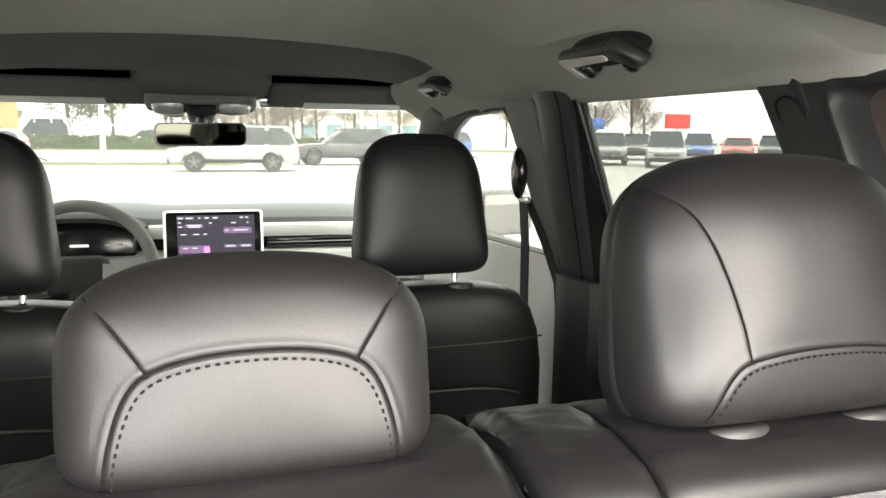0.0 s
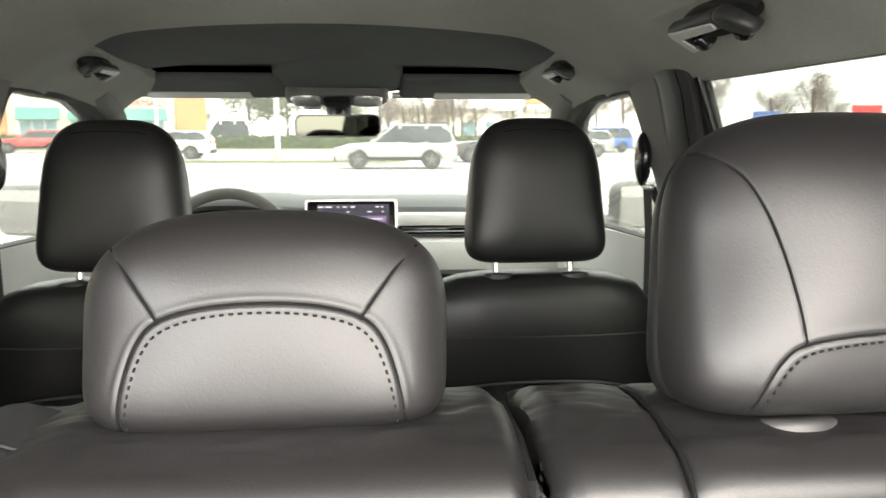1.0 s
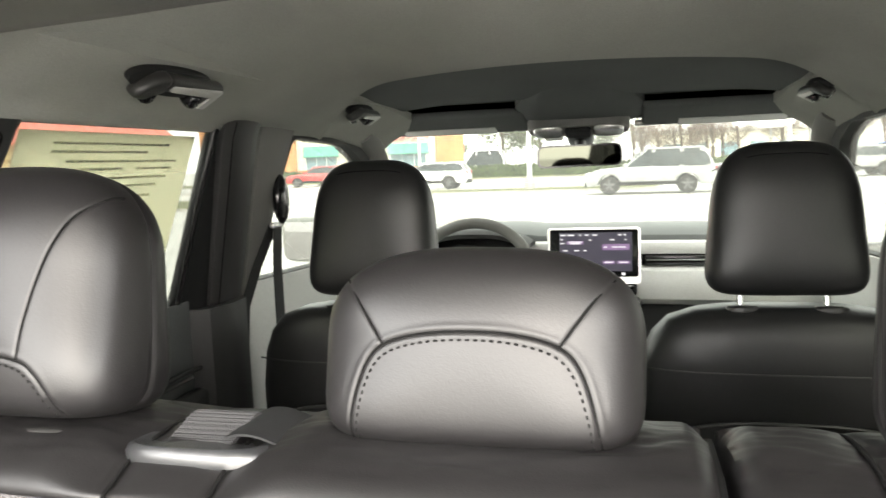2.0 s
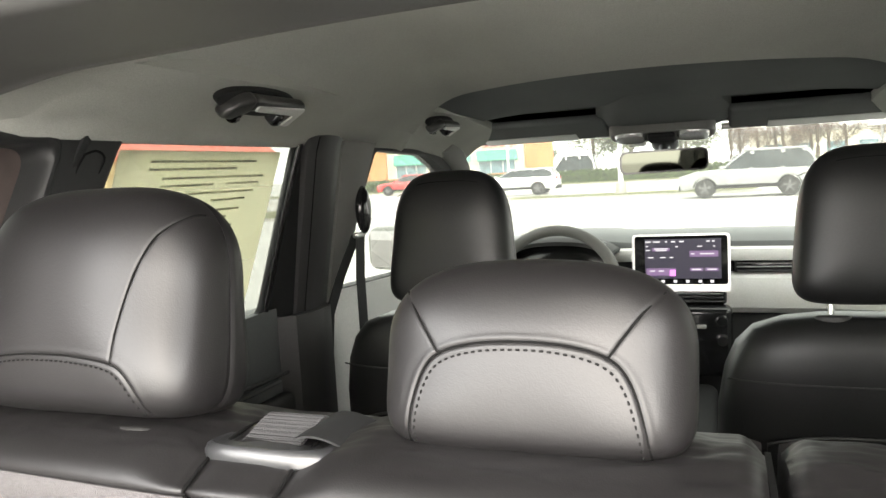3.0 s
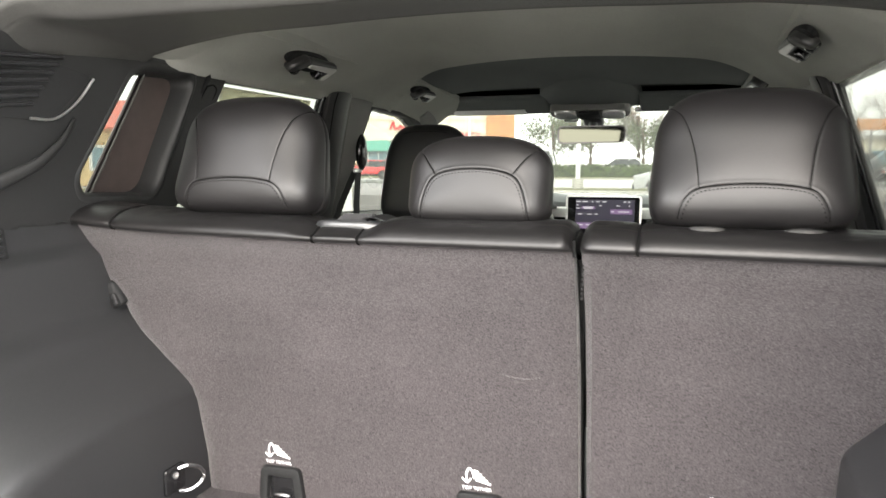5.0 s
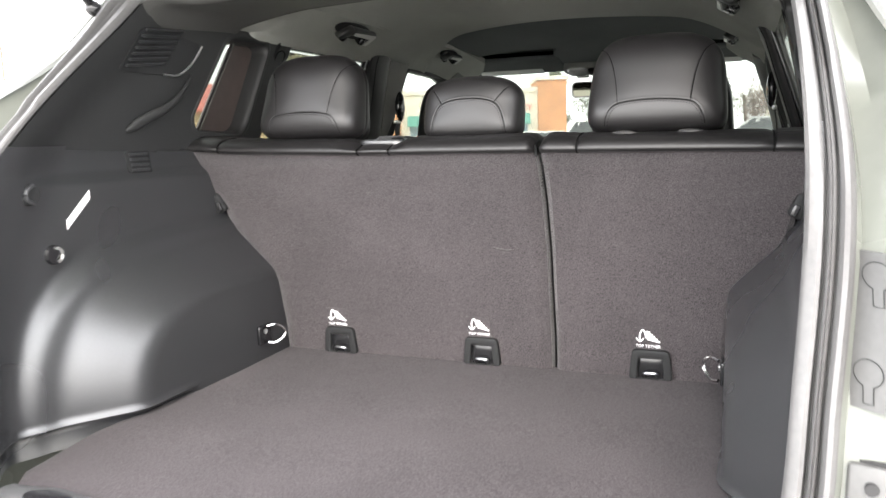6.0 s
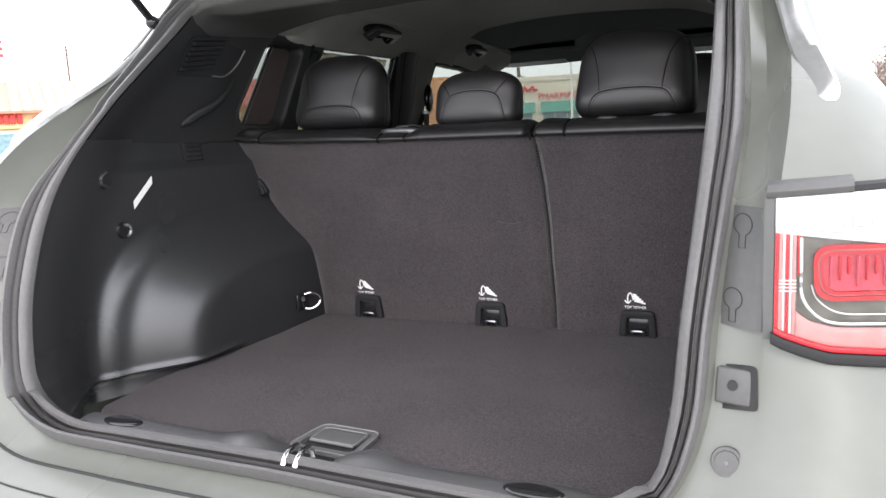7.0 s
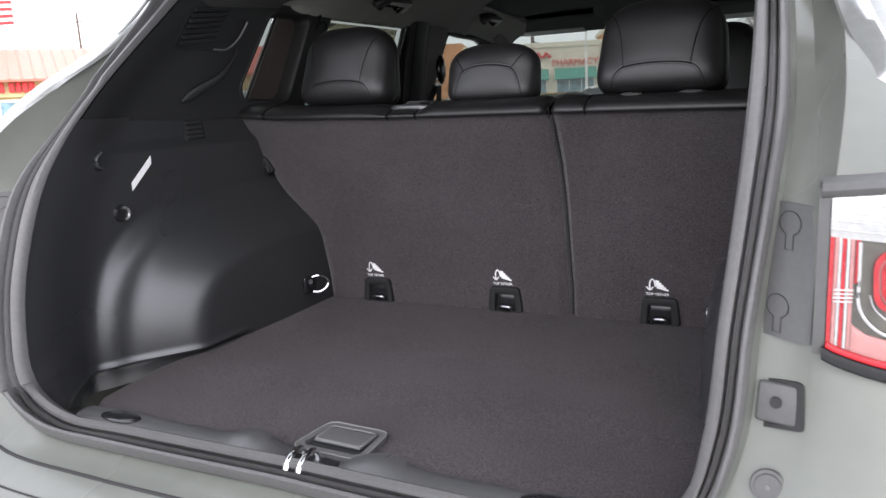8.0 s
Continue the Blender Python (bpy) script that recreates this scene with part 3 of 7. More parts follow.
# upper cargo side trim with the quarter window
QUARTER = rounded([(-0.025, 1.472), (-0.130, 1.292), (-0.116, 1.260), (0.056, 1.252), (0.138, 1.474)], 0.034, 8)
for sx, nm in ((-1, "pillar_trim_west"), (1, "pillar_trim_east")):
    rear_edge = [(y + 0.009, z) for x, y, z in smooth_line(LIP, 200) if 1.235 <= z <= 1.515][::4]
    outl = [(0.115, 1.205), (-0.20, 1.215), (-0.40, 1.225)] + rear_edge + [(-0.22, 1.545), (0.0, 1.55), (0.20, 1.55), (0.258, 1.51), (0.232, 1.462)]
    bm = bmesh.new()

    def place(u, v, w, sx=sx):
        yl, xl = lip_at(min(v, 1.51))
        rear = 1 - sstep(yl, yl + 0.16, u)
        q = quarter_x(v) * (1 - rear) + (xl + 0.004) * rear
        return (sx * (q + w * (1 - 0.9 * rear)), u, v)

    plate(bm, outl, [QUARTER], place, 0.05, 0.03)
    bmesh.ops.recalc_face_normals(bm, faces=bm.faces[:])
    rim = [e for e in bm.edges if len(e.link_faces) == 2 and e.calc_face_angle(0) > 1.1 and not all(v.co.y < -0.23 for v in e.verts) and not all(1.24 < v.co.z < 1.485 and -0.14 < v.co.y < 0.068 + 0.37 * (v.co.z - 1.252) for v in e.verts)]
    bmesh.ops.bevel(bm, geom=rim, offset=0.008, segments=3, profile=0.5, affect="EDGES")
    structure(nm, bm, TRIM_PLASTIC, "black rear pillar trim round a small quarter window", "pillar trim")
    # soft rolled edge of the window opening
    bm = bmesh.new()
    cu, cv = sum(p[0] for p in QUARTER) / len(QUARTER), sum(p[1] for p in QUARTER) / len(QUARTER)
    rings = []
    for grow, d in ((0.016, 0.002), (0.012, -0.0005), (0.006, -0.002), (0.001, -0.001), (-0.003, 0.003), (-0.006, 0.012), (-0.008, 0.028), (-0.008, 0.052)):
        ring = []
        for u, v in QUARTER:
            k = 1 + grow / math.hypot(u - cu, v - cv)
            ring.append(place(cu + (u - cu) * k, cv + (v - cv) * k, d))
        rings.append(ring)
    loft(bm, rings, closed=True)
    structure("quarter_window_surround" if sx < 0 else "quarter_window_surround_east", bm, TRIM_PLASTIC, "soft black surround of the quarter window", "trim")

window_n = 1
for sx in (-1, 1):
    w = thing("window_%d" % window_n, "small quarter window, mostly blanked with dark privacy glass", "window", (sx * 0.64, 0, 1.26), kind="structure")
    window_n += 1
    bm = bmesh.new()
    plate(bm, rounded([(-0.01, 1.49), (-0.16, 1.29), (-0.13, 1.245), (-0.06, 1.245), (0.055, 1.49)], 0.02), [], lambda u, v, d, sx=sx: (sx * (quarter_x(v) + 0.055 + d), u, v), 0.004)
    part("pane", bm, GLASS_TINT, w, "clear sliver of quarter glass")
    bm = bmesh.new()
    rows = []
    for v in np.linspace(1.235, 1.492, 14):
        lead = 0.035 + (v - 1.49) * 0.5
        rows.append([(sx * (quarter_x(v) + d), lead + e, v) for e, d in ((0.0, 0.030), (0.004, 0.034), (0.016, 0.046), (0.020, 0.047), (0.09, 0.047), (0.125, 0.040), (0.16, 0.030))])
    slab(bm, rows, (sx * 0.004, 0, 0))
    part("blanking_panel", bm, BROWN_GLASS, w, "dark brown privacy panel")
    bm = bmesh.new()
    rows = []
    for v in np.linspace(1.25, 1.487, 14):
        lead = 0.035 + (v - 1.49) * 0.5
        rows.append([(sx * (quarter_x(v) + d), lead + e, v) for e, d in ((-0.002, 0.021), (0.003, 0.023), (0.010, 0.028), (0.022, 0.040), (0.026, 0.0455))])
    slab(bm, rows, (sx * 0.001, 0, 0))
    part("panel_edge", bm, GREY_TRIM, w, "grey bevelled edge of the privacy panel")

# vents, hook, plug, sticker and tie-down ring on the cargo sides
def on_side(y, z, sx, lift=0.0):
    yl, xl = lip_at(min(max(z, 0.8), 1.51))
    if z > 1.235:
        rear = 1 - sstep(yl, yl + 0.16, y)
        x = quarter_x(z) * (1 - rear) + (xl + 0.004) * rear
    else:
        x = trim_x(y, z)
    return Vector((sx * (x - lift), y, z))


for sx in (-1, 1):
    v = thing("air_vent", "slotted black air vent high in the cargo side", "vent", tuple(on_side(-0.27, 1.42, sx)), group="cargo vents")
    bm = bmesh.new()
    o = rounded([(-0.36, 1.375), (-0.195, 1.375), (-0.125, 1.445), (-0.25, 1.465), (-0.315, 1.46)], 0.012)
    plate(bm, o, [], lambda u, z, d, sx=sx: tuple(on_side(u, z, sx, d)), 0.004, 0.02)
    part("vent_plate", bm, PLASTIC_MATT, v)
    for k in range(7):
        zz = 1.385 + k * 0.0115
        a, b = -0.345 + k * 0.006, -0.235 + k * 0.008
        bm = bmesh.new()
        tube(bm, [on_side(a + (b - a) * u, zz + 0.012 * u, sx, 0.007) for u in (0, 0.33, 0.66, 1)], 0.0036, 8, 0.8)
        part("slat", bm, PLASTIC, v)
    bm = bmesh.new()
    tube(bm, smooth_line([tuple(on_side(y, z, sx, 0.005)) for y, z in ((-0.235, 1.376), (-0.19, 1.378), (-0.15, 1.405), (-0.122, 1.442))], 16), 0.0022, 6)
    part("vent_edge", bm, SATIN, v)
    v = thing("lower_vent", "small slotted black vent above the wheel arch", "vent", tuple(on_side(-0.29, 1.2, sx)), group="cargo vents")
    bm = bmesh.new()
    plate(bm, rounded([(-0.325, 1.178), (-0.262, 1.178), (-0.262, 1.222), (-0.325, 1.222)], 0.006), [], lambda u, z, d, sx=sx: tuple(on_side(u, min(z, 1.23), sx, d)), 0.003)
    part("vent_plate", bm, PLASTIC_MATT, v)
    for k in range(4):
        bm = bmesh.new()
        rbox(bm, (0.006, 0.05, 0.005), tuple(on_side(-0.294, 1.184 + k * 0.0105, sx, 0.005)), 0.002)
        part("slat", bm, PLASTIC, v)
    h = thing("bag_hook", "round black folding bag hook in the side trim", "hook", tuple(on_side(-0.575, 1.15, sx)), group="bag hooks")
    c = on_side(-0.575, 1.155, sx)
    bm = bmesh.new()
    cyl(bm, 0.019, 0.017, c, c + Vector((-sx * 0.005, 0, 0)), 28)
    part("hook_cup", bm, PLASTIC_MATT, h)
    bm = bmesh.new()
    tube(bm, smooth_line([tuple(c + Vector((-sx * 0.007, dy, dz))) for dy, dz in ((0.004, 0.016), (-0.010, 0.006), (-0.010, -0.008), (0.004, -0.016))], 14), 0.0035, 8)
    part("hook_arm", bm, PLASTIC, h)
    p = thing("power_socket", "round capped power socket in the cargo side", "socket", tuple(on_side(-0.53, 1.045, sx)), group="sockets")
    c = on_side(-0.53, 1.045, sx)
    bm = bmesh.new()
    cyl(bm, 0.018, 0.016, c, c + Vector((-sx * 0.007, 0, 0)), 28)
    part("socket_ring", bm, GLOSS_BLACK, p)
    bm = bmesh.new()
    tube(bm, smooth_line([tuple(c + Vector((-sx * 0.010, 0.012 * math.cos(a), 0.012 * math.sin(a)))) for a in np.linspace(-1.4, 1.4, 8)], 14), 0.0028, 8)
    part("socket_tab", bm, SATIN, p)
    r = thing("tie_down_ring", "chrome D-shaped tie-down ring at the cargo floor corner", "ring", tuple(on_side(-0.08, 0.80, sx)), group="tie-down rings")
    c = on_side(-0.09, 0.795, sx, 0.004)
    bm = bmesh.new()
    rbox(bm, (0.010, 0.048, 0.044), tuple(c), 0.004, 3)
    part("ring_plate", bm, GLOSS_BLACK, r)
    bm = bmesh.new()
    cyl(bm, 0.006, 0.006, c + Vector((-sx * 0.003, -0.004, 0.008)), c + Vector((-sx * 0.008, -0.004, 0.008)), 12)
    part("ring_screw", bm, STEEL, r)
    bm = bmesh.new()
    tube(bm, smooth_line([tuple(c + Vector((-sx * (0.008 + 0.016 * u), v, w))) for u, v, w in ((0, 0.0, 0.019), (0.7, 0.012, 0.021), (1.4, 0.026, 0.013), (1.7, 0.031, 0.0), (1.4, 0.026, -0.013), (0.7, 0.012, -0.021), (0, 0.0, -0.019))], 30), 0.0036, 8)
    part("ring_loop", bm, CHROME, r)
st = thing("warning_sticker", "narrow white printed sticker on the cargo side", "sticker", tuple(on_side(-0.455, 1.12, -1)))
bm = bmesh.new()
slab(bm, [[tuple(on_side(y, z + b, -1, 0.003)) for b in (0, 0.017)] for y, z in ((-0.497, 1.086), (-0.478, 1.103), (-0.459, 1.120), (-0.440, 1.137))], (0.0006, 0, 0))
part("sticker_paper", bm, WHITE_PRINT, st, smooth=False)

KNOB = material("pale_grey_plastic", (0.20, 0.20, 0.19), 0.45, scale=200, vary=0.1)
WEBBING = material("ribbed_black_webbing", (0.03, 0.03, 0.031), 0.7, scale=1500, vary=0.5, bump=1.0, bump_scale=1500)
GRIP_EDGE = material("satin_grey_plastic", (0.46, 0.46, 0.44), 0.35, scale=200, vary=0.1)

# ------------------------------------------------------------------ rear seat backs
def back_y(z):
    return float(np.interp(z, (0.70, 0.80, 1.0, 1.10, 1.17, 1.205), (0.004, 0.0, -0.036, -0.068, -0.104, -0.130)))


LEFT_EDGE = ((0.735, 0.905, 0.945, 0.99, 1.035, 1.085, 1.11, 1.135, 1.165, 1.21), (0.497, 0.507, 0.525, 0.567, 0.600, 0.610, 0.625, 0.652, 0.660, 0.648))


def seat_side(z):
    return float(np.interp(z, *LEFT_EDGE))


def cap_rise(x):
    """The seat backs' top edge climbs a little towards the wide seat's outer end."""
    return float(np.interp(x, (-0.66, -0.62, -0.51, -0.35, -0.21, 0.15, 0.40, 0.65), (0.021, 0.018, 0.010, 0.006, 0.002, 0.0, -0.003, -0.007)))


def rear_back(sx_outer, inner, label):
    t = thing("rear_bench", label, "car seat", (0.5 * (inner + sx_outer * 0.6), 0.03, 0.735), group="rear seat backs")
    bm = bmesh.new()
    rows = []
    n = 46
    for z in np.linspace(0.733, 1.208, 60):
        a, b = inner, sx_outer * seat_side(z)
        row = []
        for u in np.linspace(0, 1, n):
            e = min(u, 1 - u) * abs(b - a)
            rnd = 0.010 * max(0, 1 - e / 0.012) ** 2
            bow = 0.0015 * noise.noise((6 * (a + (b - a) * u), 6 * z, 3.1 * sx_outer))
            row.append((a + (b - a) * u, back_y(z) + rnd + bow, z + cap_rise(a + (b - a) * u) * sstep(1.08, 1.2, z)))
        rows.append(row)
    slab(bm, rows, (0, 0.035, 0))
    part("back_panel", bm, PANEL_CARPET, t, "charcoal carpet covering the seat's back")
    return t


def leather_cap(t, x0, x1, grooves, low=()):
    """The leather roll along the top of a rear seat back and its cushion side."""
    prof = smooth_line([(-0.106, 1.1970), (-0.124, 1.1970), (-0.1355, 1.1992), (-0.1405, 1.2045), (-0.1385, 1.2120), (-0.1325, 1.2190), (-0.1225, 1.2250), (-0.108, 1.2298), (-0.087, 1.2332), (-0.062, 1.2345), (-0.030, 1.2310), (0.0, 1.2230), (0.025, 1.211)], 96)
    prof += smooth_line([(0.025, 1.211), (0.05, 1.18), (0.055, 1.12), (0.075, 0.95), (0.09, 0.72)], 20)[1:]
    inner = [(0.06, 0.72), (0.04, 1.0), (0.02, 1.17), (-0.06, 1.19)]
    bm = bmesh.new()
    rings = []
    for x in np.linspace(x0, x1, max(60, int(abs(x1 - x0) / 0.0035))):
        e = min(abs(x - x0), abs(x - x1))
        end = max(0, 1 - e / 0.016) ** 2.2
        g = sum(math.exp(-((x - c) / 0.0022) ** 2) for c in grooves)
        soft = sum(math.exp(-((x - c) / 0.011) ** 2) for c in grooves)
        dip = 0.0
        for a, b, d in low:
            dip += d * sstep(a - 0.035, a + 0.01, x) * (1 - sstep(b - 0.01, b + 0.035, x))
        ring = []
        for k, (y, z) in enumerate(prof):
            f = 1 if k < 90 else 0.3
            wr = 0.0011 * noise.noise((x * 9, y * 16, z * 16)) * sstep(1.20, 1.215, z)
            wr += sstep(1.221, 1.228, z) * (0.0020 * noise.noise((x * 24, y * 55, 2.0)) + 0.0009 * noise.noise((x * 60, y * 120, 5.0)))
            top = sstep(1.203, 1.224, z)
            ring.append((x, y + (0.012 * end + 0.0026 * g + 0.0016 * soft) * (1 if y < -0.05 else -0.6) * f + wr, z - (0.010 * end + 0.0030 * g + 0.0022 * soft) * top * f - dip * top + wr + cap_rise(x) * sstep(1.0, 1.19, z)))
        rings.append(ring + [(x, y, z + cap_rise(x) * sstep(1.0, 1.17, z)) for y, z in inner])
    loft(bm, rings, closed=True, caps=True)
    part("leather_cap", bm, LEATHER, t, "wrinkled black leather along the seat's top")
    for c in grooves:
        bm = bmesh.new()
        down = sum(d * sstep(a - 0.035, a + 0.01, c) * (1 - sstep(b - 0.01, b + 0.035, c)) for a, b, d in low)
        tube(bm, [(c, y + (0.0012 if y < -0.05 else -0.002), z + cap_rise(c) - (0.0022 + down) * sstep(1.203, 1.224, z)) for y, z in prof[10:88]], 0.0014, 6)
        part("cap_seam", bm, SEAM, t)


seat_l = rear_back(-1, 0.154, "wide black rear seat back with a carpeted rear face, upright")
leather_cap(seat_l, -0.655, 0.154, (-0.555, -0.21, -0.14), ((-0.225, -0.125, 0.008), (-0.66, -0.24, 0.003)))
seat_r = rear_back(1, 0.166, "narrow black rear seat back with a carpeted rear face, upright")
leather_cap(seat_r, 0.166, 0.655, (0.237, 0.565))
bm = bmesh.new()
rows = [[(x, y, z) for y, z in ((-0.115, 1.19), (-0.118, 1.212), (-0.085, 1.221), (-0.02, 1.22), (0.03, 1.20), (0.04, 1.16))] for x in (0.1545, 0.1575)]
slab(bm, rows, (0.001, 0, 0))
part("side_fabric", bm, PLASTIC_MATT, seat_l)
bm = bmesh.new()
for k in range(13):
    rbox(bm, (0.003, 0.006, 0.0035), (0.1665, -0.108 + 0.001 * k, 1.135 + 0.0062 * k), 0.0012, 1, (20, 0, 0))
part("ribbed_edge", bm, DARK_TRIM, seat_r)
# loose fold line on the carpet
bm = bmesh.new()
tube(bm, smooth_line([(0.045, back_y(1.003) - 0.0005, 1.004), (0.06, back_y(1.0) - 0.0016, 1.0), (0.082, back_y(0.999) - 0.0012, 0.9985), (0.10, back_y(1.003) + 0.0003, 1.003)], 14), 0.0022, 6, 0.6)
part("carpet_crease", bm, PANEL_CARPET, seat_l)

# moulded belt fin on each rear pillar, and the release catch at the seat's outer edge
for sx in (-1, 1):
    fin = thing("belt_fin", "black moulded belt guide fin on the rear pillar", "belt guide", tuple(on_side(-0.23, 1.32, sx)), group="belt fins")
    bm = bmesh.new()
    line = smooth_line([tuple(on_side(y, z, sx, l)) for y, z, l in ((-0.325, 1.262, 0.000), (-0.28, 1.288, 0.012), (-0.23, 1.312, 0.020), (-0.185, 1.345, 0.016), (-0.15, 1.378, 0.002))], 20)
    rings = []
    for k, p in enumerate(line):
        r = 0.012 * (1 - 0.62 * k / 19) * min(1, 0.4 + k / 4)
        rings.append([(p[0] + sx * 0.006 * math.cos(a), p[1] + r * 0.8 * math.cos(a) - 0.3 * r * math.sin(a), p[2] + r * math.sin(a)) for a in np.linspace(0, 2 * math.pi, 15)[:-1]])
    loft(bm, rings, closed=True, caps=True)
    part("fin_body", bm, TRIM_PLASTIC, fin)
    ct = thing("seat_catch", "small black release catch at the seat's outer edge", "catch", (sx * 0.607, -0.07, 1.09), group="seat catches")
    bm = bmesh.new()
    rbox(bm, (0.028, 0.02, 0.045), (sx * 0.612, back_y(1.095) - 0.004, 1.095), 0.007, 3, (8, sx * 25, 0))
    part("catch_body", bm, PLASTIC_MATT, ct)
    bm = bmesh.new()
    rbox(bm, (0.012, 0.014, 0.022), (sx * 0.604, back_y(1.09) - 0.012, 1.088), 0.004, 2, (0, sx * 25, 0))
    part("catch_lever", bm, GLOSS_BLACK, ct)

# belt guide on the wide seat's top: moulded tray with a raised lip, ribbed webbing, bridge, release knob
guide = thing("belt_guide", "black belt guide with ribbed belt webbing on the seat's top", "seat belt", (-0.19, -0.06, 1.215))
bm = bmesh.new()
oval = [(math.copysign(abs(math.cos(a)) ** 0.55, math.cos(a)), math.copysign(abs(math.sin(a)) ** 0.7, math.sin(a))) for a in np.linspace(0, 2 * math.pi, 49)[:-1]]
loft(bm, [[(-0.169 + 0.054 * s * u, -0.082 + 0.034 * s * v, z - 0.004 * v) for u, v in oval] for s, z in ((0.90, 1.212), (1.0, 1.2165), (1.0, 1.2215), (0.96, 1.2255), (0.88, 1.2275), (0.80, 1.2265), (0.74, 1.2245), (0.3, 1.2245))], closed=True, caps=True)
part("guide_tray", bm, PLASTIC, guide)
bm = bmesh.new()
rows = []
for w in np.linspace(0, 1, 60):
    rib = 0.0006 * math.cos(w * 46 * math.pi)
    rows.append([(-0.172 + u * 0.024 + 0.004 * w, -0.098 + 0.055 * w, 1.2265 + 0.0105 * sstep(0.0, 0.75, w) - 0.008 * sstep(0.75, 1.0, w) + rib) for u in np.linspace(-1, 1, 9)])
slab(bm, rows, (0, 0, -0.0022))
part("webbing", bm, WEBBING, guide, "ribbed black webbing")
bm = bmesh.new()
rows = [[(x, y - 0.055 * (1 - v) + 0.0 * v, z) for v in (0.0, 0.5, 1.0)] for x, y, z in smooth_line([(-0.150, -0.04, 1.2330), (-0.140, -0.04, 1.2360), (-0.128, -0.038, 1.2345), (-0.112, -0.036, 1.2285), (-0.100, -0.034, 1.2255)], 18)]
slab(bm, rows, (0, 0, -0.0016))
part("belt_tongue", bm, PLASTIC_MATT, guide)

# tether anchors with their labels
for cx, own in ((-0.345, "wide"), (0.003, "wide"), (0.358, "narrow")):
    a = thing("tether_anchor", "black plastic tether anchor recess at the foot of the seat back", "anchor", (cx, 0, 0.74), group="tether anchors")
    bm = bmesh.new()
    o = rounded([(-0.043, 0.738), (0.043, 0.738), (0.036, 0.800), (-0.036, 0.800)], 0.010)
    i = rounded([(-0.027, 0.741), (0.027, 0.741), (0.023, 0.784), (-0.023, 0.784)], 0.004)
    plate(bm, o, [i], lambda u, v, d, cx=cx: (cx + u, back_y(v) - 0.011 + d, v), 0.014)
    bmesh.ops.recalc_face_normals(bm, faces=bm.faces[:])
    bmesh.ops.bevel(bm, geom=[e for e in bm.edges if len(e.link_faces) == 2 and e.calc_face_angle(0) > 1.1], offset=0.0025, segments=2, profile=0.5, affect="EDGES")
    part("bezel", bm, PLASTIC_MATT, a)
    bm = bmesh.new()
    rbox(bm, (0.05, 0.004, 0.04), (cx, back_y(0.76) + 0.001, 0.760), 0.001)
    part("recess", bm, GLOSS_BLACK, a)
    bm = bmesh.new()
    tube(bm, smooth_line([(cx - 0.012, -0.003, 0.744), (cx - 0.012, -0.010, 0.752), (cx + 0.002, -0.012, 0.754), (cx + 0.014, -0.010, 0.752), (cx + 0.014, -0.003, 0.744)], 16), 0.0032, 8)
    part("anchor_wire", bm, STEEL, a)
    lb = thing("tether_label", "small white printed child-seat tether label on the carpet", "label", (cx - 0.005, back_y(0.82), 0.808), group="tether labels")
    bm = bmesh.new()
    rbox(bm, (0.054, 0.0012, 0.046), (cx - 0.005, back_y(0.823) - 0.0012, 0.823), 0.0004, 1, (9, 0, 0))
    part("label_cloth", bm, PANEL_CARPET, lb)
    px = Matrix.Translation((cx - 0.005, back_y(0.82) - 0.0026, 0.82)) @ Euler((radians(99), 0, 0)).to_matrix().to_4x4() @ Matrix.Scale(1.2, 4)
    lettering("TOP TETHER", 0.0070, px @ Matrix.Translation((0, -0.011, 0)), WHITE_PRINT, "lettering", lb, 0.0003)
    bm = bmesh.new()
    for k in range(5):
        rbox(bm, (0.021 - 0.0036 * k, 0.0030, 0.0006), (0.009 - 0.0022 * k, 0.0 + k * 0.0036, 0), 0, 1, (0, 0, -14), m=px)
    tube(bm, [px @ Vector(p) for p in smooth_line([(-0.013, -0.002, 0), (-0.013, 0.010, 0), (-0.009, 0.018, 0), (-0.005, 0.014, 0), (-0.003, 0.004, 0)], 16)], 0.0016, 6)
    tube(bm, [px @ Vector(p) for p in smooth_line([(-0.019, 0.003, 0), (-0.013, -0.003, 0), (-0.007, 0.003, 0)], 10)], 0.0014, 6)
    part("tether_symbol", bm, WHITE_PRINT, lb, smooth=False)
# ------------------------------------------------------------------ headrests
SLEEVE = material("smooth_grey_plastic", (0.026, 0.0255, 0.025), 0.45, scale=200, vary=0.1)
def headrest_shape(w, d, h, n1, n2, taper, dome, base=3.0, low=0.8):
    """Functions that place a unit-cube point on the padded body, and find its rear face."""
    def body_at(p):
        x, y, z = p
        n = n1 + base * sstep(0.0, 0.7, -z)
        m = n2 + low * sstep(-0.2, 1.0, -z)
        r = ((abs(x) ** n + abs(z) ** n) ** (m / n) + abs(y) ** m) ** (-1 / m)
        x, y, z = x * r, y * r, z * r
        s = 1 - taper * (z + 1) / 2 - dome * max(0, z) ** 2
        yy = y * d / 2 * (1 - 0.12 * (z + 1) / 2)
        return Vector((x * s * w / 2, yy, z * h / 2))

    def rear(X, Z):
        z = Z / (h / 2)
        s = 1 - taper * (z + 1) / 2 - dome * max(0, z) ** 2
        x = X / (s * w / 2)
        n = n1 + base * sstep(0.0, 0.7, -z)
        m = n2 + low * sstep(-0.2, 1.0, -z)
        q = min(0.999, (abs(x) ** n + abs(z) ** n) ** (m / n))
        return -(1 - q) ** (1 / m) * d / 2 * (1 - 0.12 * (z + 1) / 2)
    return body_at, rear


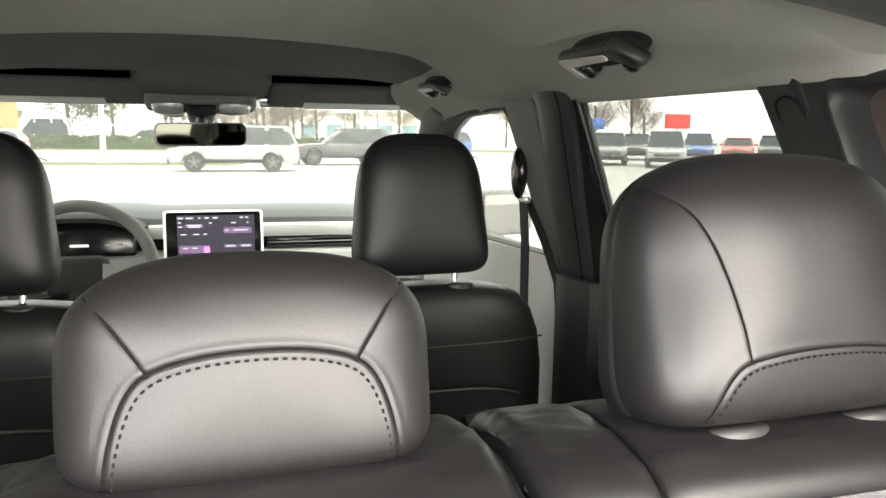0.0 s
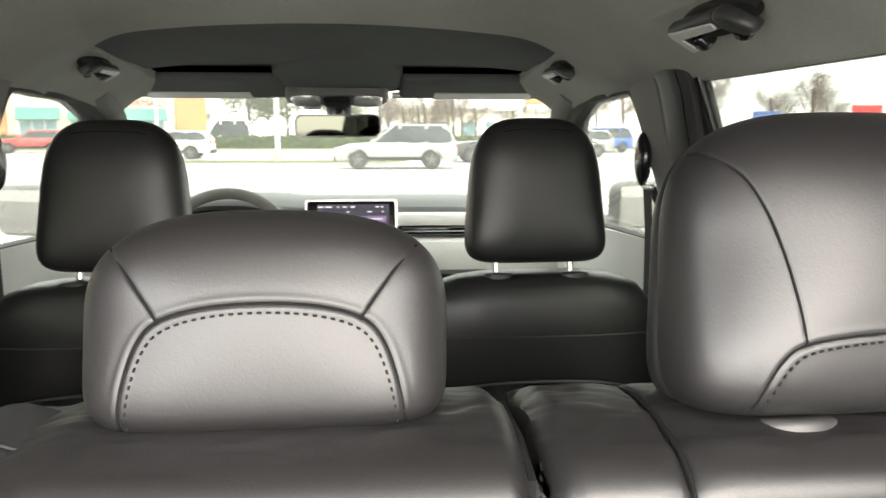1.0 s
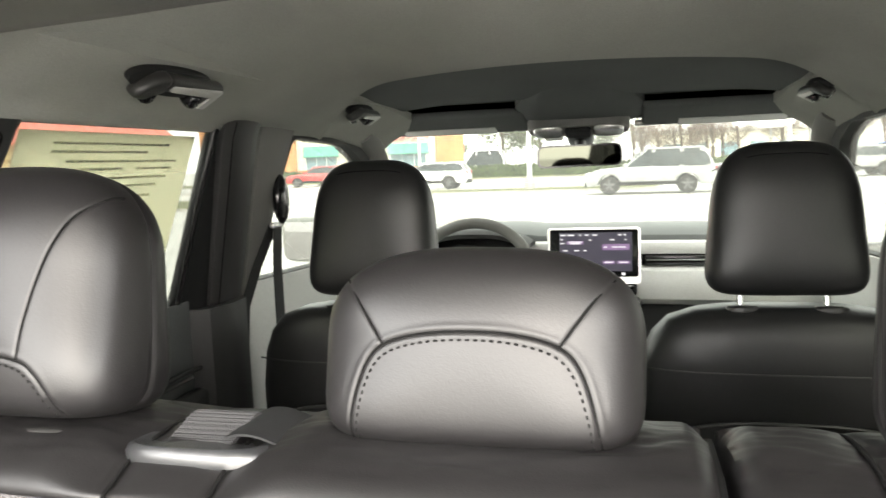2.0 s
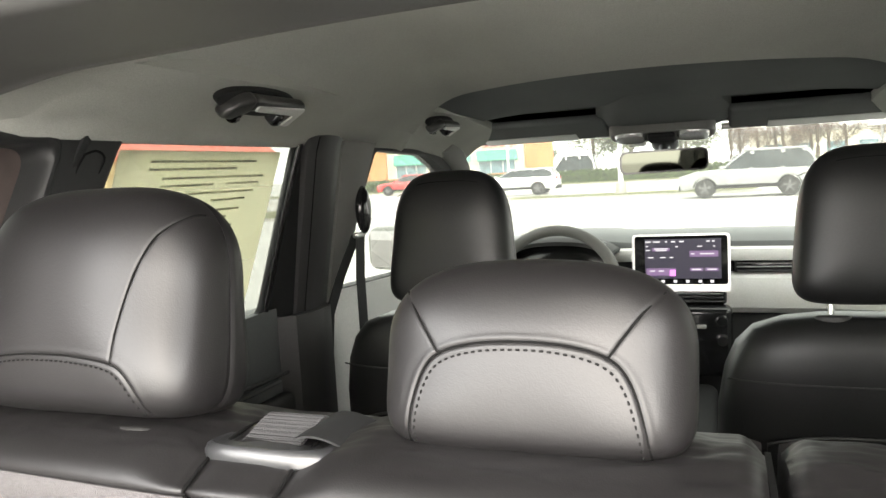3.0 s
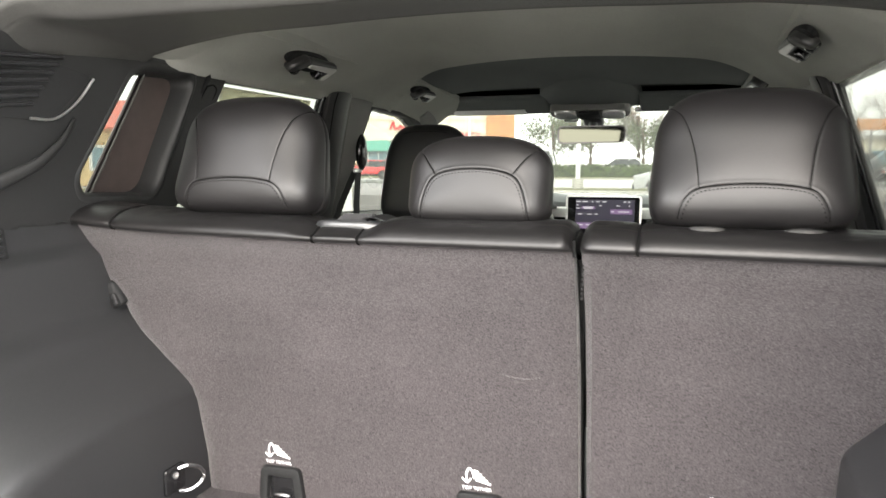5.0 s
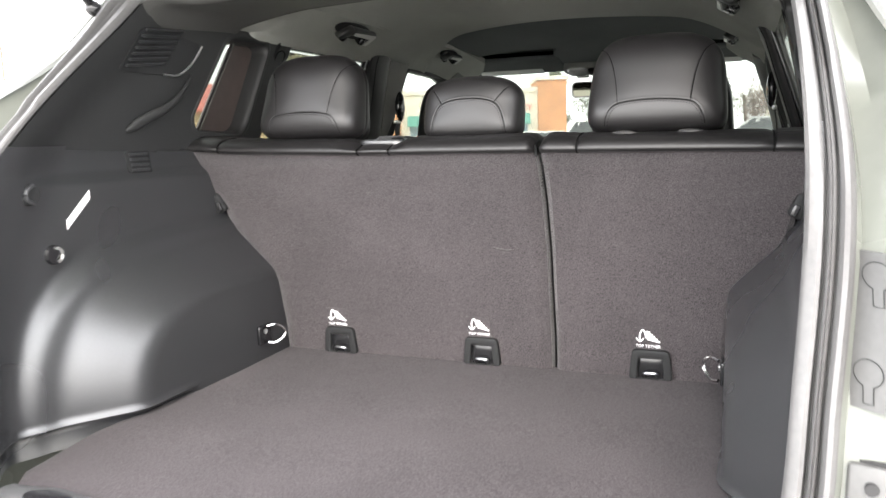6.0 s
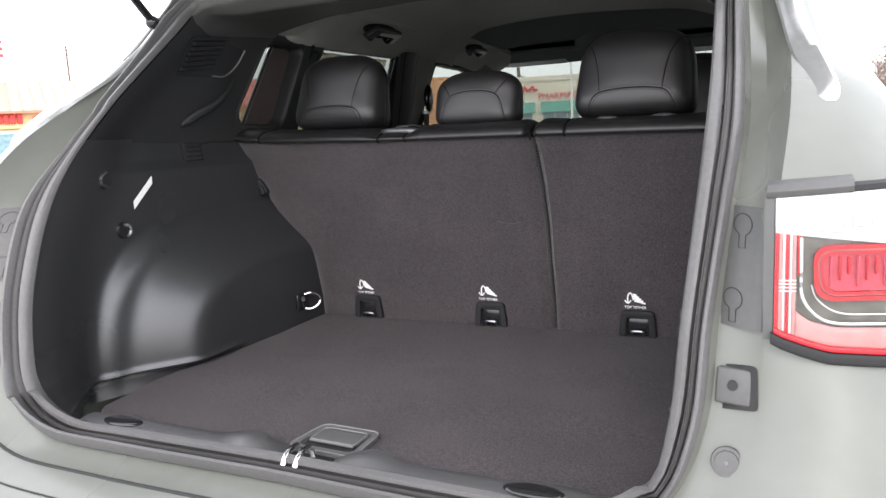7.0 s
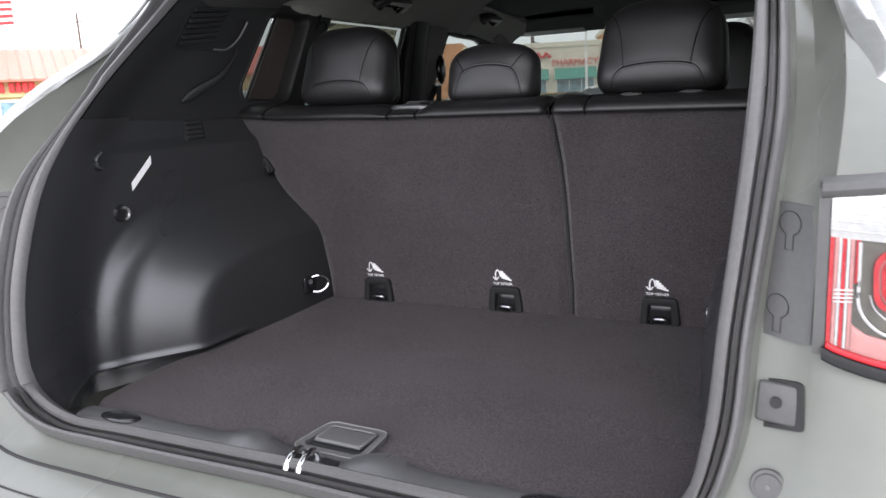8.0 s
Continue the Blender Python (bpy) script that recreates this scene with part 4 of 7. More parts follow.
def near_line(P, line):
    """Distance of each point to a polyline, in the rear face's plane."""
    best = np.full(len(P), 9.0)
    L = np.array(line)
    for a, b in zip(L, L[1:]):
        ab = b - a
        t = np.clip(((P - a) @ ab) / (ab @ ab + 1e-12), 0, 1)
        best = np.minimum(best, np.linalg.norm(P - a - t[:, None] * ab, axis=1))
    return best


def headrest(name, label, w, d, h, n1, n2, taper, dome, seams, panel, stitch_in, posts, group, mat, res, post_len=0.05, piping=True, sleeve=(-0.036, 0.001)):
    t = thing(name, label, "headrest", (0, 0, 0), group=group)
    body_at, rear = headrest_shape(w, d, h, n1, n2, taper, dome)
    bm = bmesh.new()
    nx, ny, nz = res
    ax = [np.tan(np.linspace(-math.pi / 4, math.pi / 4, n + 1)) for n in (nx, ny, nz)]
    verts = {}

    def vert(i, j, k):
        if (i, j, k) not in verts:
            verts[i, j, k] = bm.verts.new(body_at((ax[0][i], ax[1][j], ax[2][k])))
        return verts[i, j, k]

    for j in (0, ny):
        for i in range(nx):
            for k in range(nz):
                bm.faces.new((vert(i, j, k), vert(i + 1, j, k), vert(i + 1, j, k + 1), vert(i, j, k + 1)))
    for i in (0, nx):
        for j in range(ny):
            for k in range(nz):
                bm.faces.new((vert(i, j, k), vert(i, j + 1, k), vert(i, j + 1, k + 1), vert(i, j, k + 1)))
    for k in (0, nz):
        for i in range(nx):
            for j in range(ny):
                bm.faces.new((vert(i, j, k), vert(i + 1, j, k), vert(i + 1, j + 1, k), vert(i, j + 1, k)))
    bmesh.ops.recalc_face_normals(bm, faces=bm.faces[:])
    bm.normal_update()
    vs = list(bm.verts)
    P = np.array([(v.co.x, v.co.z) for v in vs])
    Y = np.array([v.co.y for v in vs])
    push = np.zeros(len(vs))
    rearward = 1 / (1 + np.exp((Y + 0.012) / 0.004))
    for s in seams:
        dist = near_line(P, s)
        push -= rearward * 0.0008 * np.exp(-(dist / 0.0011) ** 2)
    if panel:
        dist = near_line(P, panel)
        push -= rearward * (0.0009 * np.exp(-(dist / 0.0011) ** 2) - 0.0004 * np.exp(-((dist - 0.0030) / 0.0020) ** 2))
    if piping:
        push -= 0.0022 * np.exp(-((Y - 0.004) / 0.0022) ** 2)
    nrm = [v.normal.copy() for v in vs]
    for v, n, s in zip(vs, nrm, push):
        q = v.co
        s += 0.0005 * noise.noise((q.x * 14, q.y * 14, q.z * 14 + w * 40))
        v.co = q + n * float(s)
    part("cushion", bm, mat, t)
    for s in seams + ([panel] if panel else []):
        bm = bmesh.new()
        pts = smooth_line([(x, rear(x, z) + 0.0003, z) for x, z in s], max(12, 4 * len(s)))
        tube(bm, pts, 0.0008, 6)
        part("seam", bm, SEAM, t)
    if stitch_in:
        bm = bmesh.new()
        line = smooth_line([(x, 0, z) for x, z in stitch_in], 600)
        run = 0.0
        last = line[0]
        for p in line[1:]:
            run += math.dist(p, last)
            if run >= 0.0046:
                run = 0.0
                dx, dz = p[0] - last[0], p[2] - last[2]
                ang = math.degrees(math.atan2(dz, dx))
                rbox(bm, (0.0026, 0.0016, 0.0013), (p[0], rear(p[0], p[2]) - 0.0006, p[2]), 0.0004, 1, (0, -ang, 0))
            last = p
        part("stitching", bm, STITCH, t, "row of dark stitches")
    for px in posts:
        bm = bmesh.new()
        cyl(bm, 0.006, 0.006, (px, 0.016, -h / 2 + 0.02), (px, 0.012, -h / 2 - post_len), 16)
        part("post", bm, CHROME, t)
        bm = bmesh.new()
        sy, sz = sleeve
        loft(bm, [[(px + 0.028 * s * math.cos(a), 0.017 * s * math.sin(a) + sy, -h / 2 + sz + zz) for a in np.linspace(0, 2 * math.pi, 29)[:-1]] for s, zz in ((0.96, -0.020), (1.0, -0.015), (1.0, -0.0075), (0.95, -0.0050), (0.82, -0.0034), (0.5, -0.0028))], closed=True, caps=True)
        part("post_sleeve", bm, SLEEVE, t, "smooth dark plastic sleeve")
    return t


def tilt(x, y, z, lean):
    return pose(x, y, z, lean, 0, 0)


# outer rear headrests: box-like with a stitched lower panel
P_OUT = smooth_line([(-0.086, 0, -0.086), (-0.083, 0, -0.074), (-0.075, 0, -0.060), (-0.062, 0, -0.0515), (-0.03, 0, -0.047), (0, 0, -0.046), (0.03, 0, -0.047), (0.062, 0, -0.0515), (0.075, 0, -0.060), (0.083, 0, -0.074), (0.086, 0, -0.086)], 60)
P_OUT = [(x, z) for x, _, z in P_OUT]
P_OUT_IN = [(x * 0.955, z - 0.0045) for x, z in P_OUT]
S_OUT = [[(s * 0.062, -0.0515), (s * 0.0645, -0.028), (s * 0.069, 0.0), (s * 0.0755, 0.025), (s * 0.085, 0.047), (s * 0.098, 0.063), (s * 0.101, 0.0655)] for s in (-1, 1)]
outer_rest = headrest("rear_headrest", "black leather rear headrest with a stitched lower panel", 0.252, 0.130, 0.186, 3.4, 2.6, 0.10, 0.03, S_OUT, P_OUT, P_OUT_IN, (-0.052, 0.062), "rear headrests", LEATHER, (170, 40, 130), sleeve=(-0.020, -0.002))
outer_rest.matrix_basis = tilt(-0.351, -0.044, 1.3215, -14)
other_rest = headrest("rear_headrest", "black leather rear headrest with a stitched lower panel", 0.252, 0.130, 0.186, 3.4, 2.6, 0.10, 0.03, S_OUT, P_OUT, P_OUT_IN, (-0.052, 0.062), "rear headrests", LEATHER, (170, 40, 130), sleeve=(-0.018, 0.003))
other_rest.matrix_basis = tilt(0.3685, -0.044, 1.3145, -16)

# low middle headrest: domed, with an arched stitched panel
P_MID = smooth_line([(-0.078, 0, -0.056), (-0.074, 0, -0.030), (-0.066, 0, -0.006), (-0.054, 0, 0.007), (-0.03, 0, 0.014), (0, 0, 0.016), (0.03, 0, 0.014), (0.054, 0, 0.007), (0.066, 0, -0.006), (0.074, 0, -0.030), (0.078, 0, -0.056)], 60)
P_MID = [(x, z - 0.004) for x, _, z in P_MID]
P_MID_IN = [(x * 0.95, z - 0.005) for x, z in P_MID]
S_MID = [[(s * 0.054, 0.003), (s * 0.064, 0.017), (s * 0.074, 0.030), (s * 0.086, 0.042)] for s in (-1, 1)]
mid_rest = headrest("rear_headrest", "low domed black leather middle headrest with an arched stitched panel", 0.208, 0.10, 0.128, 2.7, 2.4, 0.0, 0.0, S_MID, P_MID, P_MID_IN, (-0.04, 0.047), "rear headrests", LEATHER, (170, 36, 110), piping=False, sleeve=(-0.028, 0.006))
mid_rest.matrix_basis = tilt(0.013, -0.046, 1.286, -9)

# ------------------------------------------------------------------ headliner
HEADER = material("charcoal_moulded_header", (0.050, 0.0497, 0.047), 0.55, scale=300, vary=0.15, bump=0.3, bump_scale=1200, spec=0.4)


def liner_z(x, y):
    """Height of the headliner: it falls from the rear crease to an arched step, then runs level."""
    arc = 0.70 + 1.25 * x * x
    crease = 0.25 + 0.30 * x * x
    a = abs(x)
    fade = 1 - 0.85 * sstep(0.30, 0.56, a)
    rise = 0.110 * min(1, max(0, (arc - y) / (arc - crease))) * fade
    z = 1.557 + rise + 0.034 * sstep(arc - 0.001, arc + 0.008, y) + 0.016 * max(0, y - arc) - 0.047 * sstep(1.05, 1.40, y)
    z -= (0.055 * sstep(crease, crease - 0.45, y) + 0.010 * (1 - sstep(crease - 0.03, crease, y))) * fade
    return z - 0.085 * sstep(0.30, 0.62, a) ** 1.3 * (1 - 0.75 * sstep(1.12, 1.36, y))


def beam(x):
    """The header beam's lower edge and the place where the headliner levels out in front of it."""
    yc = 0.255 + 0.30 * x * x
    z0 = liner_z(x, yc)
    yb, zb = -0.05 + 0.10 * x * x, 1.526 - 0.08 * x * x - 0.115 * x ** 4
    return yc, z0, yb, min(zb, z0 - 0.004)


bm = bmesh.new()
cols = []
for x in np.linspace(-0.60, 0.60, 97):
    yc, z0, yb, zb = beam(x)
    lead = smooth_line([(x, yb, zb + 0.0015), (x, yb + 0.010, zb + 0.004), (x, yb + (yc - yb) * 0.35, zb + (z0 - zb) * 0.55), (x, yb + (yc - yb) * 0.7, zb + (z0 - zb) * 0.90), (x, yc, z0)], 30)
    cols.append(lead[:-1] + [(x, y, liner_z(x, y)) for y in yc + (0.7085 + 1.25 * x * x - yc) * np.concatenate((np.linspace(0, 0.96, 70), np.linspace(0.965, 1, 24)))])
slab(bm, cols, (0, 0, 0.012))
tagged(obj("ceiling", bm, HEADLINER), "dark grey knit fabric headliner with an arched step", "headliner", kind="structure")
# front headliner section: its darker tone is put into the cloth colour
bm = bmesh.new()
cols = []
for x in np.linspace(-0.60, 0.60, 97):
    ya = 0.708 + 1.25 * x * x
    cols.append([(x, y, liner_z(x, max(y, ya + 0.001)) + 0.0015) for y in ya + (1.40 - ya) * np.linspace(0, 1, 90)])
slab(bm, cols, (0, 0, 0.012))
tagged(obj("ceiling_front", bm, BLUE_GREY_CLOTH), "front headliner section in front of the arched step, coloured darker blue-grey", "headliner", kind="structure")


def ceil_z(x, y):
    yc, z0, yb, zb = beam(x)
    if y >= yc:
        return liner_z(x, y)
    return zb + (z0 - zb) * float(np.interp((y - yb) / (yc - yb), (0, 0.35, 0.7, 1), (0, 0.55, 0.9, 1)))


# moulded header: a beam that hangs between the rear opening and the headliner
bm = bmesh.new()
rows = []
for x in np.linspace(-0.60, 0.60, 81):
    yc, z0, yb, zb = beam(x)
    yr = float(np.interp(abs(x), (0, 0.28, 0.49, 0.545, 0.60), (-0.237, -0.247, -0.268, -0.313, -0.36)))
    zr = float(np.interp(abs(x), (0, 0.28, 0.49, 0.545, 0.60), (1.557, 1.553, 1.543, 1.519, 1.45)))
    zf = min(1.513 - 0.03 * x * x, zr - 0.012)
    yf = yr + 0.036
    zb = min(zb, max(zf, zb - 0.01) + 0.004)
    face = smooth_line([(x, yr, zr), (x, yr + 0.004, zr - (zr - zf) * 0.35), (x, yf - 0.012, zf + (zr - zf) * 0.16), (x, yf - 0.004, zf + 0.0014), (x, yf + 0.002, zf)], 20)
    under = smooth_line([(x, yf + 0.002, zf), (x, yf + (yb - yf) * 0.4, zf + (zb - zf) * 0.4 + 0.003), (x, yb - 0.008, zb + 0.0015), (x, yb, zb), (x, yb + 0.006, zb + 0.006)], 24)
    rows.append(face + under[1:])
slab(bm, rows, (0, 0, 0.010))
structure("rear_header", bm, HEADER, "dark moulded header above the rear opening", "header")

# roof side rails above the doors
for sx, nm in ((-1, "rail_trim_west"), (1, "rail_trim_east")):
    bm = bmesh.new()
    rows = []
    for y in np.linspace(0.01, 1.58, 66):
        row = []
        for x in (0.46, 0.485, 0.51, 0.53, 0.545, 0.56, 0.57, 0.578, 0.584, 0.592, 0.625):
            z = float(np.interp(x, (0.46, 0.515, 0.545, 0.57, 0.582, 0.592, 0.625), (1.548, 1.521, 1.505, 1.486, 1.4745, 1.4725, 1.476))) - 0.03 * sstep(1.15, 1.6, y)
            top = ceil_z(x, min(y, 1.40))
            row.append((sx * x, y, min(z, top + (0.003 if x < 0.50 else -0.001)) + 0.016 * (1 - sstep(0.01, 0.08, y))))
        rows.append(row)
    slab(bm, rows, (0, 0, 0.02))
    structure(nm, bm, HEADLINER, "dark grey fabric roof rail above the doors", "roof rail")

# ------------------------------------------------------------------ grab handles
HANDLE = material("dark_soft_touch_plastic", (0.028, 0.028, 0.027), 0.42, scale=300, vary=0.15, bump=0.2, bump_scale=1200, spec=0.6)


def grab_handle(x, y, sx, length):
    """A folded bracket: the bar lies inboard, its two legs run out to hinges on the rail."""
    t = thing("grab_handle", "folded black grab handle with a pale grey face on the roof rail", "handle", (x, y, 1.53), group="grab handles")
    n = Vector((-sx * 0.64, 0, -0.77)).normalized()
    u = Vector((sx * 0.77, 0, -0.64)).normalized()
    base = Vector((x, y, 1.541))
    h = length / 2
    k = length / 0.165

    def at(a, b, c):
        return base + Vector((0, a, 0)) + u * b + n * c

    def bracket(name, outline, c0, c1, bevel, mat, lab=""):
        bm = bmesh.new()
        plate(bm, outline, [], lambda a, b, w: at(a, b, c0 + w - 0.22 * max(0, b - 0.02 * k)), c1 - c0)
        bmesh.ops.recalc_face_normals(bm, faces=bm.faces[:])
        rim = [e for e in bm.edges if len(e.link_faces) == 2 and e.calc_face_angle(0) > 0.9]
        bmesh.ops.bevel(bm, geom=rim, offset=bevel, segments=3, profile=0.5, affect="EDGES")
        part(name, bm, mat, t, lab)

    leg = 0.024 * k
    grip = rounded([(-h + leg * 1.5, 0.0), (h, 0.0), (h, 0.050 * k), (h - leg, 0.050 * k), (h - leg, 0.024 * k), (-h + leg * 1.5, 0.024 * k)], 0.008 * k, 4)
    bracket("grip", grip, 0.006, 0.024, 0.006, HANDLE)
    arm = rounded([(-h + leg * 1.7, -0.001), (-h + leg * 0.7, 0.006 * k), (-h, 0.026 * k), (-h, 0.046 * k), (-h + leg * 1.0, 0.048 * k), (-h + leg * 2.0, 0.024 * k)], 0.009 * k, 4)
    bracket("rear_arm", arm, 0.002, 0.0235, 0.007, HANDLE, "thicker arm of the handle")
    # pale plate covers only the front leg and bar; the arm stays dark
    edge = rounded([(-h + leg * 1.9, 0.010 * k), (h - 0.003, 0.005 * k), (h - 0.003, 0.048 * k), (h - leg + 0.003, 0.048 * k), (h - leg + 0.003, 0.021 * k), (-h + leg * 1.9, 0.020 * k)], 0.005 * k, 4)
    bracket("grip_edge", edge, 0.020, 0.0262, 0.002, GRIP_EDGE, "pale grey face plate of the grip")
    # flat black oval standing in for a shallow shadowed recess, and hinges
    bm = bmesh.new()
    loft(bm, [[tuple(at((h + 0.012) * s * math.cos(q), 0.022 * k + 0.024 * k * s * math.sin(q), zz)) for q in np.linspace(0, 2 * math.pi, 33)[:-1]] for s, zz in ((1.0, -0.006), (1.0, 0.003), (0.9, 0.006), (0.3, 0.0065))], closed=True, caps=True)
    part("recess", bm, PLASTIC_MATT, t, "flat black oval for the shadowed recess behind the grip")
    for s in (-1, 1):
        bm = bmesh.new()
        c = at(s * (h - leg * 1.3), 0.040 * k, 0.008)
        rbox(bm, (0.024 * k, 0.020 * k, 0.024), c, 0.007 * k, 4, (0, sx * 40, 0))
        part("hinge_cap", bm, GLOSS_BLACK, t)
        bm = bmesh.new()
        ellipsoid(bm, (0.005, 0.005, 0.005), c + n * 0.013, 10, 8)
        part("hinge_pin", bm, HANDLE, t)
    return t


for sx in (-1, 1):
    grab_handle(sx * 0.465, 0.392, sx, 0.165)
    grab_handle(sx * 0.468, 1.128, sx, 0.136)

# ------------------------------------------------------------------ doors, pillars and side windows
PILLAR_SOFT = material("soft_black_pillar_vinyl", (0.030, 0.030, 0.030), 0.5, scale=300, vary=0.15, bump=0.25, bump_scale=900, spec=0.45)
REAR_WIN = rounded([(0.20, 1.490), (0.095, 1.205), (0.12, 1.165), (0.652, 1.165), (0.652, 1.490), (0.30, 1.492)], 0.022, 5)
FRONT_WIN = rounded([(0.985, 1.472), (0.945, 1.165), (1.85, 1.130), (1.62, 1.300), (1.44, 1.425), (1.30, 1.462)], 0.022, 5)


def door_place(sx, extra=0.0):
    return lambda u, v, w: (sx * (side_x(v) + w + extra), u, v)


for sx, nm in ((-1, "west"), (1, "east")):
    # rear door: lower trim, window frame, glass
    dr = thing("door_%d" % (1 if sx < 0 else 2), "closed rear car door with grey trim and a dark window frame", "car door", (sx * 0.7, 0.4, 0.5), kind="structure")
    bm = bmesh.new()
    plate(bm, [(0.10, 1.168), (0.70, 1.168), (0.70, 0.45), (0.25, 0.45), (0.16, 0.80)], [], lambda u, v, w, sx=sx: (sx * (side_x(v) - 0.03 + 0.03 * sstep(1.08, 1.17, v) + w), u, v), 0.05)
    part("door_trim", bm, DOOR_TRIM, dr)
    bm = bmesh.new()
    rbox(bm, (0.03, 0.5, 0.05), (sx * 0.662, 0.44, 0.985), 0.012, 3)
    part("armrest", bm, DARK_TRIM, dr)
    bm = bmesh.new()
    tube(bm, [(sx * 0.664, y, 1.06 - 0.03 * (y - 0.2)) for y in np.linspace(0.18, 0.69, 12)], 0.004, 6)
    part("trim_line", bm, DARK_TRIM, dr)
    bm = bmesh.new()
    tube(bm, smooth_line([(sx * 0.655, 0.53, 1.04), (sx * 0.645, 0.545, 1.045), (sx * 0.645, 0.62, 1.045), (sx * 0.655, 0.635, 1.04)], 16), 0.007, 10, 0.7)
    part("door_handle", bm, TRIM_PLASTIC, dr, "dark inner door handle")
    bm = bmesh.new()
    plate(bm, [(0.05, 1.15), (0.68, 1.15), (0.68, 1.09), (0.88, 1.09), (0.80, 1.51), (0.178, 1.51)], [REAR_WIN], door_place(sx, 0.004), 0.012)
    bmesh.ops.recalc_face_normals(bm, faces=bm.faces[:])
    bmesh.ops.bevel(bm, geom=[e for e in bm.edges if len(e.link_faces) == 2 and e.calc_face_angle(0) > 1.0], offset=0.003, segments=2, profile=0.5, affect="EDGES")
    part("window_frame", bm, PLASTIC_MATT, dr)
    bm = bmesh.new()
    tube(bm, smooth_line([(sx * (side_x(z) + 0.002), y, z) for y, z in ((0.664, 1.17), (0.662, 1.25), (0.660, 1.35), (0.660, 1.48))], 20), 0.0065, 10)
    part("frame_seal", bm, GLOSS_BLACK, dr)
    bm = bmesh.new()
    plate(bm, [(0.06, 1.16), (0.68, 1.16), (0.68, 1.50), (0.18, 1.50)], [], door_place(sx, 0.012), 0.003)
    part("pane", bm, GLASS_TINT, dr, "lightly tinted rear side glass")
    # B-pillar: soft dark rear half, paler upper trim in front, lower cover
    bp = thing("pillar_%s" % nm, "dark centre pillar with pale upper trim", "pillar", (sx * 0.66, 0.85, 0.5), kind="structure")
    bm = bmesh.new()
    rows = [[(sx * (side_x(z) - d), y + (1.47 - z) * 0.28, z) for d, y in ((-0.002, 0.674), (0.010, 0.674), (0.019, 0.684), (0.024, 0.715), (0.024, 0.75), (0.019, 0.782), (0.008, 0.798), (0.0, 0.80))] for z in np.linspace(1.06, 1.50, 18)]
    slab(bm, rows, (sx * 0.02, 0, 0))
    part("pillar_cover", bm, PILLAR_SOFT, bp)
    bm = bmesh.new()
    tube(bm, [(sx * (side_x(z) - 0.0205), 0.690 + (1.47 - z) * 0.28, z) for z in np.linspace(1.07, 1.49, 16)], 0.0012, 6)
    part("cover_seam", bm, SEAM, bp)
    bm = bmesh.new()
    tube(bm, smooth_line([(sx * (side_x(z) - 0.004), y, z) for y, z in ((0.172, 1.458), (0.190, 1.462), (0.204, 1.452), (0.190, 1.425), (0.172, 1.408), (0.160, 1.415), (0.163, 1.440), (0.172, 1.458))], 40), 0.0016, 6)
    part("slot_outline", bm, SEAM, dr)
    bm = bmesh.new()
    rows = [[(sx * (side_x(z) - d), y, z) for d, y in ((0.004, 0.796 + (1.47 - z) * 0.28), (0.014, 0.803 + (1.47 - z) * 0.28), (0.017, 0.87 + (1.47 - z) * 0.15), (0.014, 0.94), (0.0, 0.972))] for z in np.linspace(1.14, 1.50, 14)]
    slab(bm, rows, (sx * 0.02, 0, 0))
    part("upper_trim", bm, GREY_TRIM, bp, "pale grey upper pillar trim")
    bm = bmesh.new()
    rows = [[(sx * (0.70 - d), y, z) for d, y in ((0.0, 0.69), (0.045, 0.72), (0.06, 0.78), (0.055, 0.84), (0.0, 0.90))] for z in np.linspace(0.42, 1.15, 10)]
    slab(bm, rows, (sx * 0.02, 0, 0))
    part("lower_cover", bm, PILLAR_SOFT, bp)
    # front belt: anchor, webbing
    fb = thing("front_seat_belt", "black seat belt with its covered anchor on the centre pillar", "seat belt", (sx * 0.6, 0.9, 1.15), group="front seat belts")
    bm = bmesh.new()
    ellipsoid(bm, (0.03, 0.052, 0.105), (sx * (side_x(1.36) - 0.026), 0.925, 1.343), 20, 14)
    part("anchor_cover", bm, GLOSS_BLACK, fb)
    bm = bmesh.new()
    rbox(bm, (0.012, 0.045, 0.012), (sx * (side_x(1.31) - 0.034), 0.915, 1.290), 0.004)
    part("anchor_buckle", bm, SATIN, fb)
    bm = bmesh.new()
    rows = [[(sx * (side_x(z) - 0.034), y + dy, z) for dy in (-0.022, 0.022)] for y, z in ((0.915, 1.292), (0.885, 1.20), (0.862, 1.12), (0.85, 1.02))]
    slab(bm, rows, (sx * 0.002, 0, 0))
    part("webbing", bm, PLASTIC_MATT, fb)
    bm = bmesh.new()
    rows = [[(sx * x, y + dy, z) for dy in (-0.02, 0.02)] for x, y, z in ((side_x(1.3) - 0.038, 0.92, 1.292), (0.615, 0.93, 1.2), (0.625, 0.95, 1.05), (0.63, 0.96, 0.8))]
    slab(bm, rows, (sx * 0.002, 0, 0))
    part("webbing", bm, PLASTIC_MATT, fb)
    # front door
    fd = thing("door_%d" % (3 if sx < 0 else 4), "closed front car door with grey trim", "car door", (sx * 0.7, 1.4, 0.5), kind="structure")
    bm = bmesh.new()
    plate(bm, [(0.90, 1.165), (1.95, 1.12), (1.95, 0.45), (0.9, 0.45)], [], lambda u, v, w, sx=sx: (sx * (side_x(v) - 0.03 + 0.03 * sstep(1.08, 1.17, v) + w), u, v), 0.05)
    part("door_trim", bm, DASH_LIGHT, fd)
    bm = bmesh.new()
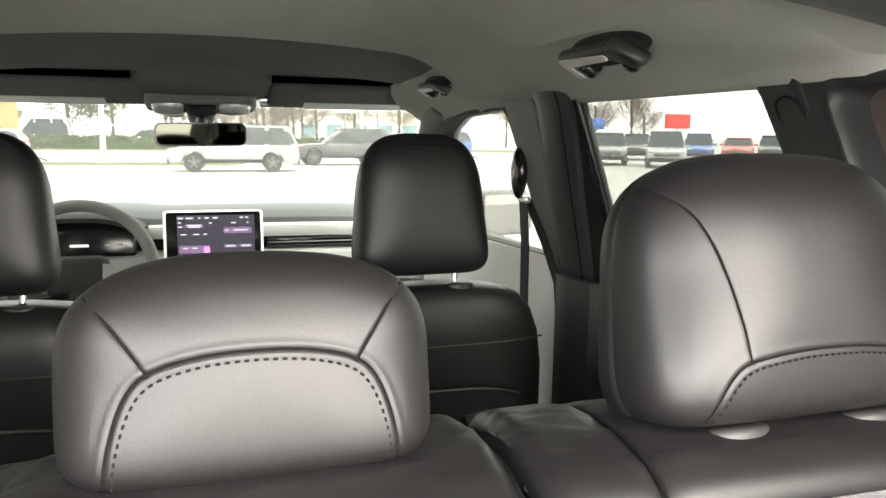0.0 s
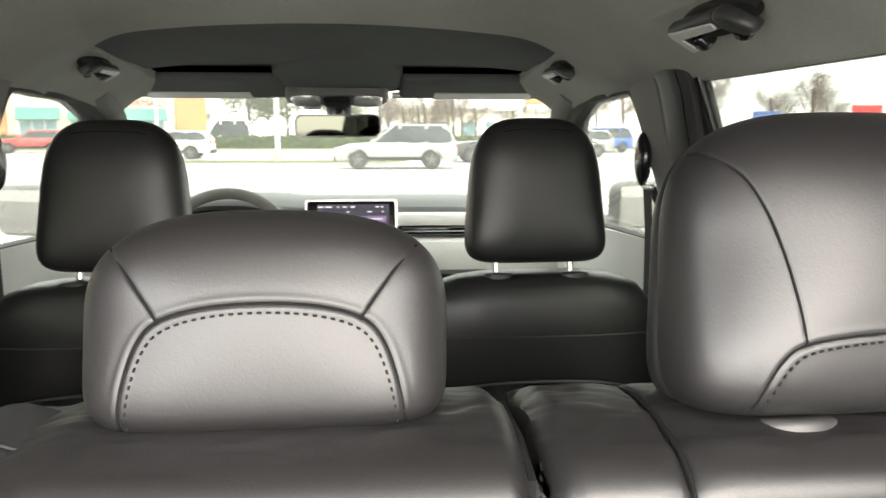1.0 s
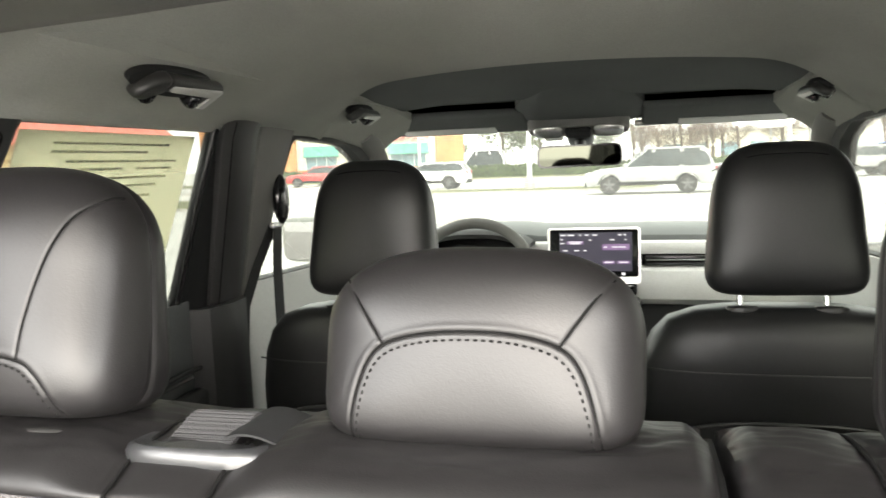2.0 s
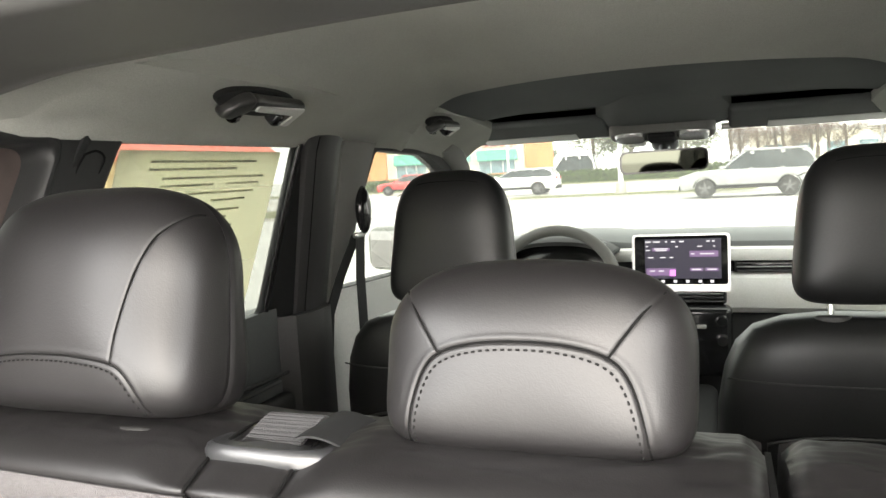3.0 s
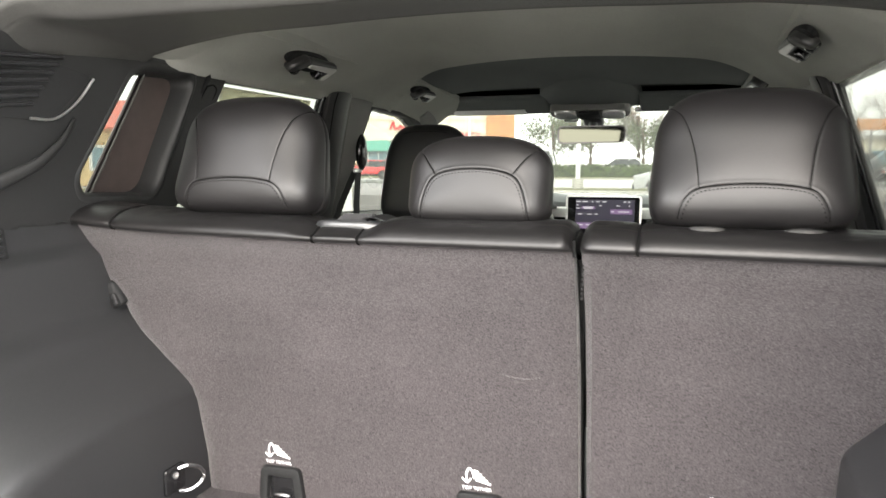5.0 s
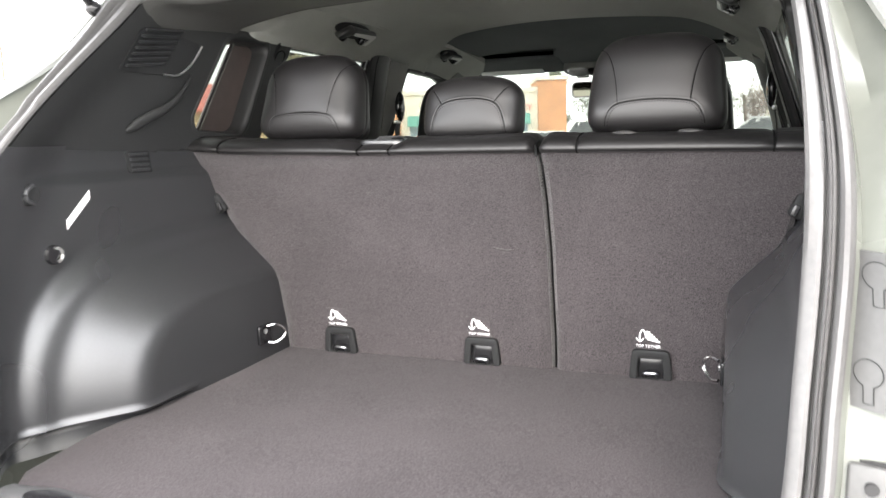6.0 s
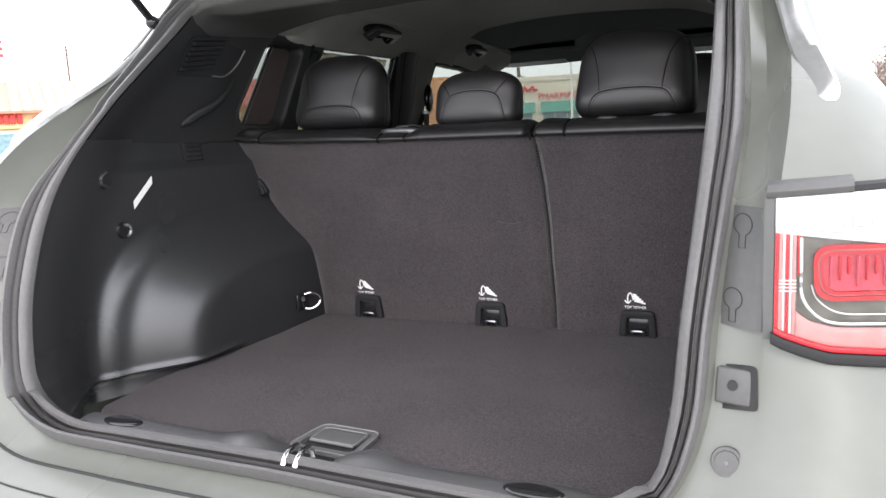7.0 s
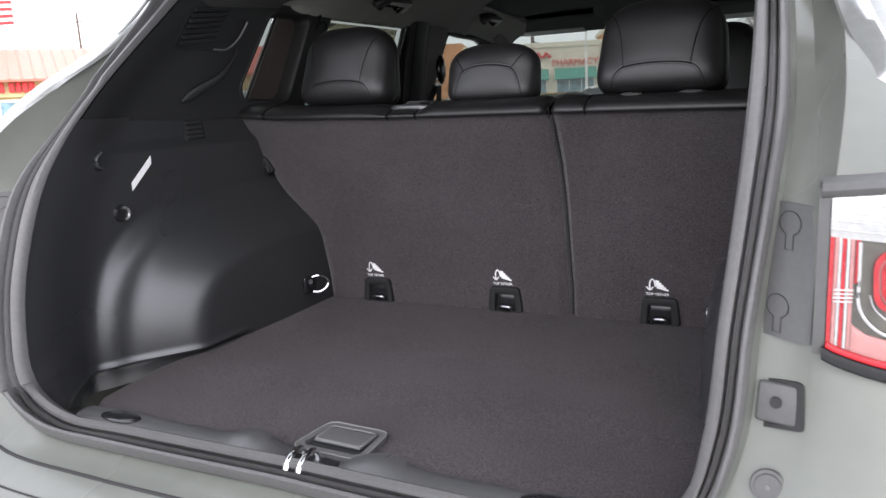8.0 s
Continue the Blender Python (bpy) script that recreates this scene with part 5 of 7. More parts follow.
    plate(bm, [(0.90, 1.16), (2.05, 1.11), (1.66, 1.335), (1.46, 1.455), (1.30, 1.492), (0.92, 1.50)], [FRONT_WIN], door_place(sx), 0.04)
    part("window_frame", bm, PLASTIC_MATT, fd)
    bm = bmesh.new()
    plate(bm, [(0.92, 1.15), (1.95, 1.12), (1.64, 1.32), (1.45, 1.445), (1.30, 1.48), (0.95, 1.485)], [], door_place(sx, 0.022), 0.004)
    part("pane", bm, GLASS, fd)
    # A-pillar trim
    bm = bmesh.new()
    line = [(0.585, 1.38, 1.495), (0.60, 1.52, 1.455), (0.64, 1.72, 1.36), (0.68, 1.92, 1.24), (0.71, 2.1, 1.14)]
    tube(bm, smooth_line([(sx * x, y, z) for x, y, z in line], 20), 0.042, 12, 0.75)
    structure("pillar_front_%s" % nm, bm, GREY_TRIM, "pale grey windscreen pillar trim", "pillar")
    # door mirror outside
    mr = thing("door_mirror", "grey-green car door mirror outside the front window", "mirror", (sx * 0.84, 1.78, 1.10), group="door mirrors")
    bm = bmesh.new()
    rbox(bm, (0.21, 0.10, 0.155), (sx * 0.93, 1.83, 1.165), 0.04, 5, (0, 0, sx * 12))
    part("housing", bm, PAINT, mr)
    bm = bmesh.new()
    rbox(bm, (0.18, 0.006, 0.125), (sx * 0.925, 1.777, 1.165), 0.02, 4, (0, 0, sx * 12))
    part("mirror_glass", bm, DIM_MIRROR, mr)
    bm = bmesh.new()
    rbox(bm, (0.16, 0.06, 0.05), (sx * 0.80, 1.82, 1.11), 0.015, 3)
    part("foot", bm, PLASTIC, mr)

# window sticker inside the left rear pane
stk = thing("window_sticker", "large cream printed price sheet stuck inside the rear side window", "sticker", (-0.62, 0.4, 1.25))
bm = bmesh.new()
ST = lambda u, v, d: (-(side_x(v) + 0.010 - d), u, v)
rows = [[ST(y + 0.05 * (1.46 - z) * -1.6, z, 0) for y in np.linspace(0.240, 0.618, 14)] for z in np.linspace(1.465, 1.20, 10)]
slab(bm, rows, (0.0008, 0, 0))


def backlit(name, color, through, kind="ShaderNodeBsdfTranslucent"):
    """Thin paper that lets daylight through."""
    m = bpy.data.materials.new(name)
    m.use_nodes = True
    pn, pl = m.node_tree.nodes, m.node_tree.links
    tr = pn.new(kind)
    tr.inputs[0].default_value = (*through, 1)
    mx = pn.new("ShaderNodeMixShader")
    mx.inputs[0].default_value = 0.75
    pn["Principled BSDF"].inputs["Base Color"].default_value = (*color, 1)
    pn["Principled BSDF"].inputs["Roughness"].default_value = 0.8
    pl.new(pn["Principled BSDF"].outputs[0], mx.inputs[1])
    pl.new(tr.outputs[0], mx.inputs[2])
    pl.new(mx.outputs[0], pn["Material Output"].inputs["Surface"])
    return m


paper_m = backlit("backlit_cream_paper", (0.72, 0.70, 0.58), (0.92, 0.90, 0.76))
ink_m = backlit("backlit_faded_print", (0.30, 0.29, 0.26), (0.78, 0.77, 0.70), "ShaderNodeBsdfTransparent")
part("sheet", bm, paper_m, stk, smooth=False)
for k, (y0, y1, z) in enumerate(((0.30, 0.55, 1.448), (0.30, 0.50, 1.437), (0.33, 0.58, 1.424), (0.33, 0.45, 1.413), (0.48, 0.57, 1.413), (0.31, 0.56, 1.400), (0.31, 0.42, 1.388), (0.45, 0.54, 1.388), (0.30, 0.53, 1.372), (0.30, 0.50, 1.36), (0.30, 0.52, 1.345))):
    bm = bmesh.new()
    sl = -0.08 * (1.46 - z)
    slab(bm, [[ST(y0 + sl, z + h, 0.0014) for h in (0, 0.0035)], [ST(y1 + sl, z + h, 0.0014) for h in (0, 0.0035)]], (0.0003, 0, 0))
    part("printed_bar", bm, ink_m, stk, smooth=False)

# cabin floor, dark and low
bm = bmesh.new()
rbox(bm, (1.44, 3.1, 0.04), (0, 0.95, 0.40), 0)
structure("cabin_floor", bm, CARPET, "dark carpeted cabin floor between the seats", "floor")
bm = bmesh.new()
rbox(bm, (1.30, 0.48, 0.16), (0, 0.30, 0.66), 0.04, 4)
cush = thing("rear_seat_cushion", "black leather rear seat cushion", "car seat", (0, 0.3, 0.42))
part("seat", bm, LEATHER, cush)
bm = bmesh.new()
rbox(bm, (1.2, 0.42, 0.18), (0, 0.3, 0.50), 0.02, 2)
part("seat_base", bm, PLASTIC_MATT, cush)

# ------------------------------------------------------------------ front seats
def front_seat(x, label):
    t = thing("bucket_chair", label, "car seat", (x, 0.95, 0.42), group="front seats")
    # backrest: rounded shell, swept in height
    bm = bmesh.new()
    rows = []
    for z, hw, yb, yf in ((0.55, 0.235, 0.84, 1.02), (0.70, 0.248, 0.80, 1.01), (0.85, 0.256, 0.79, 1.00), (0.97, 0.252, 0.785, 0.98), (1.04, 0.240, 0.785, 0.96), (1.085, 0.222, 0.79, 0.94), (1.115, 0.195, 0.80, 0.92), (1.132, 0.150, 0.815, 0.90), (1.139, 0.10, 0.83, 0.885)):
        ring = []
        for k in range(40):
            a = 2 * math.pi * k / 40
            c, s = math.cos(a), math.sin(a)
            ring.append((x + hw * abs(c) ** 0.5 * (1 if c > 0 else -1), (yb + yf) / 2 + (yf - yb) / 2 * abs(s) ** 0.7 * (1 if s > 0 else -1), z))
        rows.append(ring)
    loft(bm, rows, closed=True, caps=True)
    part("backrest", bm, SEAT_BACK, t)
    bm = bmesh.new()
    tube(bm, [(x + 0.235 * u, 0.784 + 0.03 * abs(u) ** 4, 1.033) for u in np.linspace(-1, 1, 25)], 0.0016, 6)
    part("back_seam", bm, HANDLE, t)
    # soft map pocket with a stiff upper hem
    bm = bmesh.new()
    rows = [[(x + 0.175 * u, 0.776 - 0.012 * (1 - u * u) * (1 if z < 0.92 else 0.6), z + (0.022 * (1 - abs(u) ** 3) - 0.022 if z > 0.9 else 0)) for u in np.linspace(-1, 1, 17)] for z in (0.60, 0.75, 0.88, 0.955)]
    slab(bm, rows, (0, 0.012, 0))
    part("map_pocket", bm, PLASTIC_MATT, t)
    bm = bmesh.new()
    tube(bm, [(x + 0.175 * u, 0.775 - 0.008 * (1 - u * u), 0.955 + 0.022 * (1 - abs(u) ** 3) - 0.022) for u in np.linspace(-1, 1, 25)], 0.003, 6)
    part("pocket_hem", bm, HANDLE, t)
    bm = bmesh.new()
    rbox(bm, (0.50, 0.50, 0.14), (x, 1.18, 0.60), 0.05, 4)
    part("seat", bm, LEATHER, t)
    bm = bmesh.new()
    rbox(bm, (0.42, 0.40, 0.16), (x, 1.15, 0.49), 0.02, 2)
    part("seat_base", bm, PLASTIC_MATT, t)
    return t


front_seat(-0.37, "black leather driver seat with a seamed back")
front_seat(0.37, "black leather passenger seat with a map pocket")
S_FR = [[(-0.118, 0.085), (-0.06, 0.104), (0, 0.108), (0.06, 0.104), (0.118, 0.085)]]
front_rest = headrest("front_headrest", "tall black leather front headrest on bright posts", 0.268, 0.11, 0.264, 3.6, 2.8, 0.16, 0.05, S_FR, None, None, (-0.07, 0.07), "front headrests", SEAT_BACK, (60, 28, 56), 0.05, sleeve=(-0.012, -0.014))
front_rest.matrix_basis = tilt(-0.372, 0.865, 1.284, -7)
copy_thing(front_rest, tilt(0.370, 0.865, 1.288, -7))

# ------------------------------------------------------------------ dashboard, screen, wheel
dash = thing("dashboard", "pale grey layered dashboard with a black vent slot", "dashboard", (0, 2.0, 0.6))
bm = bmesh.new()
rows = []
for x in np.linspace(-0.70, 0.70, 41):
    dr_ = 0.012 * math.exp(-((x + 0.36) / 0.16) ** 4)
    rows.append([(x, y, z + (dr_ if z > 1.1 else 0) - 0.02 * (abs(x) / 0.7) ** 4) for y, z in ((1.955, 1.128), (1.965, 1.150), (2.0, 1.166), (2.10, 1.174), (2.30, 1.165), (2.52, 1.10))])
slab(bm, rows, (0, 0.004, -0.025))
# the grey trim colour paints in glare from the windscreen
part("dash_top", bm, DOOR_TRIM, dash, "soft dash top, greyed for windscreen glare")
bm = bmesh.new()
rows = [[(x, y, z - 0.02 * (abs(x) / 0.7) ** 4) for y, z in ((1.958, 1.134), (1.94, 1.128), (1.932, 1.11), (1.936, 1.092))] for x in np.linspace(-0.70, 0.70, 31)]
slab(bm, rows, (0, 0.03, 0))
part("upper_band", bm, DASH_LIGHT, dash, "pale grey band")
bm = bmesh.new()
rbox(bm, (0.52, 0.03, 0.036), (0.42, 1.958, 1.072), 0.006, 2)
part("vent_slot", bm, GLOSS_BLACK, dash)
for k in range(3):
    bm = bmesh.new()
    rbox(bm, (0.50, 0.012, 0.003), (0.42, 1.938, 1.060 + 0.012 * k), 0.001, 1)
    part("vent_blade", bm, SATIN if k == 1 else PLASTIC, dash)
bm = bmesh.new()
rows = [[(x, y, z - 0.015 * (abs(x) / 0.7) ** 4) for y, z in ((1.945, 1.052), (1.915, 1.04), (1.90, 1.0), (1.905, 0.95), (1.93, 0.93))] for x in np.linspace(-0.70, 0.70, 31)]
slab(bm, rows, (0, 0.03, 0))
part("middle_band", bm, DASH_LIGHT, dash, "pale grey padded band")
bm = bmesh.new()
rbox(bm, (1.40, 0.16, 0.40), (0, 2.0, 0.73), 0.03, 3)
part("lower_dash", bm, PLASTIC_MATT, dash)
bm = bmesh.new()
rbox(bm, (1.40, 0.5, 0.5), (0, 2.24, 0.86), 0.03, 3)
part("dash_core", bm, PLASTIC_MATT, dash)
# instrument hood and cluster
bm = bmesh.new()
rows = [[(-0.36 + 0.175 * u, y, 1.185 - 0.045 * abs(u) ** 3 + dz) for u in np.linspace(-1, 1, 19)] for y, dz in ((1.76, -0.006), (1.78, 0.004), (1.88, 0.004), (2.0, -0.012))]
slab(bm, rows, (0, 0, -0.012))
part("cluster_hood", bm, DARK_TRIM, dash)
bm = bmesh.new()
rbox(bm, (0.30, 0.02, 0.11), (-0.36, 1.83, 1.115), 0.01, 3, (-12, 0, 0))
part("cluster_screen", bm, GLOSS_BLACK, dash)
for dx in (-0.09, 0.0, 0.09):
    bm = bmesh.new()
    rbox(bm, (0.05, 0.002, 0.008), (-0.36 + dx, 1.816, 1.095), 0.001, 1, (-12, 0, 0))
    part("cluster_readout", bm, glow("cluster_white", (0.8, 0.85, 0.9), 0.12) if dx == 0 else GRIP_EDGE, dash)

# touch screen on the dash
scr = thing("touch_screen", "silver-framed tablet touch screen showing a lit menu", "screen", (0.005, 1.9, 1.0))
SM = Matrix.Translation((0.006, 1.892, 1.101)) @ Euler((radians(-7), 0, 0)).to_matrix().to_4x4() @ Matrix.Scale(1.05, 4)
bm = bmesh.new()
o = rounded([(-0.139, -0.093), (0.139, -0.093), (0.139, 0.078), (-0.139, 0.078)], 0.012)
i = rounded([(-0.132, -0.072), (0.132, -0.072), (0.132, 0.072), (-0.132, 0.072)], 0.008)
plate(bm, o, [i], lambda u, v, w: SM @ Vector((u, -0.006 + w, v)), 0.022)
part("frame", bm, SATIN, scr, "satin silver frame")
bm = bmesh.new()
rbox(bm, (0.268, 0.012, 0.148), (0, 0.004, 0), 0.003, 2, m=SM)
part("glass", bm, GLOSS_BLACK, scr)
bm = bmesh.new()
rbox(bm, (0.216, 0.002, 0.118), (0.006, -0.0035, 0.004), 0.0008, 1, m=SM)
part("display", bm, glow("display_dark_violet", (0.018, 0.016, 0.028), 0.18), scr, "dark violet lit menu")
GW, GP, GM, GO = glow("display_white", (0.9, 0.9, 0.95), 0.085), glow("display_violet", (0.16, 0.10, 0.20), 0.14), glow("display_magenta", (0.6, 0.15, 0.6), 0.25), glow("display_orange", (0.9, 0.45, 0.2), 0.2)


def tile(name, x, z, w, h, mat, y=-0.006):
    bm = bmesh.new()
    rbox(bm, (w, 0.0012, h), (x, y, z), 0.0004, 1, m=SM)
    part(name, bm, mat, scr)


rnd = random.Random(4)
for x, w in ((-0.092, 0.016), (-0.068, 0.02), (-0.04, 0.006), (-0.02, 0.012), (0.004, 0.014), (0.078, 0.010), (0.093, 0.008)):
    tile("status_icon", x, 0.055, w, 0.0045, GW)
for x in (-0.085, -0.05, -0.015, 0.02, 0.055, 0.088):
    tile("dock_icon", x, -0.063, 0.010, 0.008, GW)
for x, z, w, h in ((-0.055, 0.032, 0.05, 0.010), (-0.055, -0.035, 0.085, 0.022), (0.066, 0.018, 0.08, 0.018), (0.045, -0.028, 0.036, 0.010), (0.088, -0.028, 0.036, 0.010)):
    tile("menu_tile", x, z, w, h, GP)
for x, z, w in ((-0.095, 0.042, 0.008), (-0.093, 0.03, 0.012), (-0.055, 0.034, 0.04), (-0.055, 0.029, 0.032), (-0.085, 0.008, 0.016), (-0.05, 0.008, 0.016), (-0.025, 0.008, 0.010), (-0.08, -0.032, 0.014), (-0.055, -0.032, 0.014), (0.035, 0.018, 0.010), (0.075, 0.018, 0.04), (0.045, -0.028, 0.026), (0.088, -0.028, 0.026), (0.055, 0.040, 0.014), (0.095, 0.040, 0.006), (-0.01, 0.04, 0.008)):
    tile("menu_text", x, z, w, 0.0035, GW, -0.0072)
tile("album_art", -0.022, -0.038, 0.016, 0.018, GM, -0.0072)
tile("warm_icon", -0.085, -0.062, 0.030, 0.012, GO, -0.0065)
# climate strip and vents under the screen
bm = bmesh.new()
rbox(bm, (0.27, 0.05, 0.05), (0.005, 1.915, 0.985), 0.012, 3)
part("vent_housing", bm, GLOSS_BLACK, scr)
for k in range(3):
    bm = bmesh.new()
    rbox(bm, (0.25, 0.02, 0.004), (0.005, 1.892, 0.972 + 0.012 * k), 0.001, 1)
    part("vent_blade", bm, SATIN if k == 2 else PLASTIC, scr)
con = thing("centre_console", "black centre console with chrome dials and buttons", "console", (0, 1.85, 0.6))
bm = bmesh.new()
rbox(bm, (0.30, 0.10, 0.22), (0.005, 1.90, 0.85), 0.02, 3)
part("control_panel", bm, GLOSS_BLACK, con)
bm = bmesh.new()
rbox(bm, (0.22, 0.95, 0.30), (0.0, 1.40, 0.57), 0.03, 3)
part("tunnel", bm, PLASTIC_MATT, con)
for dx, dz in ((-0.11, 0.92), (0.12, 0.92), (-0.11, 0.86), (0.12, 0.86)):
    bm = bmesh.new()
    cyl(bm, 0.017, 0.015, (0.005 + dx, 1.85, dz), (0.005 + dx, 1.825, dz), 24)
    part("dial", bm, CHROME, con, "chrome dial")
for k in range(5):
    bm = bmesh.new()
    rbox(bm, (0.028, 0.008, 0.012), (-0.055 + 0.03 * k, 1.848, 0.90), 0.002)
    part("button", bm, GRIP_EDGE, con)

wheel = thing("steering_wheel", "leather steering wheel with a glare-greyed rim and silver spokes", "steering wheel", (-0.34, 1.6, 1.05))
WM = Matrix.Translation((-0.335, 1.60, 1.055)) @ Euler((radians(-24), 0, 0)).to_matrix().to_4x4()
bm = bmesh.new()
ring = [WM @ Vector((0.183 * math.cos(a), 0, 0.183 * math.sin(a))) for a in np.linspace(0, 2 * math.pi, 65)[:-1]]
rings = []
for k, p in enumerate(ring):
    a = 2 * math.pi * k / 64
    er = (WM.to_3x3() @ Vector((math.cos(a), 0, math.sin(a))))
    ey = WM.to_3x3() @ Vector((0, 1, 0))
    rings.append([p + er * 0.017 * math.cos(b) + ey * 0.014 * math.sin(b) for b in np.linspace(0, 2 * math.pi, 13)[:-1]])
loft(bm, rings + [rings[0]], closed=True)
bmesh.ops.remove_doubles(bm, verts=bm.verts[:], dist=0.0002)
# windscreen glare on the rim is put into its pale grey
part("rim", bm, GREY_TRIM, wheel)
bm = bmesh.new()
rbox(bm, (0.15, 0.05, 0.11), (0, 0.02, -0.005), 0.03, 4, m=WM)
part("hub", bm, DARK_TRIM, wheel)
for sx in (-1, 1):
    bm = bmesh.new()
    rows = [[WM @ Vector((sx * x, -0.004, z + dz)) for dz in (-h, h)] for x, z, h in ((0.06, -0.004, 0.026), (0.11, 0.0, 0.016), (0.175, 0.012, 0.02))]
    slab(bm, rows, tuple(WM.to_3x3() @ Vector((0, 0.014, 0))))
    part("spoke", bm, SATIN, wheel, "silver spoke")
bm = bmesh.new()
rows = [[WM @ Vector((x + dx, 0.0, z)) for dx in (-0.02, 0.02)] for x, z in ((0, -0.04), (0, -0.175))]
slab(bm, rows, tuple(WM.to_3x3() @ Vector((0, 0.014, 0))))
part("lower_spoke", bm, DARK_TRIM, wheel)
bm = bmesh.new()
cyl(bm, 0.04, 0.045, (-0.335, 1.62, 1.045), (-0.335, 1.95, 0.93), 20)
part("column", bm, PLASTIC_MATT, wheel)

# ------------------------------------------------------------------ windscreen, visors, console, mirror
ws = thing("window_%d" % window_n, "wide curved windscreen with a black upper band", "window", (0, 2.3, 1.1), kind="structure")
bm = bmesh.new()
rows = [[(x * w, y - 0.07 * x * x, z) for x in np.linspace(-1, 1, 21)] for y, z, w in ((2.56, 1.10, 0.74), (2.2, 1.28, 0.70), (1.85, 1.44, 0.65), (1.55, 1.56, 0.60))]
slab(bm, rows, (0, 0.004, 0.003))
part("pane", bm, GLASS, ws)
bm = bmesh.new()
rows = [[(x, y - 0.03 * (x / 0.6) ** 2, z - 0.03 * (abs(x) / 0.6) ** 4) for x in np.linspace(-0.61, 0.61, 25)] for y, z in ((1.39, 1.562), (1.42, 1.585), (1.52, 1.580), (1.60, 1.545), (1.635, 1.508))]
slab(bm, rows, (0, 0, 0.015))
structure("header_trim", bm, DARK_TRIM, "dark header behind the sun visors", "header")
for sx in (-1, 1):
    vis = thing("sun_visor", "folded grey sun visor with a pale label strip", "visor", (sx * 0.37, 1.55, 1.51), group="sun visors")
    VM = Matrix.Translation((sx * 0.368, 1.548, 1.515)) @ Euler((radians(-15), 0, 0)).to_matrix().to_4x4()
    bm = bmesh.new()
    rbox(bm, (0.435, 0.155, 0.022), (0, 0, 0), 0.010, 4, m=VM)
    part("visor_pad", bm, BLUE_GREY_CLOTH, vis)
    bm = bmesh.new()
    rbox(bm, (0.27, 0.05, 0.003), (sx * 0.012, 0.046, -0.0115), 0.001, 1, m=VM)
    part("visor_label", bm, GRIP_EDGE, vis, "pale label strip")
    bm = bmesh.new()
    tube(bm, [VM @ Vector((-sx * a, 0.066, -0.004)) for a in (0.17, 0.235)], 0.008, 10)
    part("visor_pivot", bm, SATIN, vis)
ov = thing("overhead_console", "grey overhead console with clear reading lamps", "console", (-0.016, 1.5, 1.52))
bm = bmesh.new()
rows = []
for y, z, w, h in ((1.14, 1.606, 0.060, 0.02), (1.22, 1.584, 0.085, 0.02), (1.31, 1.558, 0.105, 0.03), (1.40, 1.534, 0.135, 0.03), (1.45, 1.520, 0.155, 0.03), (1.52, 1.506, 0.162, 0.03), (1.60, 1.497, 0.160, 0.03), (1.64, 1.500, 0.155, 0.03)):
    rows.append([(-0.010 + (w + 0.006) * u, y, z + 0.022 * abs(u) ** 6) for u in np.linspace(-1, 1, 17)])
slab(bm, rows, (0, 0, 0.03))
# the housing's shadowed look is put into this darker cloth
part("housing", bm, BLUE_GREY_CLOTH, ov)
OM = Matrix.Translation((-0.016, 1.556, 1.489)) @ Euler((radians(-14), 0, 0)).to_matrix().to_4x4()
bm = bmesh.new()
rim = rounded([(-0.136, -0.050), (0.136, -0.050), (0.136, 0.050), (-0.136, 0.050)], 0.045, 8)
loft(bm, [[OM @ Vector((u * k, v * k, z)) for u, v in rim] for k, z in ((1.0, 0.014), (1.0, -0.004), (0.975, -0.011), (0.93, -0.013), (0.90, -0.010))], closed=True, caps=True)
part("lamp_surround", bm, GREY_TRIM, ov)
for sg in (-1, 1):
    bm = bmesh.new()
    lens = rounded([(sg * 0.040, -0.040), (sg * 0.121, -0.040), (sg * 0.121, 0.040), (sg * 0.040, 0.040)], 0.030, 7)
    mid = sg * 0.08
    loft(bm, [[OM @ Vector((mid + (u - mid) * k, v * k, z)) for u, v in lens] for k, z in ((1.0, -0.006), (1.0, -0.013), (0.9, -0.019), (0.6, -0.022))], closed=True, caps=True)
    part("reading_lamp", bm, CLEAR_LENS, ov, "clear reading lamp lens")
bm = bmesh.new()
rbox(bm, (0.07, 0.06, 0.014), (-0.016, 1.55, 1.473), 0.006, 3, (-14, 0, 0))
part("switch_panel", bm, PLASTIC_MATT, ov)
mir = thing("rear_view_mirror", "black-framed rear-view mirror on a short stem", "mirror", (-0.02, 1.65, 1.41))
MM = Matrix.Translation((-0.02, 1.655, 1.408)) @ Euler((radians(0.0), 0, radians(8.7))).to_matrix().to_4x4()
bm = bmesh.new()
o = rounded([(-0.120, -0.030), (0.120, -0.026), (0.120, 0.036), (-0.120, 0.034)], 0.022, 8)
plate(bm, o, [], lambda u, v, w: MM @ Vector((u * (1 - 0.1 * w / 0.03), w, v * (1 - 0.25 * w / 0.03))), 0.03)
part("shell", bm, GLOSS_BLACK, mir)
bm = bmesh.new()
i = rounded([(-0.114, -0.025), (0.114, -0.021), (0.114, 0.031), (-0.114, 0.029)], 0.018, 8)
plate(bm, i, [], lambda u, v, w: MM @ Vector((u, -0.0015 + w, v)), 0.003)
part("mirror_glass", bm, MIRROR, mir)
bm = bmesh.new()
tube(bm, smooth_line([(-0.018, 1.68, 1.43), (-0.018, 1.69, 1.465), (-0.017, 1.66, 1.50)], 12), 0.016, 12)
part("stem", bm, PLASTIC, mir)
bm = bmesh.new()
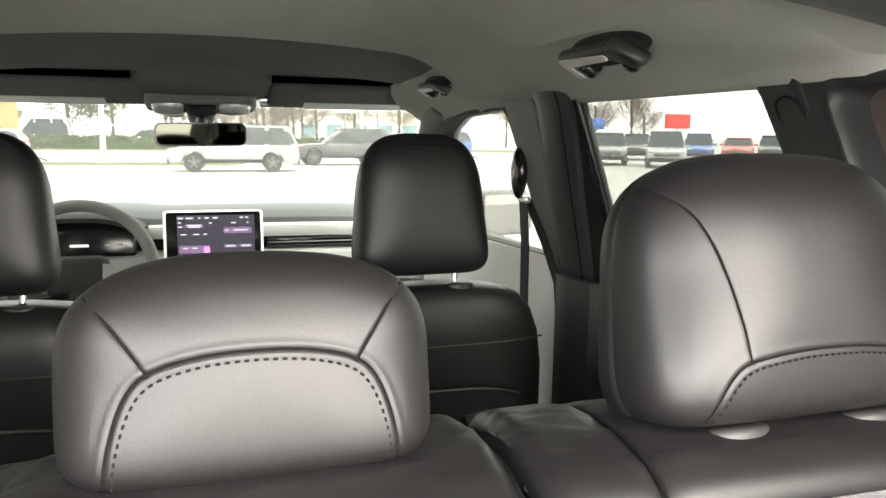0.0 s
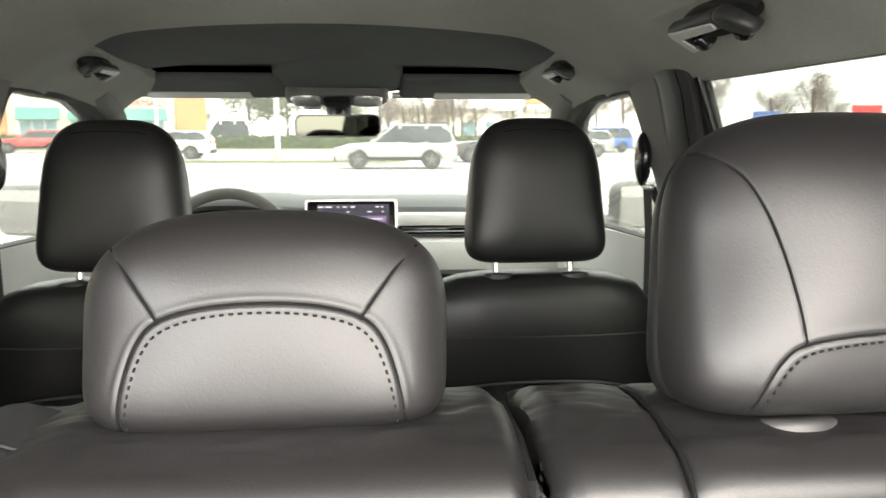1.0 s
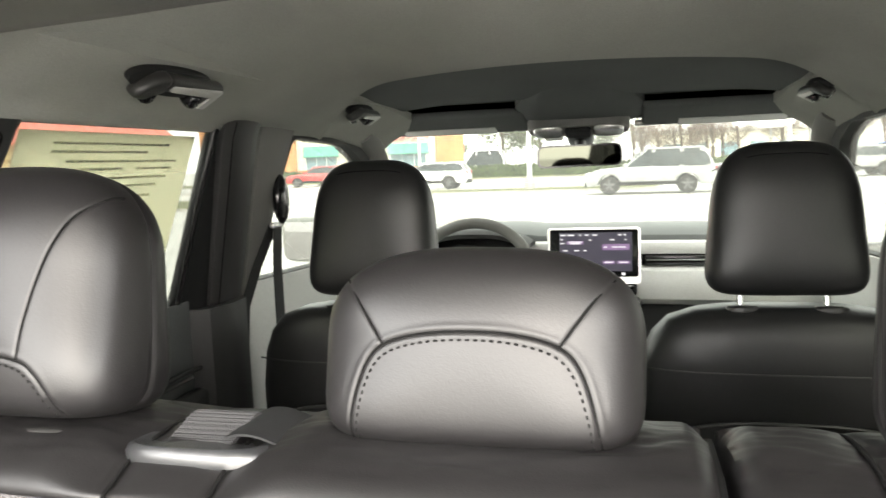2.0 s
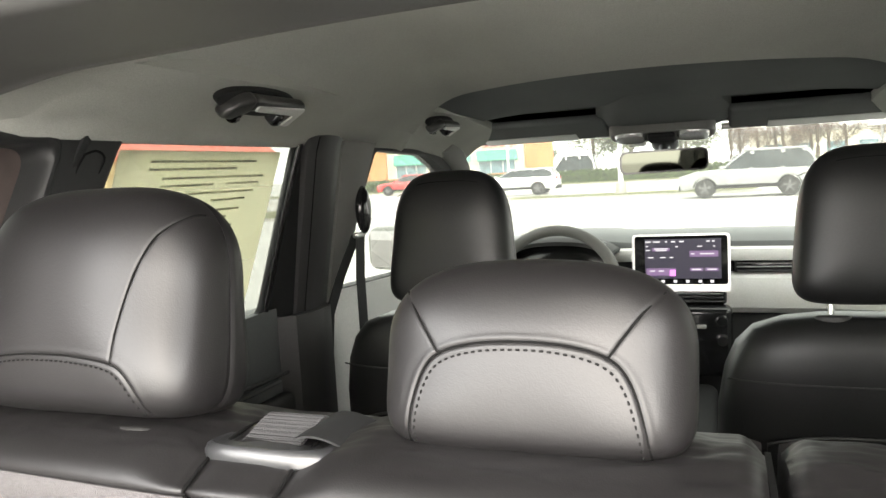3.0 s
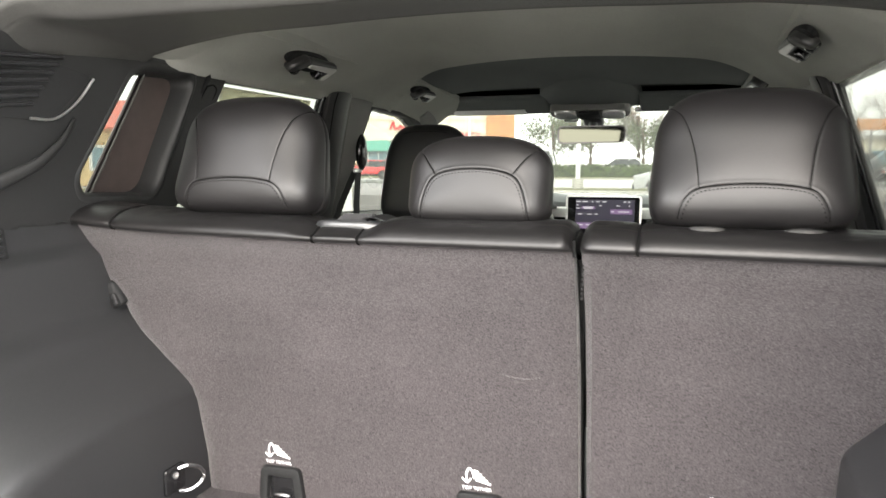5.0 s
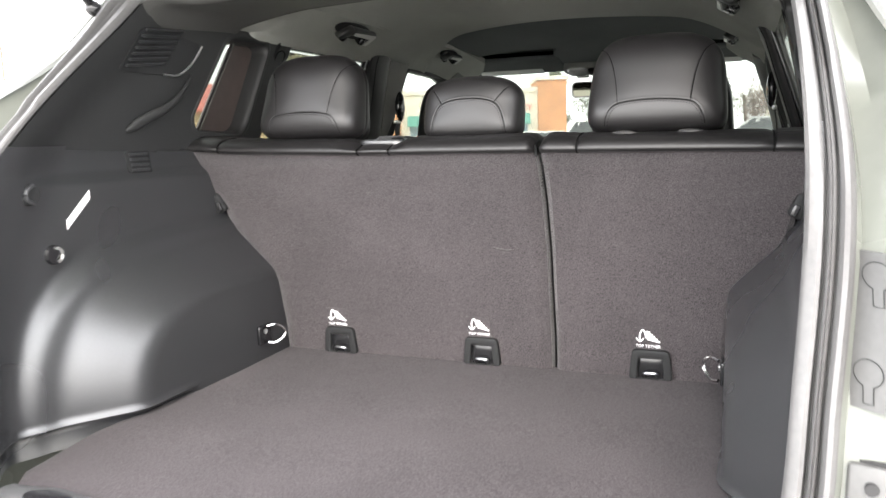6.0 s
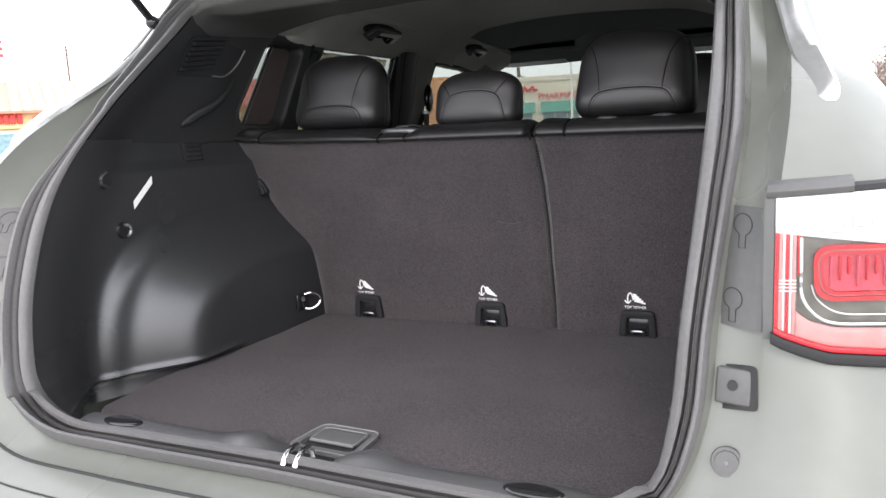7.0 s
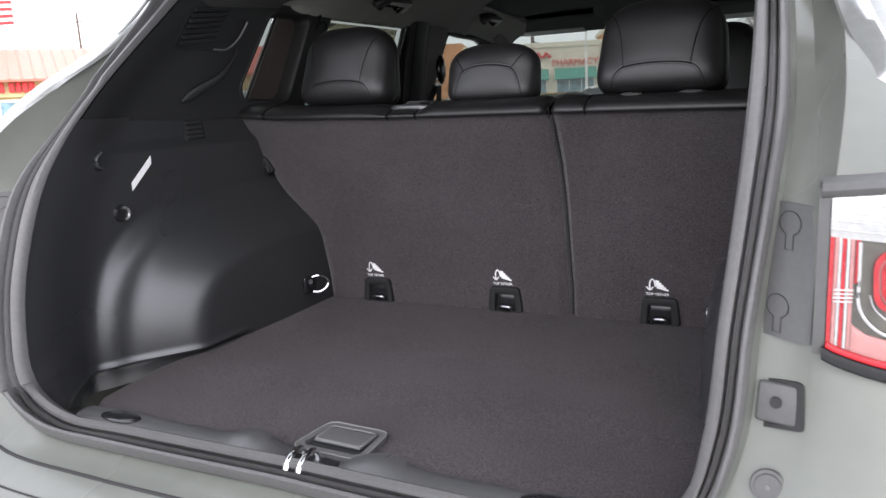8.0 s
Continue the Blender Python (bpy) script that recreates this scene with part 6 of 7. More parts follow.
rbox(bm, (0.075, 0.07, 0.05), (-0.018, 1.70, 1.475), 0.014, 3, (-25, 0, 0))
part("sensor_cover", bm, PLASTIC, mir)
bm = bmesh.new()
rbox(bm, (0.05, 0.02, 0.02), (-0.085, 1.60, 1.465), 0.006, 3)
part("toll_tag", bm, GRIP_EDGE, mir)

# ------------------------------------------------------------------ tail lamps and body details at the rear corners
JAMB_GREY = material("matt_grey_plastic", (0.058, 0.058, 0.057), 0.5, scale=150, vary=0.1, bump=0.2, bump_scale=900)
LENS_GLASS = glass_material("lamp_outer_lens", (0.95, 0.95, 0.95), 0.02)


def lamp_y(x):
    return -0.835 + 0.62 * max(0, x - 0.655) ** 1.6 * 1.3


def tail_lamp(sx):
    t = thing("tail_lamp", "red and clear tail lamp with a rounded inner ring", "lamp", (sx * 0.74, -0.8, 0.97), group="tail lamps")

    def skin(name, pts, lift, thick, mat, label="", nx=16):
        """A piece of the curved lamp between an upper and a lower line."""
        bm = bmesh.new()
        rows = []
        for u in np.linspace(0, 1, nx):
            x = pts[0] + (pts[1] - pts[0]) * u
            lo, hi = pts[2](x), pts[3](x)
            rows.append([(sx * x, lamp_y(x) - lift + 0.002 * (abs(v - 0.5) * 2) ** 4, lo + (hi - lo) * v) for v in np.linspace(0, 1, 9)])
        slab(bm, rows, (0, thick, 0))
        part(name, bm, mat, t, label)

    low = lambda x: float(np.interp(x, (0.655, 0.666, 0.687, 0.709, 0.76, 0.865), (1.002, 0.996, 0.9885, 0.982, 0.979, 0.978)))
    top = lambda x: 1.1385 + 0.06 * (x - 0.659)
    band = lambda x: 1.1024 - 0.12 * (x - 0.66)
    under = lambda x: float(np.interp(x, (0.665, 0.6756, 0.690, 0.713, 0.76, 0.865), (1.040, 1.0247, 1.0125, 1.0060, 1.0055, 1.0055)))
    skin("housing", (0.656, 0.865, lambda x: low(x) - 0.004, top), 0.002, 0.04, PLASTIC)
    skin("dark_interior", (0.676, 0.86, lambda x: under(x) - 0.004, lambda x: band(x) + 0.002), 0.005, 0.006, LAMP_DARK, "olive-grey inner reflector", 24)
    skin("clear_band", (0.6585, 0.862, band, top), 0.010, 0.010, CLEAR_LENS, "clear ribbed upper band")
    for k in range(24):
        xx = 0.662 + 0.0082 * k
        skin("lens_rib", (xx, xx + 0.0022, lambda x: band(x) + 0.003, lambda x: top(x) - 0.003), 0.0115, 0.003, CLEAR_LENS, "", 2)
    for k in range(4):
        skin("lens_line", (0.659, 0.861, lambda x, k=k: band(x) + 0.007 + 0.008 * k, lambda x, k=k: band(x) + 0.0083 + 0.008 * k), 0.0118, 0.003, CLEAR_LENS)
    for xx, wd, mt in ((0.6585, 0.0035, RED_LENS), (0.6625, 0.0028, PINK_LENS), (0.6658, 0.0022, CLEAR_LENS), (0.6685, 0.0030, RED_LENS), (0.6722, 0.0022, CLEAR_LENS), (0.6750, 0.0030, PINK_LENS)):
        skin("side_strip", (xx, xx + wd, lambda x: low(x) + 0.006, band), 0.0105, 0.008, mt, "", 3)
    for zz in (1.0430, 1.0466, 1.0502, 1.0538):
        skin("bright_bar", (0.6625, 0.6785, lambda x, zz=zz: zz, lambda x, zz=zz: zz + 0.0016), 0.0122, 0.003, CLEAR_LENS, "", 4)
    skin("red_corner", (0.679, 0.6825, lambda x: 1.06, lambda x: band(x)), 0.009, 0.006, RED_LENS, "", 3)
    skin("lower_band", (0.6785, 0.862, lambda x: low(x) + 0.003, under), 0.0085, 0.010, PINK_LENS, "broad pinkish-white lower band", 30)
    skin("lower_edge", (0.6585, 0.862, lambda x: low(x) - 0.001, lambda x: low(x) + 0.0055), 0.0125, 0.012, RED_LENS, "", 24)
    # silver outline that bends under the rounded ring
    bm = bmesh.new()
    line = smooth_line([(0.6822, 0, 1.098), (0.6828, 0, 1.065), (0.6836, 0, 1.040), (0.694, 0, 1.022), (0.713, 0, 1.0115), (0.758, 0, 1.0105), (0.858, 0, 1.0105)], 50)
    tube(bm, [(sx * x, lamp_y(x) - 0.009, z) for x, _, z in line], 0.0016, 6)
    part("silver_outline", bm, CLEAR_LENS, t)
    bm = bmesh.new()
    line = smooth_line([(0.692, 0, 1.050), (0.698, 0, 1.035), (0.718, 0, 1.0215), (0.758, 0, 1.020), (0.858, 0, 1.020)], 40)
    tube(bm, [(sx * x, lamp_y(x) - 0.008, z) for x, _, z in line], 0.0009, 6)
    part("inner_rib", bm, CLEAR_LENS, t)
    # rounded inner ring, its groove and its fluted centre
    def ring(name, a, b, c, d, wall, lift, mat, r):
        bm = bmesh.new()
        o = rounded([(a, c), (b, c), (b, d), (a - 0.003, d)], r, 7)
        i = rounded([(a + wall, c + wall), (b - wall, c + wall), (b - wall, d - wall), (a - 0.003 + wall, d - wall)], r - wall * 0.5, 7)
        plate(bm, o, [i], lambda u, v, w: (sx * u, lamp_y(u) - lift + w, v), 0.010)
        part(name, bm, mat, t)
    ring("outer_ring", 0.6955, 0.855, 1.0345, 1.0905, 0.0042, 0.0125, RED_LENS, 0.019)
    ring("ring_groove", 0.6999, 0.851, 1.0389, 1.0861, 0.0016, 0.0100, PINK_LENS, 0.017)
    ring("inner_ring", 0.7017, 0.849, 1.0407, 1.0845, 0.0028, 0.0130, RED_LENS, 0.015)
    bm = bmesh.new()
    plate(bm, rounded([(0.705, 1.044), (0.846, 1.044), (0.846, 1.081), (0.702, 1.081)], 0.012, 6), [], lambda u, v, w: (sx * u, lamp_y(u) - 0.009 + w, v), 0.006)
    part("inner_lens", bm, RED_PALE, t)
    for k in range(17):
        xx = 0.709 + 0.0080 * k
        bm = bmesh.new()
        h = 0.030 - 0.006 * ((k * 7) % 3)
        rbox(bm, (0.0028, 0.003, h), (sx * xx, lamp_y(xx) - 0.0102, 1.079 - h / 2), 0.0010, 1)
        part("lens_flute", bm, RED_LENS if k % 3 else RED_PALE, t)
    skin("lower_bezel", (0.6555, 0.865, lambda x: low(x) - 0.0125, lambda x: low(x) - 0.001), 0.016, 0.03, PLASTIC_MATT, "", 24)
    skin("front_bezel", (0.648, 0.6575, lambda x: low(x) - 0.010, lambda x: 1.146), 0.010, 0.075, JAMB_GREY, "grey side wall of the lamp", 4)
    bm = bmesh.new()
    rows = [[(sx * x, lamp_y(x) + dy, z) for dy, z in ((-0.0125, top(x) + 0.0015), (-0.0145, top(x) + 0.006), (-0.008, top(x) + 0.0125), (0.03, top(x) + 0.014))] for x in np.linspace(0.650, 0.727, 16)]
    slab(bm, rows, (0, 0.006, -0.004))
    part("upper_bezel", bm, JAMB_GREY, t)
    bm = bmesh.new()
    rows = [[(sx * x, lamp_y(x) + dy, top(x) + dz) for dy, dz in ((-0.010, 0.001), (-0.008, 0.006), (0.02, 0.007))] for x in np.linspace(0.727, 0.865, 14)]
    slab(bm, rows, (0, 0.004, -0.003))
    part("shadow_gap", bm, PLASTIC_MATT, t)
    bm = bmesh.new()
    rows = []
    for x in np.linspace(0.658, 0.862, 24):
        rows.append([(sx * x, lamp_y(x) - 0.0155 + 0.004 * abs(v * 2 - 1) ** 6, low(x) + (top(x) - low(x)) * v) for v in np.linspace(0, 1, 11)])
    slab(bm, rows, (0, 0.0012, 0))
    part("outer_lens", bm, LENS_GLASS, t, "clear glossy outer lens").visible_shadow = False
    return t


def jamb_panel(sx):
    """Grey cover with two keyhole-shaped blanks, a bump stop and a grommet on the pillar beside the lamp."""
    def jp(x, z, lift=0.0):
        """The pillar's face between seal and lamp."""
        y = float(np.interp(z, (0.80, 0.868, 0.915, 0.94, 0.965, 1.0, 1.04, 1.08, 1.12), (-0.888, -0.842, -0.827, -0.822, -0.816, -0.807, -0.794, -0.776, -0.749)))
        return Vector((sx * x, y - float(np.interp(z, (0.94, 1.04, 1.12), (0.5, 0.85, 1.25))) * (x - 0.62) - lift, z))
    t = thing("jamb_cover", "matt grey plastic jamb cover with two keyhole blanks", "cover", tuple(jp(0.63, 0.99)), group="jamb covers")
    bm = bmesh.new()
    rows = [[tuple(jp(x, z, 0.005 - 0.004 * (abs(2 * u - 1)) ** 6)) for u, x in ((u, 0.5925 + 0.012 * (z - 0.995) / 0.125 + (0.054 - 0.010 * (z - 0.995) / 0.125) * u) for u in np.linspace(0, 1, 12))] for z in np.linspace(0.995, 1.120, 14)]
    slab(bm, rows, (0, 0.012, 0))
    part("cover_panel", bm, JAMB_GREY, t)
    for xc, zc in ((0.6235, 1.1015), (0.616, 1.024)):
        bm = bmesh.new()
        pts = [tuple(jp(xc + 0.010 * math.cos(a), zc + 0.011 * math.sin(a), 0.006)) for a in np.linspace(-1.2, 4.35, 26)]
        pts += [tuple(jp(xc - 0.0035, zc - 0.024, 0.006)), tuple(jp(xc + 0.0035, zc - 0.024, 0.006)), pts[0]]
        tube(bm, pts, 0.0004, 6)
        part("keyhole_blank", bm, PLASTIC_MATT, t)
    b = thing("bump_stop", "square grey rubber bump stop on the painted pillar", "bump stop", tuple(jp(0.62, 0.92)), group="bump stops")
    bm = bmesh.new()
    o = rounded([(0.597, 0.904), (0.645, 0.912), (0.643, 0.957), (0.598, 0.952)], 0.005)
    plate(bm, o, [], lambda u, v, w: tuple(jp(u, v, 0.002 - w)), 0.010)
    part("stop_base", bm, GAP, b)
    bm = bmesh.new()
    rbox(bm, (0.039, 0.020, 0.040), tuple(jp(0.6218, 0.931, -0.004)), 0.0035, 3, (-12, 0, -sx * 14))
    part("stop_pad", bm, JAMB_GREY, b)
    bm = bmesh.new()
    c = jp(0.6190, 0.9345, 0.0100)
    cyl(bm, 0.0055, 0.0055, c, c + Vector((0, 0.008, 0)), 16)
    part("stop_hole", bm, GLOSS_BLACK, b)
    g = thing("grommet", "round grey rubber grommet in the painted pillar", "grommet", tuple(jp(0.617, 0.845)), group="grommets")
    bm = bmesh.new()
    c = jp(0.6155, 0.855, -0.004)
    cyl(bm, 0.0165, 0.0155, c + Vector((0, -0.004, 0)), c + Vector((0, -0.0075, 0.001)), 32)
    part("grommet_rim", bm, JAMB_GREY, g)
    bm = bmesh.new()
    cyl(bm, 0.0130, 0.0120, c + Vector((0, -0.005, 0)), c + Vector((0, -0.0095, 0.001)), 28)
    part("grommet_core", bm, JAMB_GREY, g)
    bm = bmesh.new()
    cyl(bm, 0.0030, 0.0026, c + Vector((0, -0.008, 0)), c + Vector((0, -0.0108, 0.001)), 16)
    part("grommet_pip", bm, PLASTIC, g)


for sx in (-1, 1):
    tail_lamp(sx)
    jamb_panel(sx)
# ------------------------------------------------------------------ outside: ground, road, lawn
ASPHALT = material("pale_worn_concrete", (0.42, 0.412, 0.39), 0.75, scale=9, vary=0.22, bump=0.3, bump_scale=40, big=0.25)
GRASS = material("dry_winter_grass", (0.11, 0.115, 0.045), 0.95, scale=7, vary=0.4, bump=0.5, bump_scale=30, big=0.4)
KERB = material("pale_concrete", (0.42, 0.41, 0.38), 0.85, scale=12, vary=0.15)
BARK = material("grey_brown_bark", (0.12, 0.09, 0.07), 0.9, scale=20, vary=0.3)
TWIG = material("bare_brown_twigs", (0.17, 0.12, 0.09), 0.9, scale=3, vary=0.4)
LEAF = material("dull_green_leaves", (0.075, 0.10, 0.04), 0.8, scale=2, vary=0.45)
TYRE = material("black_tyre", (0.03, 0.03, 0.03), 0.8, scale=30)
CAR_GLASS = material("dark_car_glass", (0.05, 0.06, 0.065), 0.12, scale=3, vary=0.2, spec=0.12)
BRICK = material("orange_brick", (0.55, 0.26, 0.11), 0.85, scale=6, vary=0.2, big=0.6)
CREAM = material("cream_render", (0.72, 0.68, 0.56), 0.85, scale=4, vary=0.08)
TAN = material("yellow_tan_wall", (0.62, 0.47, 0.25), 0.85, scale=4, vary=0.1)
RED_ROOF = material("red_metal_roof", (0.62, 0.15, 0.10), 0.45, scale=3, vary=0.12)
RED_SIGN = material("red_sign_letters", (0.65, 0.03, 0.03), 0.5, scale=5, vary=0.1)
GREEN_AWN = material("green_awning", (0.10, 0.33, 0.26), 0.8, scale=5, vary=0.15)
SHOP_GLASS = material("blue_grey_shop_glass", (0.16, 0.26, 0.30), 0.12, scale=1.5, vary=0.3)
WHITE_PAINT = material("white_paint", (0.78, 0.78, 0.76), 0.5, scale=5, vary=0.06)

bm = bmesh.new()
rows = [[(x, y, 0) for x in (-2500, -400, -80, -30, -10, 10, 30, 80, 400, 2500)] for y in (-2500, -400, -60, -10, 10, 30, 60, 150, 400, 2500)]
slab(bm, rows, (0, 0, -0.5))
structure("ground", bm, ASPHALT, "pale worn concrete car park reaching the distance", "ground")


def verge(name, pts, label):
    """A raised grass strip with a kerb."""
    t = thing(name, label, "lawn", (pts[0][0], pts[0][1], 0), kind="structure")
    bm = bmesh.new()
    plate(bm, rounded(pts, 1.2), [], lambda u, v, w: (u, v, 0.13 - w), 0.13)
    part("turf", bm, GRASS, t)
    bm = bmesh.new()
    c = Vector((sum(p[0] for p in pts) / len(pts), sum(p[1] for p in pts) / len(pts)))
    big = [tuple(c + (Vector(p) - c) * (1 + 0.18 / max(0.5, (Vector(p) - c).length))) for p in pts]
    plate(bm, rounded(big, 1.2), [], lambda u, v, w: (u, v, 0.11 - w), 0.12)
    part("kerb", bm, KERB, t)


verge("lawn", [(-60, 56), (40, 56), (40, 64), (-60, 64)], "long grass verge with a kerb along the road")
verge("lawn", [(-46, 14), (-14, 24), (-18, 30), (-50, 20)], "grass verge with a kerb beside the parking")
verge("lawn", [(-9, 31.5), (1.5, 31.5), (1.5, 34.0), (-9, 34.0)], "narrow dry grass island with a kerb")
HEDGE = material("clipped_green_hedge", (0.06, 0.09, 0.03), 0.9, scale=5, vary=0.5)
hd = thing("hedge", "long low clipped green hedge along the road", "hedge", (-8, 60.5, 0))
bm = bmesh.new()
rh = random.Random(2)
vs_, fs_ = [], []
for k in range(5200):
    x, y, z = rh.uniform(-36, 20), rh.uniform(59.9, 61.1), 0.12 + rh.random() ** 0.6 * 0.95
    s = rh.uniform(0.08, 0.2)
    a, b = rh.uniform(0, 6.3), rh.uniform(-0.8, 0.8)
    e1 = Vector((math.cos(a), math.sin(a), 0)) * s
    e2 = Vector((-math.sin(a) * math.sin(b), math.cos(a) * math.sin(b), math.cos(b))) * s
    c = Vector((x, y, z))
    i0 = len(vs_)
    vs_ += [tuple(c - e1), tuple(c - e2 * 0.6), tuple(c + e1), tuple(c + e2)]
    fs_.append((i0, i0 + 1, i0 + 2, i0 + 3))
me = bpy.data.meshes.new("hedge_leaves")
me.from_pydata(vs_, [], fs_)
me.materials.append(HEDGE)
ob = new("hedge_leaves", me)
ob.parent = hd
ob.matrix_parent_inverse = hd.matrix_basis.inverted()
bm = bmesh.new()
rbox(bm, (56, 0.8, 0.9), (-8, 60.5, 0.52), 0.15, 3)
part("hedge_core", bm, HEDGE, hd)


# ------------------------------------------------------------------ parked cars
def car(name, label, paint, at, heading, length=4.6, height=1.68, width=1.86):
    """A parked car: lower body with wheel arches, glazed upper body, roof, lamps, wheels. It points along local +x."""
    t = thing(name, label, "car", (0, 0, 0), group="parked cars")
    L, W, H = length, width, height
    f, r = L * 0.31, -L * 0.29
    out = [(-L / 2, 0.42), (-L / 2 - 0.02, 0.75), (-L / 2 + 0.06, 1.02), (L * 0.18, 1.0), (L * 0.40, 0.93), (L / 2 - 0.03, 0.78), (L / 2, 0.5), (L / 2 - 0.06, 0.3)]
    for c in (f, r):
        out += [(c + 0.40 * math.cos(a), 0.34 + 0.40 * max(0, math.sin(a))) for a in np.linspace(0, math.pi, 10)]
    out += [(-L / 2 + 0.1, 0.32)]
    bm = bmesh.new()
    plate(bm, out, [], lambda u, v, w: (u, w - W / 2, v), W)
    for v in bm.verts:
        s = 1 - 0.10 * max(0, abs(v.co.x) / (L / 2) - 0.7) / 0.3 - 0.04 * max(0, v.co.z - 0.7)
        v.co.y *= s
    bmesh.ops.recalc_face_normals(bm, faces=bm.faces[:])
    bmesh.ops.bevel(bm, geom=[e for e in bm.edges if len(e.link_faces) == 2 and e.calc_face_angle(0) > 1.2], offset=0.05, segments=2, profile=0.5, affect="EDGES")
    part("body", bm, paint, t)
    lo = [(-L / 2 + 0.10, 1.0), (L * 0.20, 0.99)]
    hi = [(-L / 2 + 0.42, H - 0.10), (L * 0.02, H - 0.08)]
    bm = bmesh.new()
    rows = []
    for (x0, x1, hw, z) in ((lo[0][0], lo[1][0], W * 0.465, 0.98), (lo[0][0] + 0.16, L * 0.11, W * 0.435, (H + 0.95) / 2), (hi[0][0], hi[1][0], W * 0.385, H - 0.07)):
        rows.append([(x0, -hw, z), (x0 + 0.05, -hw - 0.01, z), (x1 - 0.1, -hw - 0.01, z), (x1, -hw + 0.12, z), (x1 + 0.04, 0, z), (x1, hw - 0.12, z), (x1 - 0.1, hw + 0.01, z), (x0 + 0.05, hw + 0.01, z), (x0, hw, z), (x0 - 0.03, 0, z)])
    loft(bm, rows, closed=True, caps=True)
    part("glass_house", bm, CAR_GLASS, t, "dark glazed upper body")
    bm = bmesh.new()
    rbox(bm, (hi[1][0] - hi[0][0] + 0.10, W * 0.79, 0.09), ((hi[0][0] + hi[1][0]) / 2, 0, H - 0.045), 0.04, 3)
    part("roof", bm, paint, t)
    for s in (-1, 1):
        for x0, x1, wd in ((lo[1][0] - 0.08, hi[1][0] - 0.02, 0.05), (L * -0.02, L * -0.035, 0.06), (-L * 0.245, -L * 0.25, 0.07), (lo[0][0] + 0.05, hi[0][0] + 0.02, 0.13)):
            bm = bmesh.new()
            rows = [[(x0 - wd, s * W * 0.472, 0.98), (x0 + wd, s * W * 0.472, 0.98)], [(x1 - wd, s * W * 0.397, H - 0.08), (x1 + wd, s * W * 0.397, H - 0.08)]]
            slab(bm, rows, (0, -s * 0.03, 0))
            part("roof_pillar", bm, paint, t)
        bm = bmesh.new()
        rbox(bm, (0.12, 0.18, 0.13), (L * 0.19, s * (W / 2 + 0.06), 1.05), 0.04, 2)
        part("door_mirror", bm, paint, t)
        bm = bmesh.new()
        rbox(bm, (0.10, 0.42, 0.13), (L / 2 - 0.05, s * W * 0.33, 0.76), 0.03, 2)
        part("headlamp", bm, CLEAR_LENS, t)
        bm = bmesh.new()
        rbox(bm, (0.10, 0.34, 0.15), (-L / 2 + 0.01, s * W * 0.35, 0.88), 0.03, 2)
        part("rear_lamp", bm, RED_LENS, t)
        bm = bmesh.new()
        rbox(bm, (L * 0.48, 0.05, 0.14), (0.02, s * (W / 2 - 0.01), 0.40), 0.02, 1)
        part("sill_guard", bm, PLASTIC_MATT, t)
        for c in (f, r):
            bm = bmesh.new()
            cyl(bm, 0.345, 0.345, (c, s * (W / 2 - 0.24), 0.345), (c, s * (W / 2 - 0.01), 0.345), 28)
            wh = part("wheel", bm, TYRE, t)
            bm = bmesh.new()
            cyl(bm, 0.235, 0.21, (c, s * (W / 2 - 0.03), 0.345), (c, s * (W / 2 + 0.004), 0.345), 20)
            part("rim", bm, TYRE, wh)
            bm = bmesh.new()
            for k in range(5):
                a = 2 * math.pi * k / 5
                rbox(bm, (0.075, 0.02, 0.22), (c + 0.11 * math.sin(a), s * (W / 2 + 0.008), 0.345 + 0.11 * math.cos(a)), 0.006, 1, (0, math.degrees(a), 0))
            part("spokes", bm, RIM_GREY, wh)
    bm = bmesh.new()
    rbox(bm, (0.08, W * 0.62, 0.16), (L / 2 - 0.03, 0, 0.62), 0.03, 2)
    part("grille", bm, PLASTIC, t)
    for x in (L / 2 - 0.02, -L / 2 + 0.02):
        bm = bmesh.new()
        rbox(bm, (0.12, W * 0.86, 0.2), (x, 0, 0.40), 0.04, 2)
        part("bumper", bm, PLASTIC_MATT, t)
    t.matrix_basis = pose(at[0], at[1], 0, 0, 0, heading)
    return t


RIM_GREY = material("dull_alloy", (0.16, 0.16, 0.165), 0.45, metal=0.6, scale=20)


def paint_of(name, c):
    return material(name, c, 0.28, scale=4, vary=0.06, coat=0.5)


SILVER, CHARCOAL, BLUE, RED, WHITE, GREY = (paint_of(*p) for p in (("silver_car_paint", (0.33, 0.34, 0.34)), ("charcoal_car_paint", (0.05, 0.052, 0.055)), ("blue_car_paint", (0.03, 0.12, 0.45)), ("red_car_paint", (0.55, 0.03, 0.03)), ("white_car_paint", (0.75, 0.75, 0.74)), ("grey_car_paint", (0.22, 0.23, 0.23))))
car("suv", "silver sport utility car parked side-on", SILVER, (1.0, 28.6), 178)
car("suv", "charcoal sport utility car parked side-on behind a silver one", CHARCOAL, (6.0, 34.4), 182)
car("suv", "grey sport utility car parked facing the lane", GREY, (20.3, 34.8), 240)
car("suv", "charcoal sport utility car in the far row", CHARCOAL, (26.8, 42.6), 236)
car("suv", "pale silver pickup-high car facing the lane", SILVER, (21.6, 31.6), 238, 4.7, 1.78)
car("suv", "blue sport utility car in the far row", BLUE, (30.4, 41.0), 234, 4.6, 1.75)
car("hatchback", "bright red car in the far row", RED, (31.8, 38.9), 230, 4.4, 1.5)
car("suv", "charcoal car at the end of the far row", CHARCOAL, (36.3, 41.0), 228)
car("suv", "grey car at the far end of the row", GREY, (38.5, 39.5), 227)
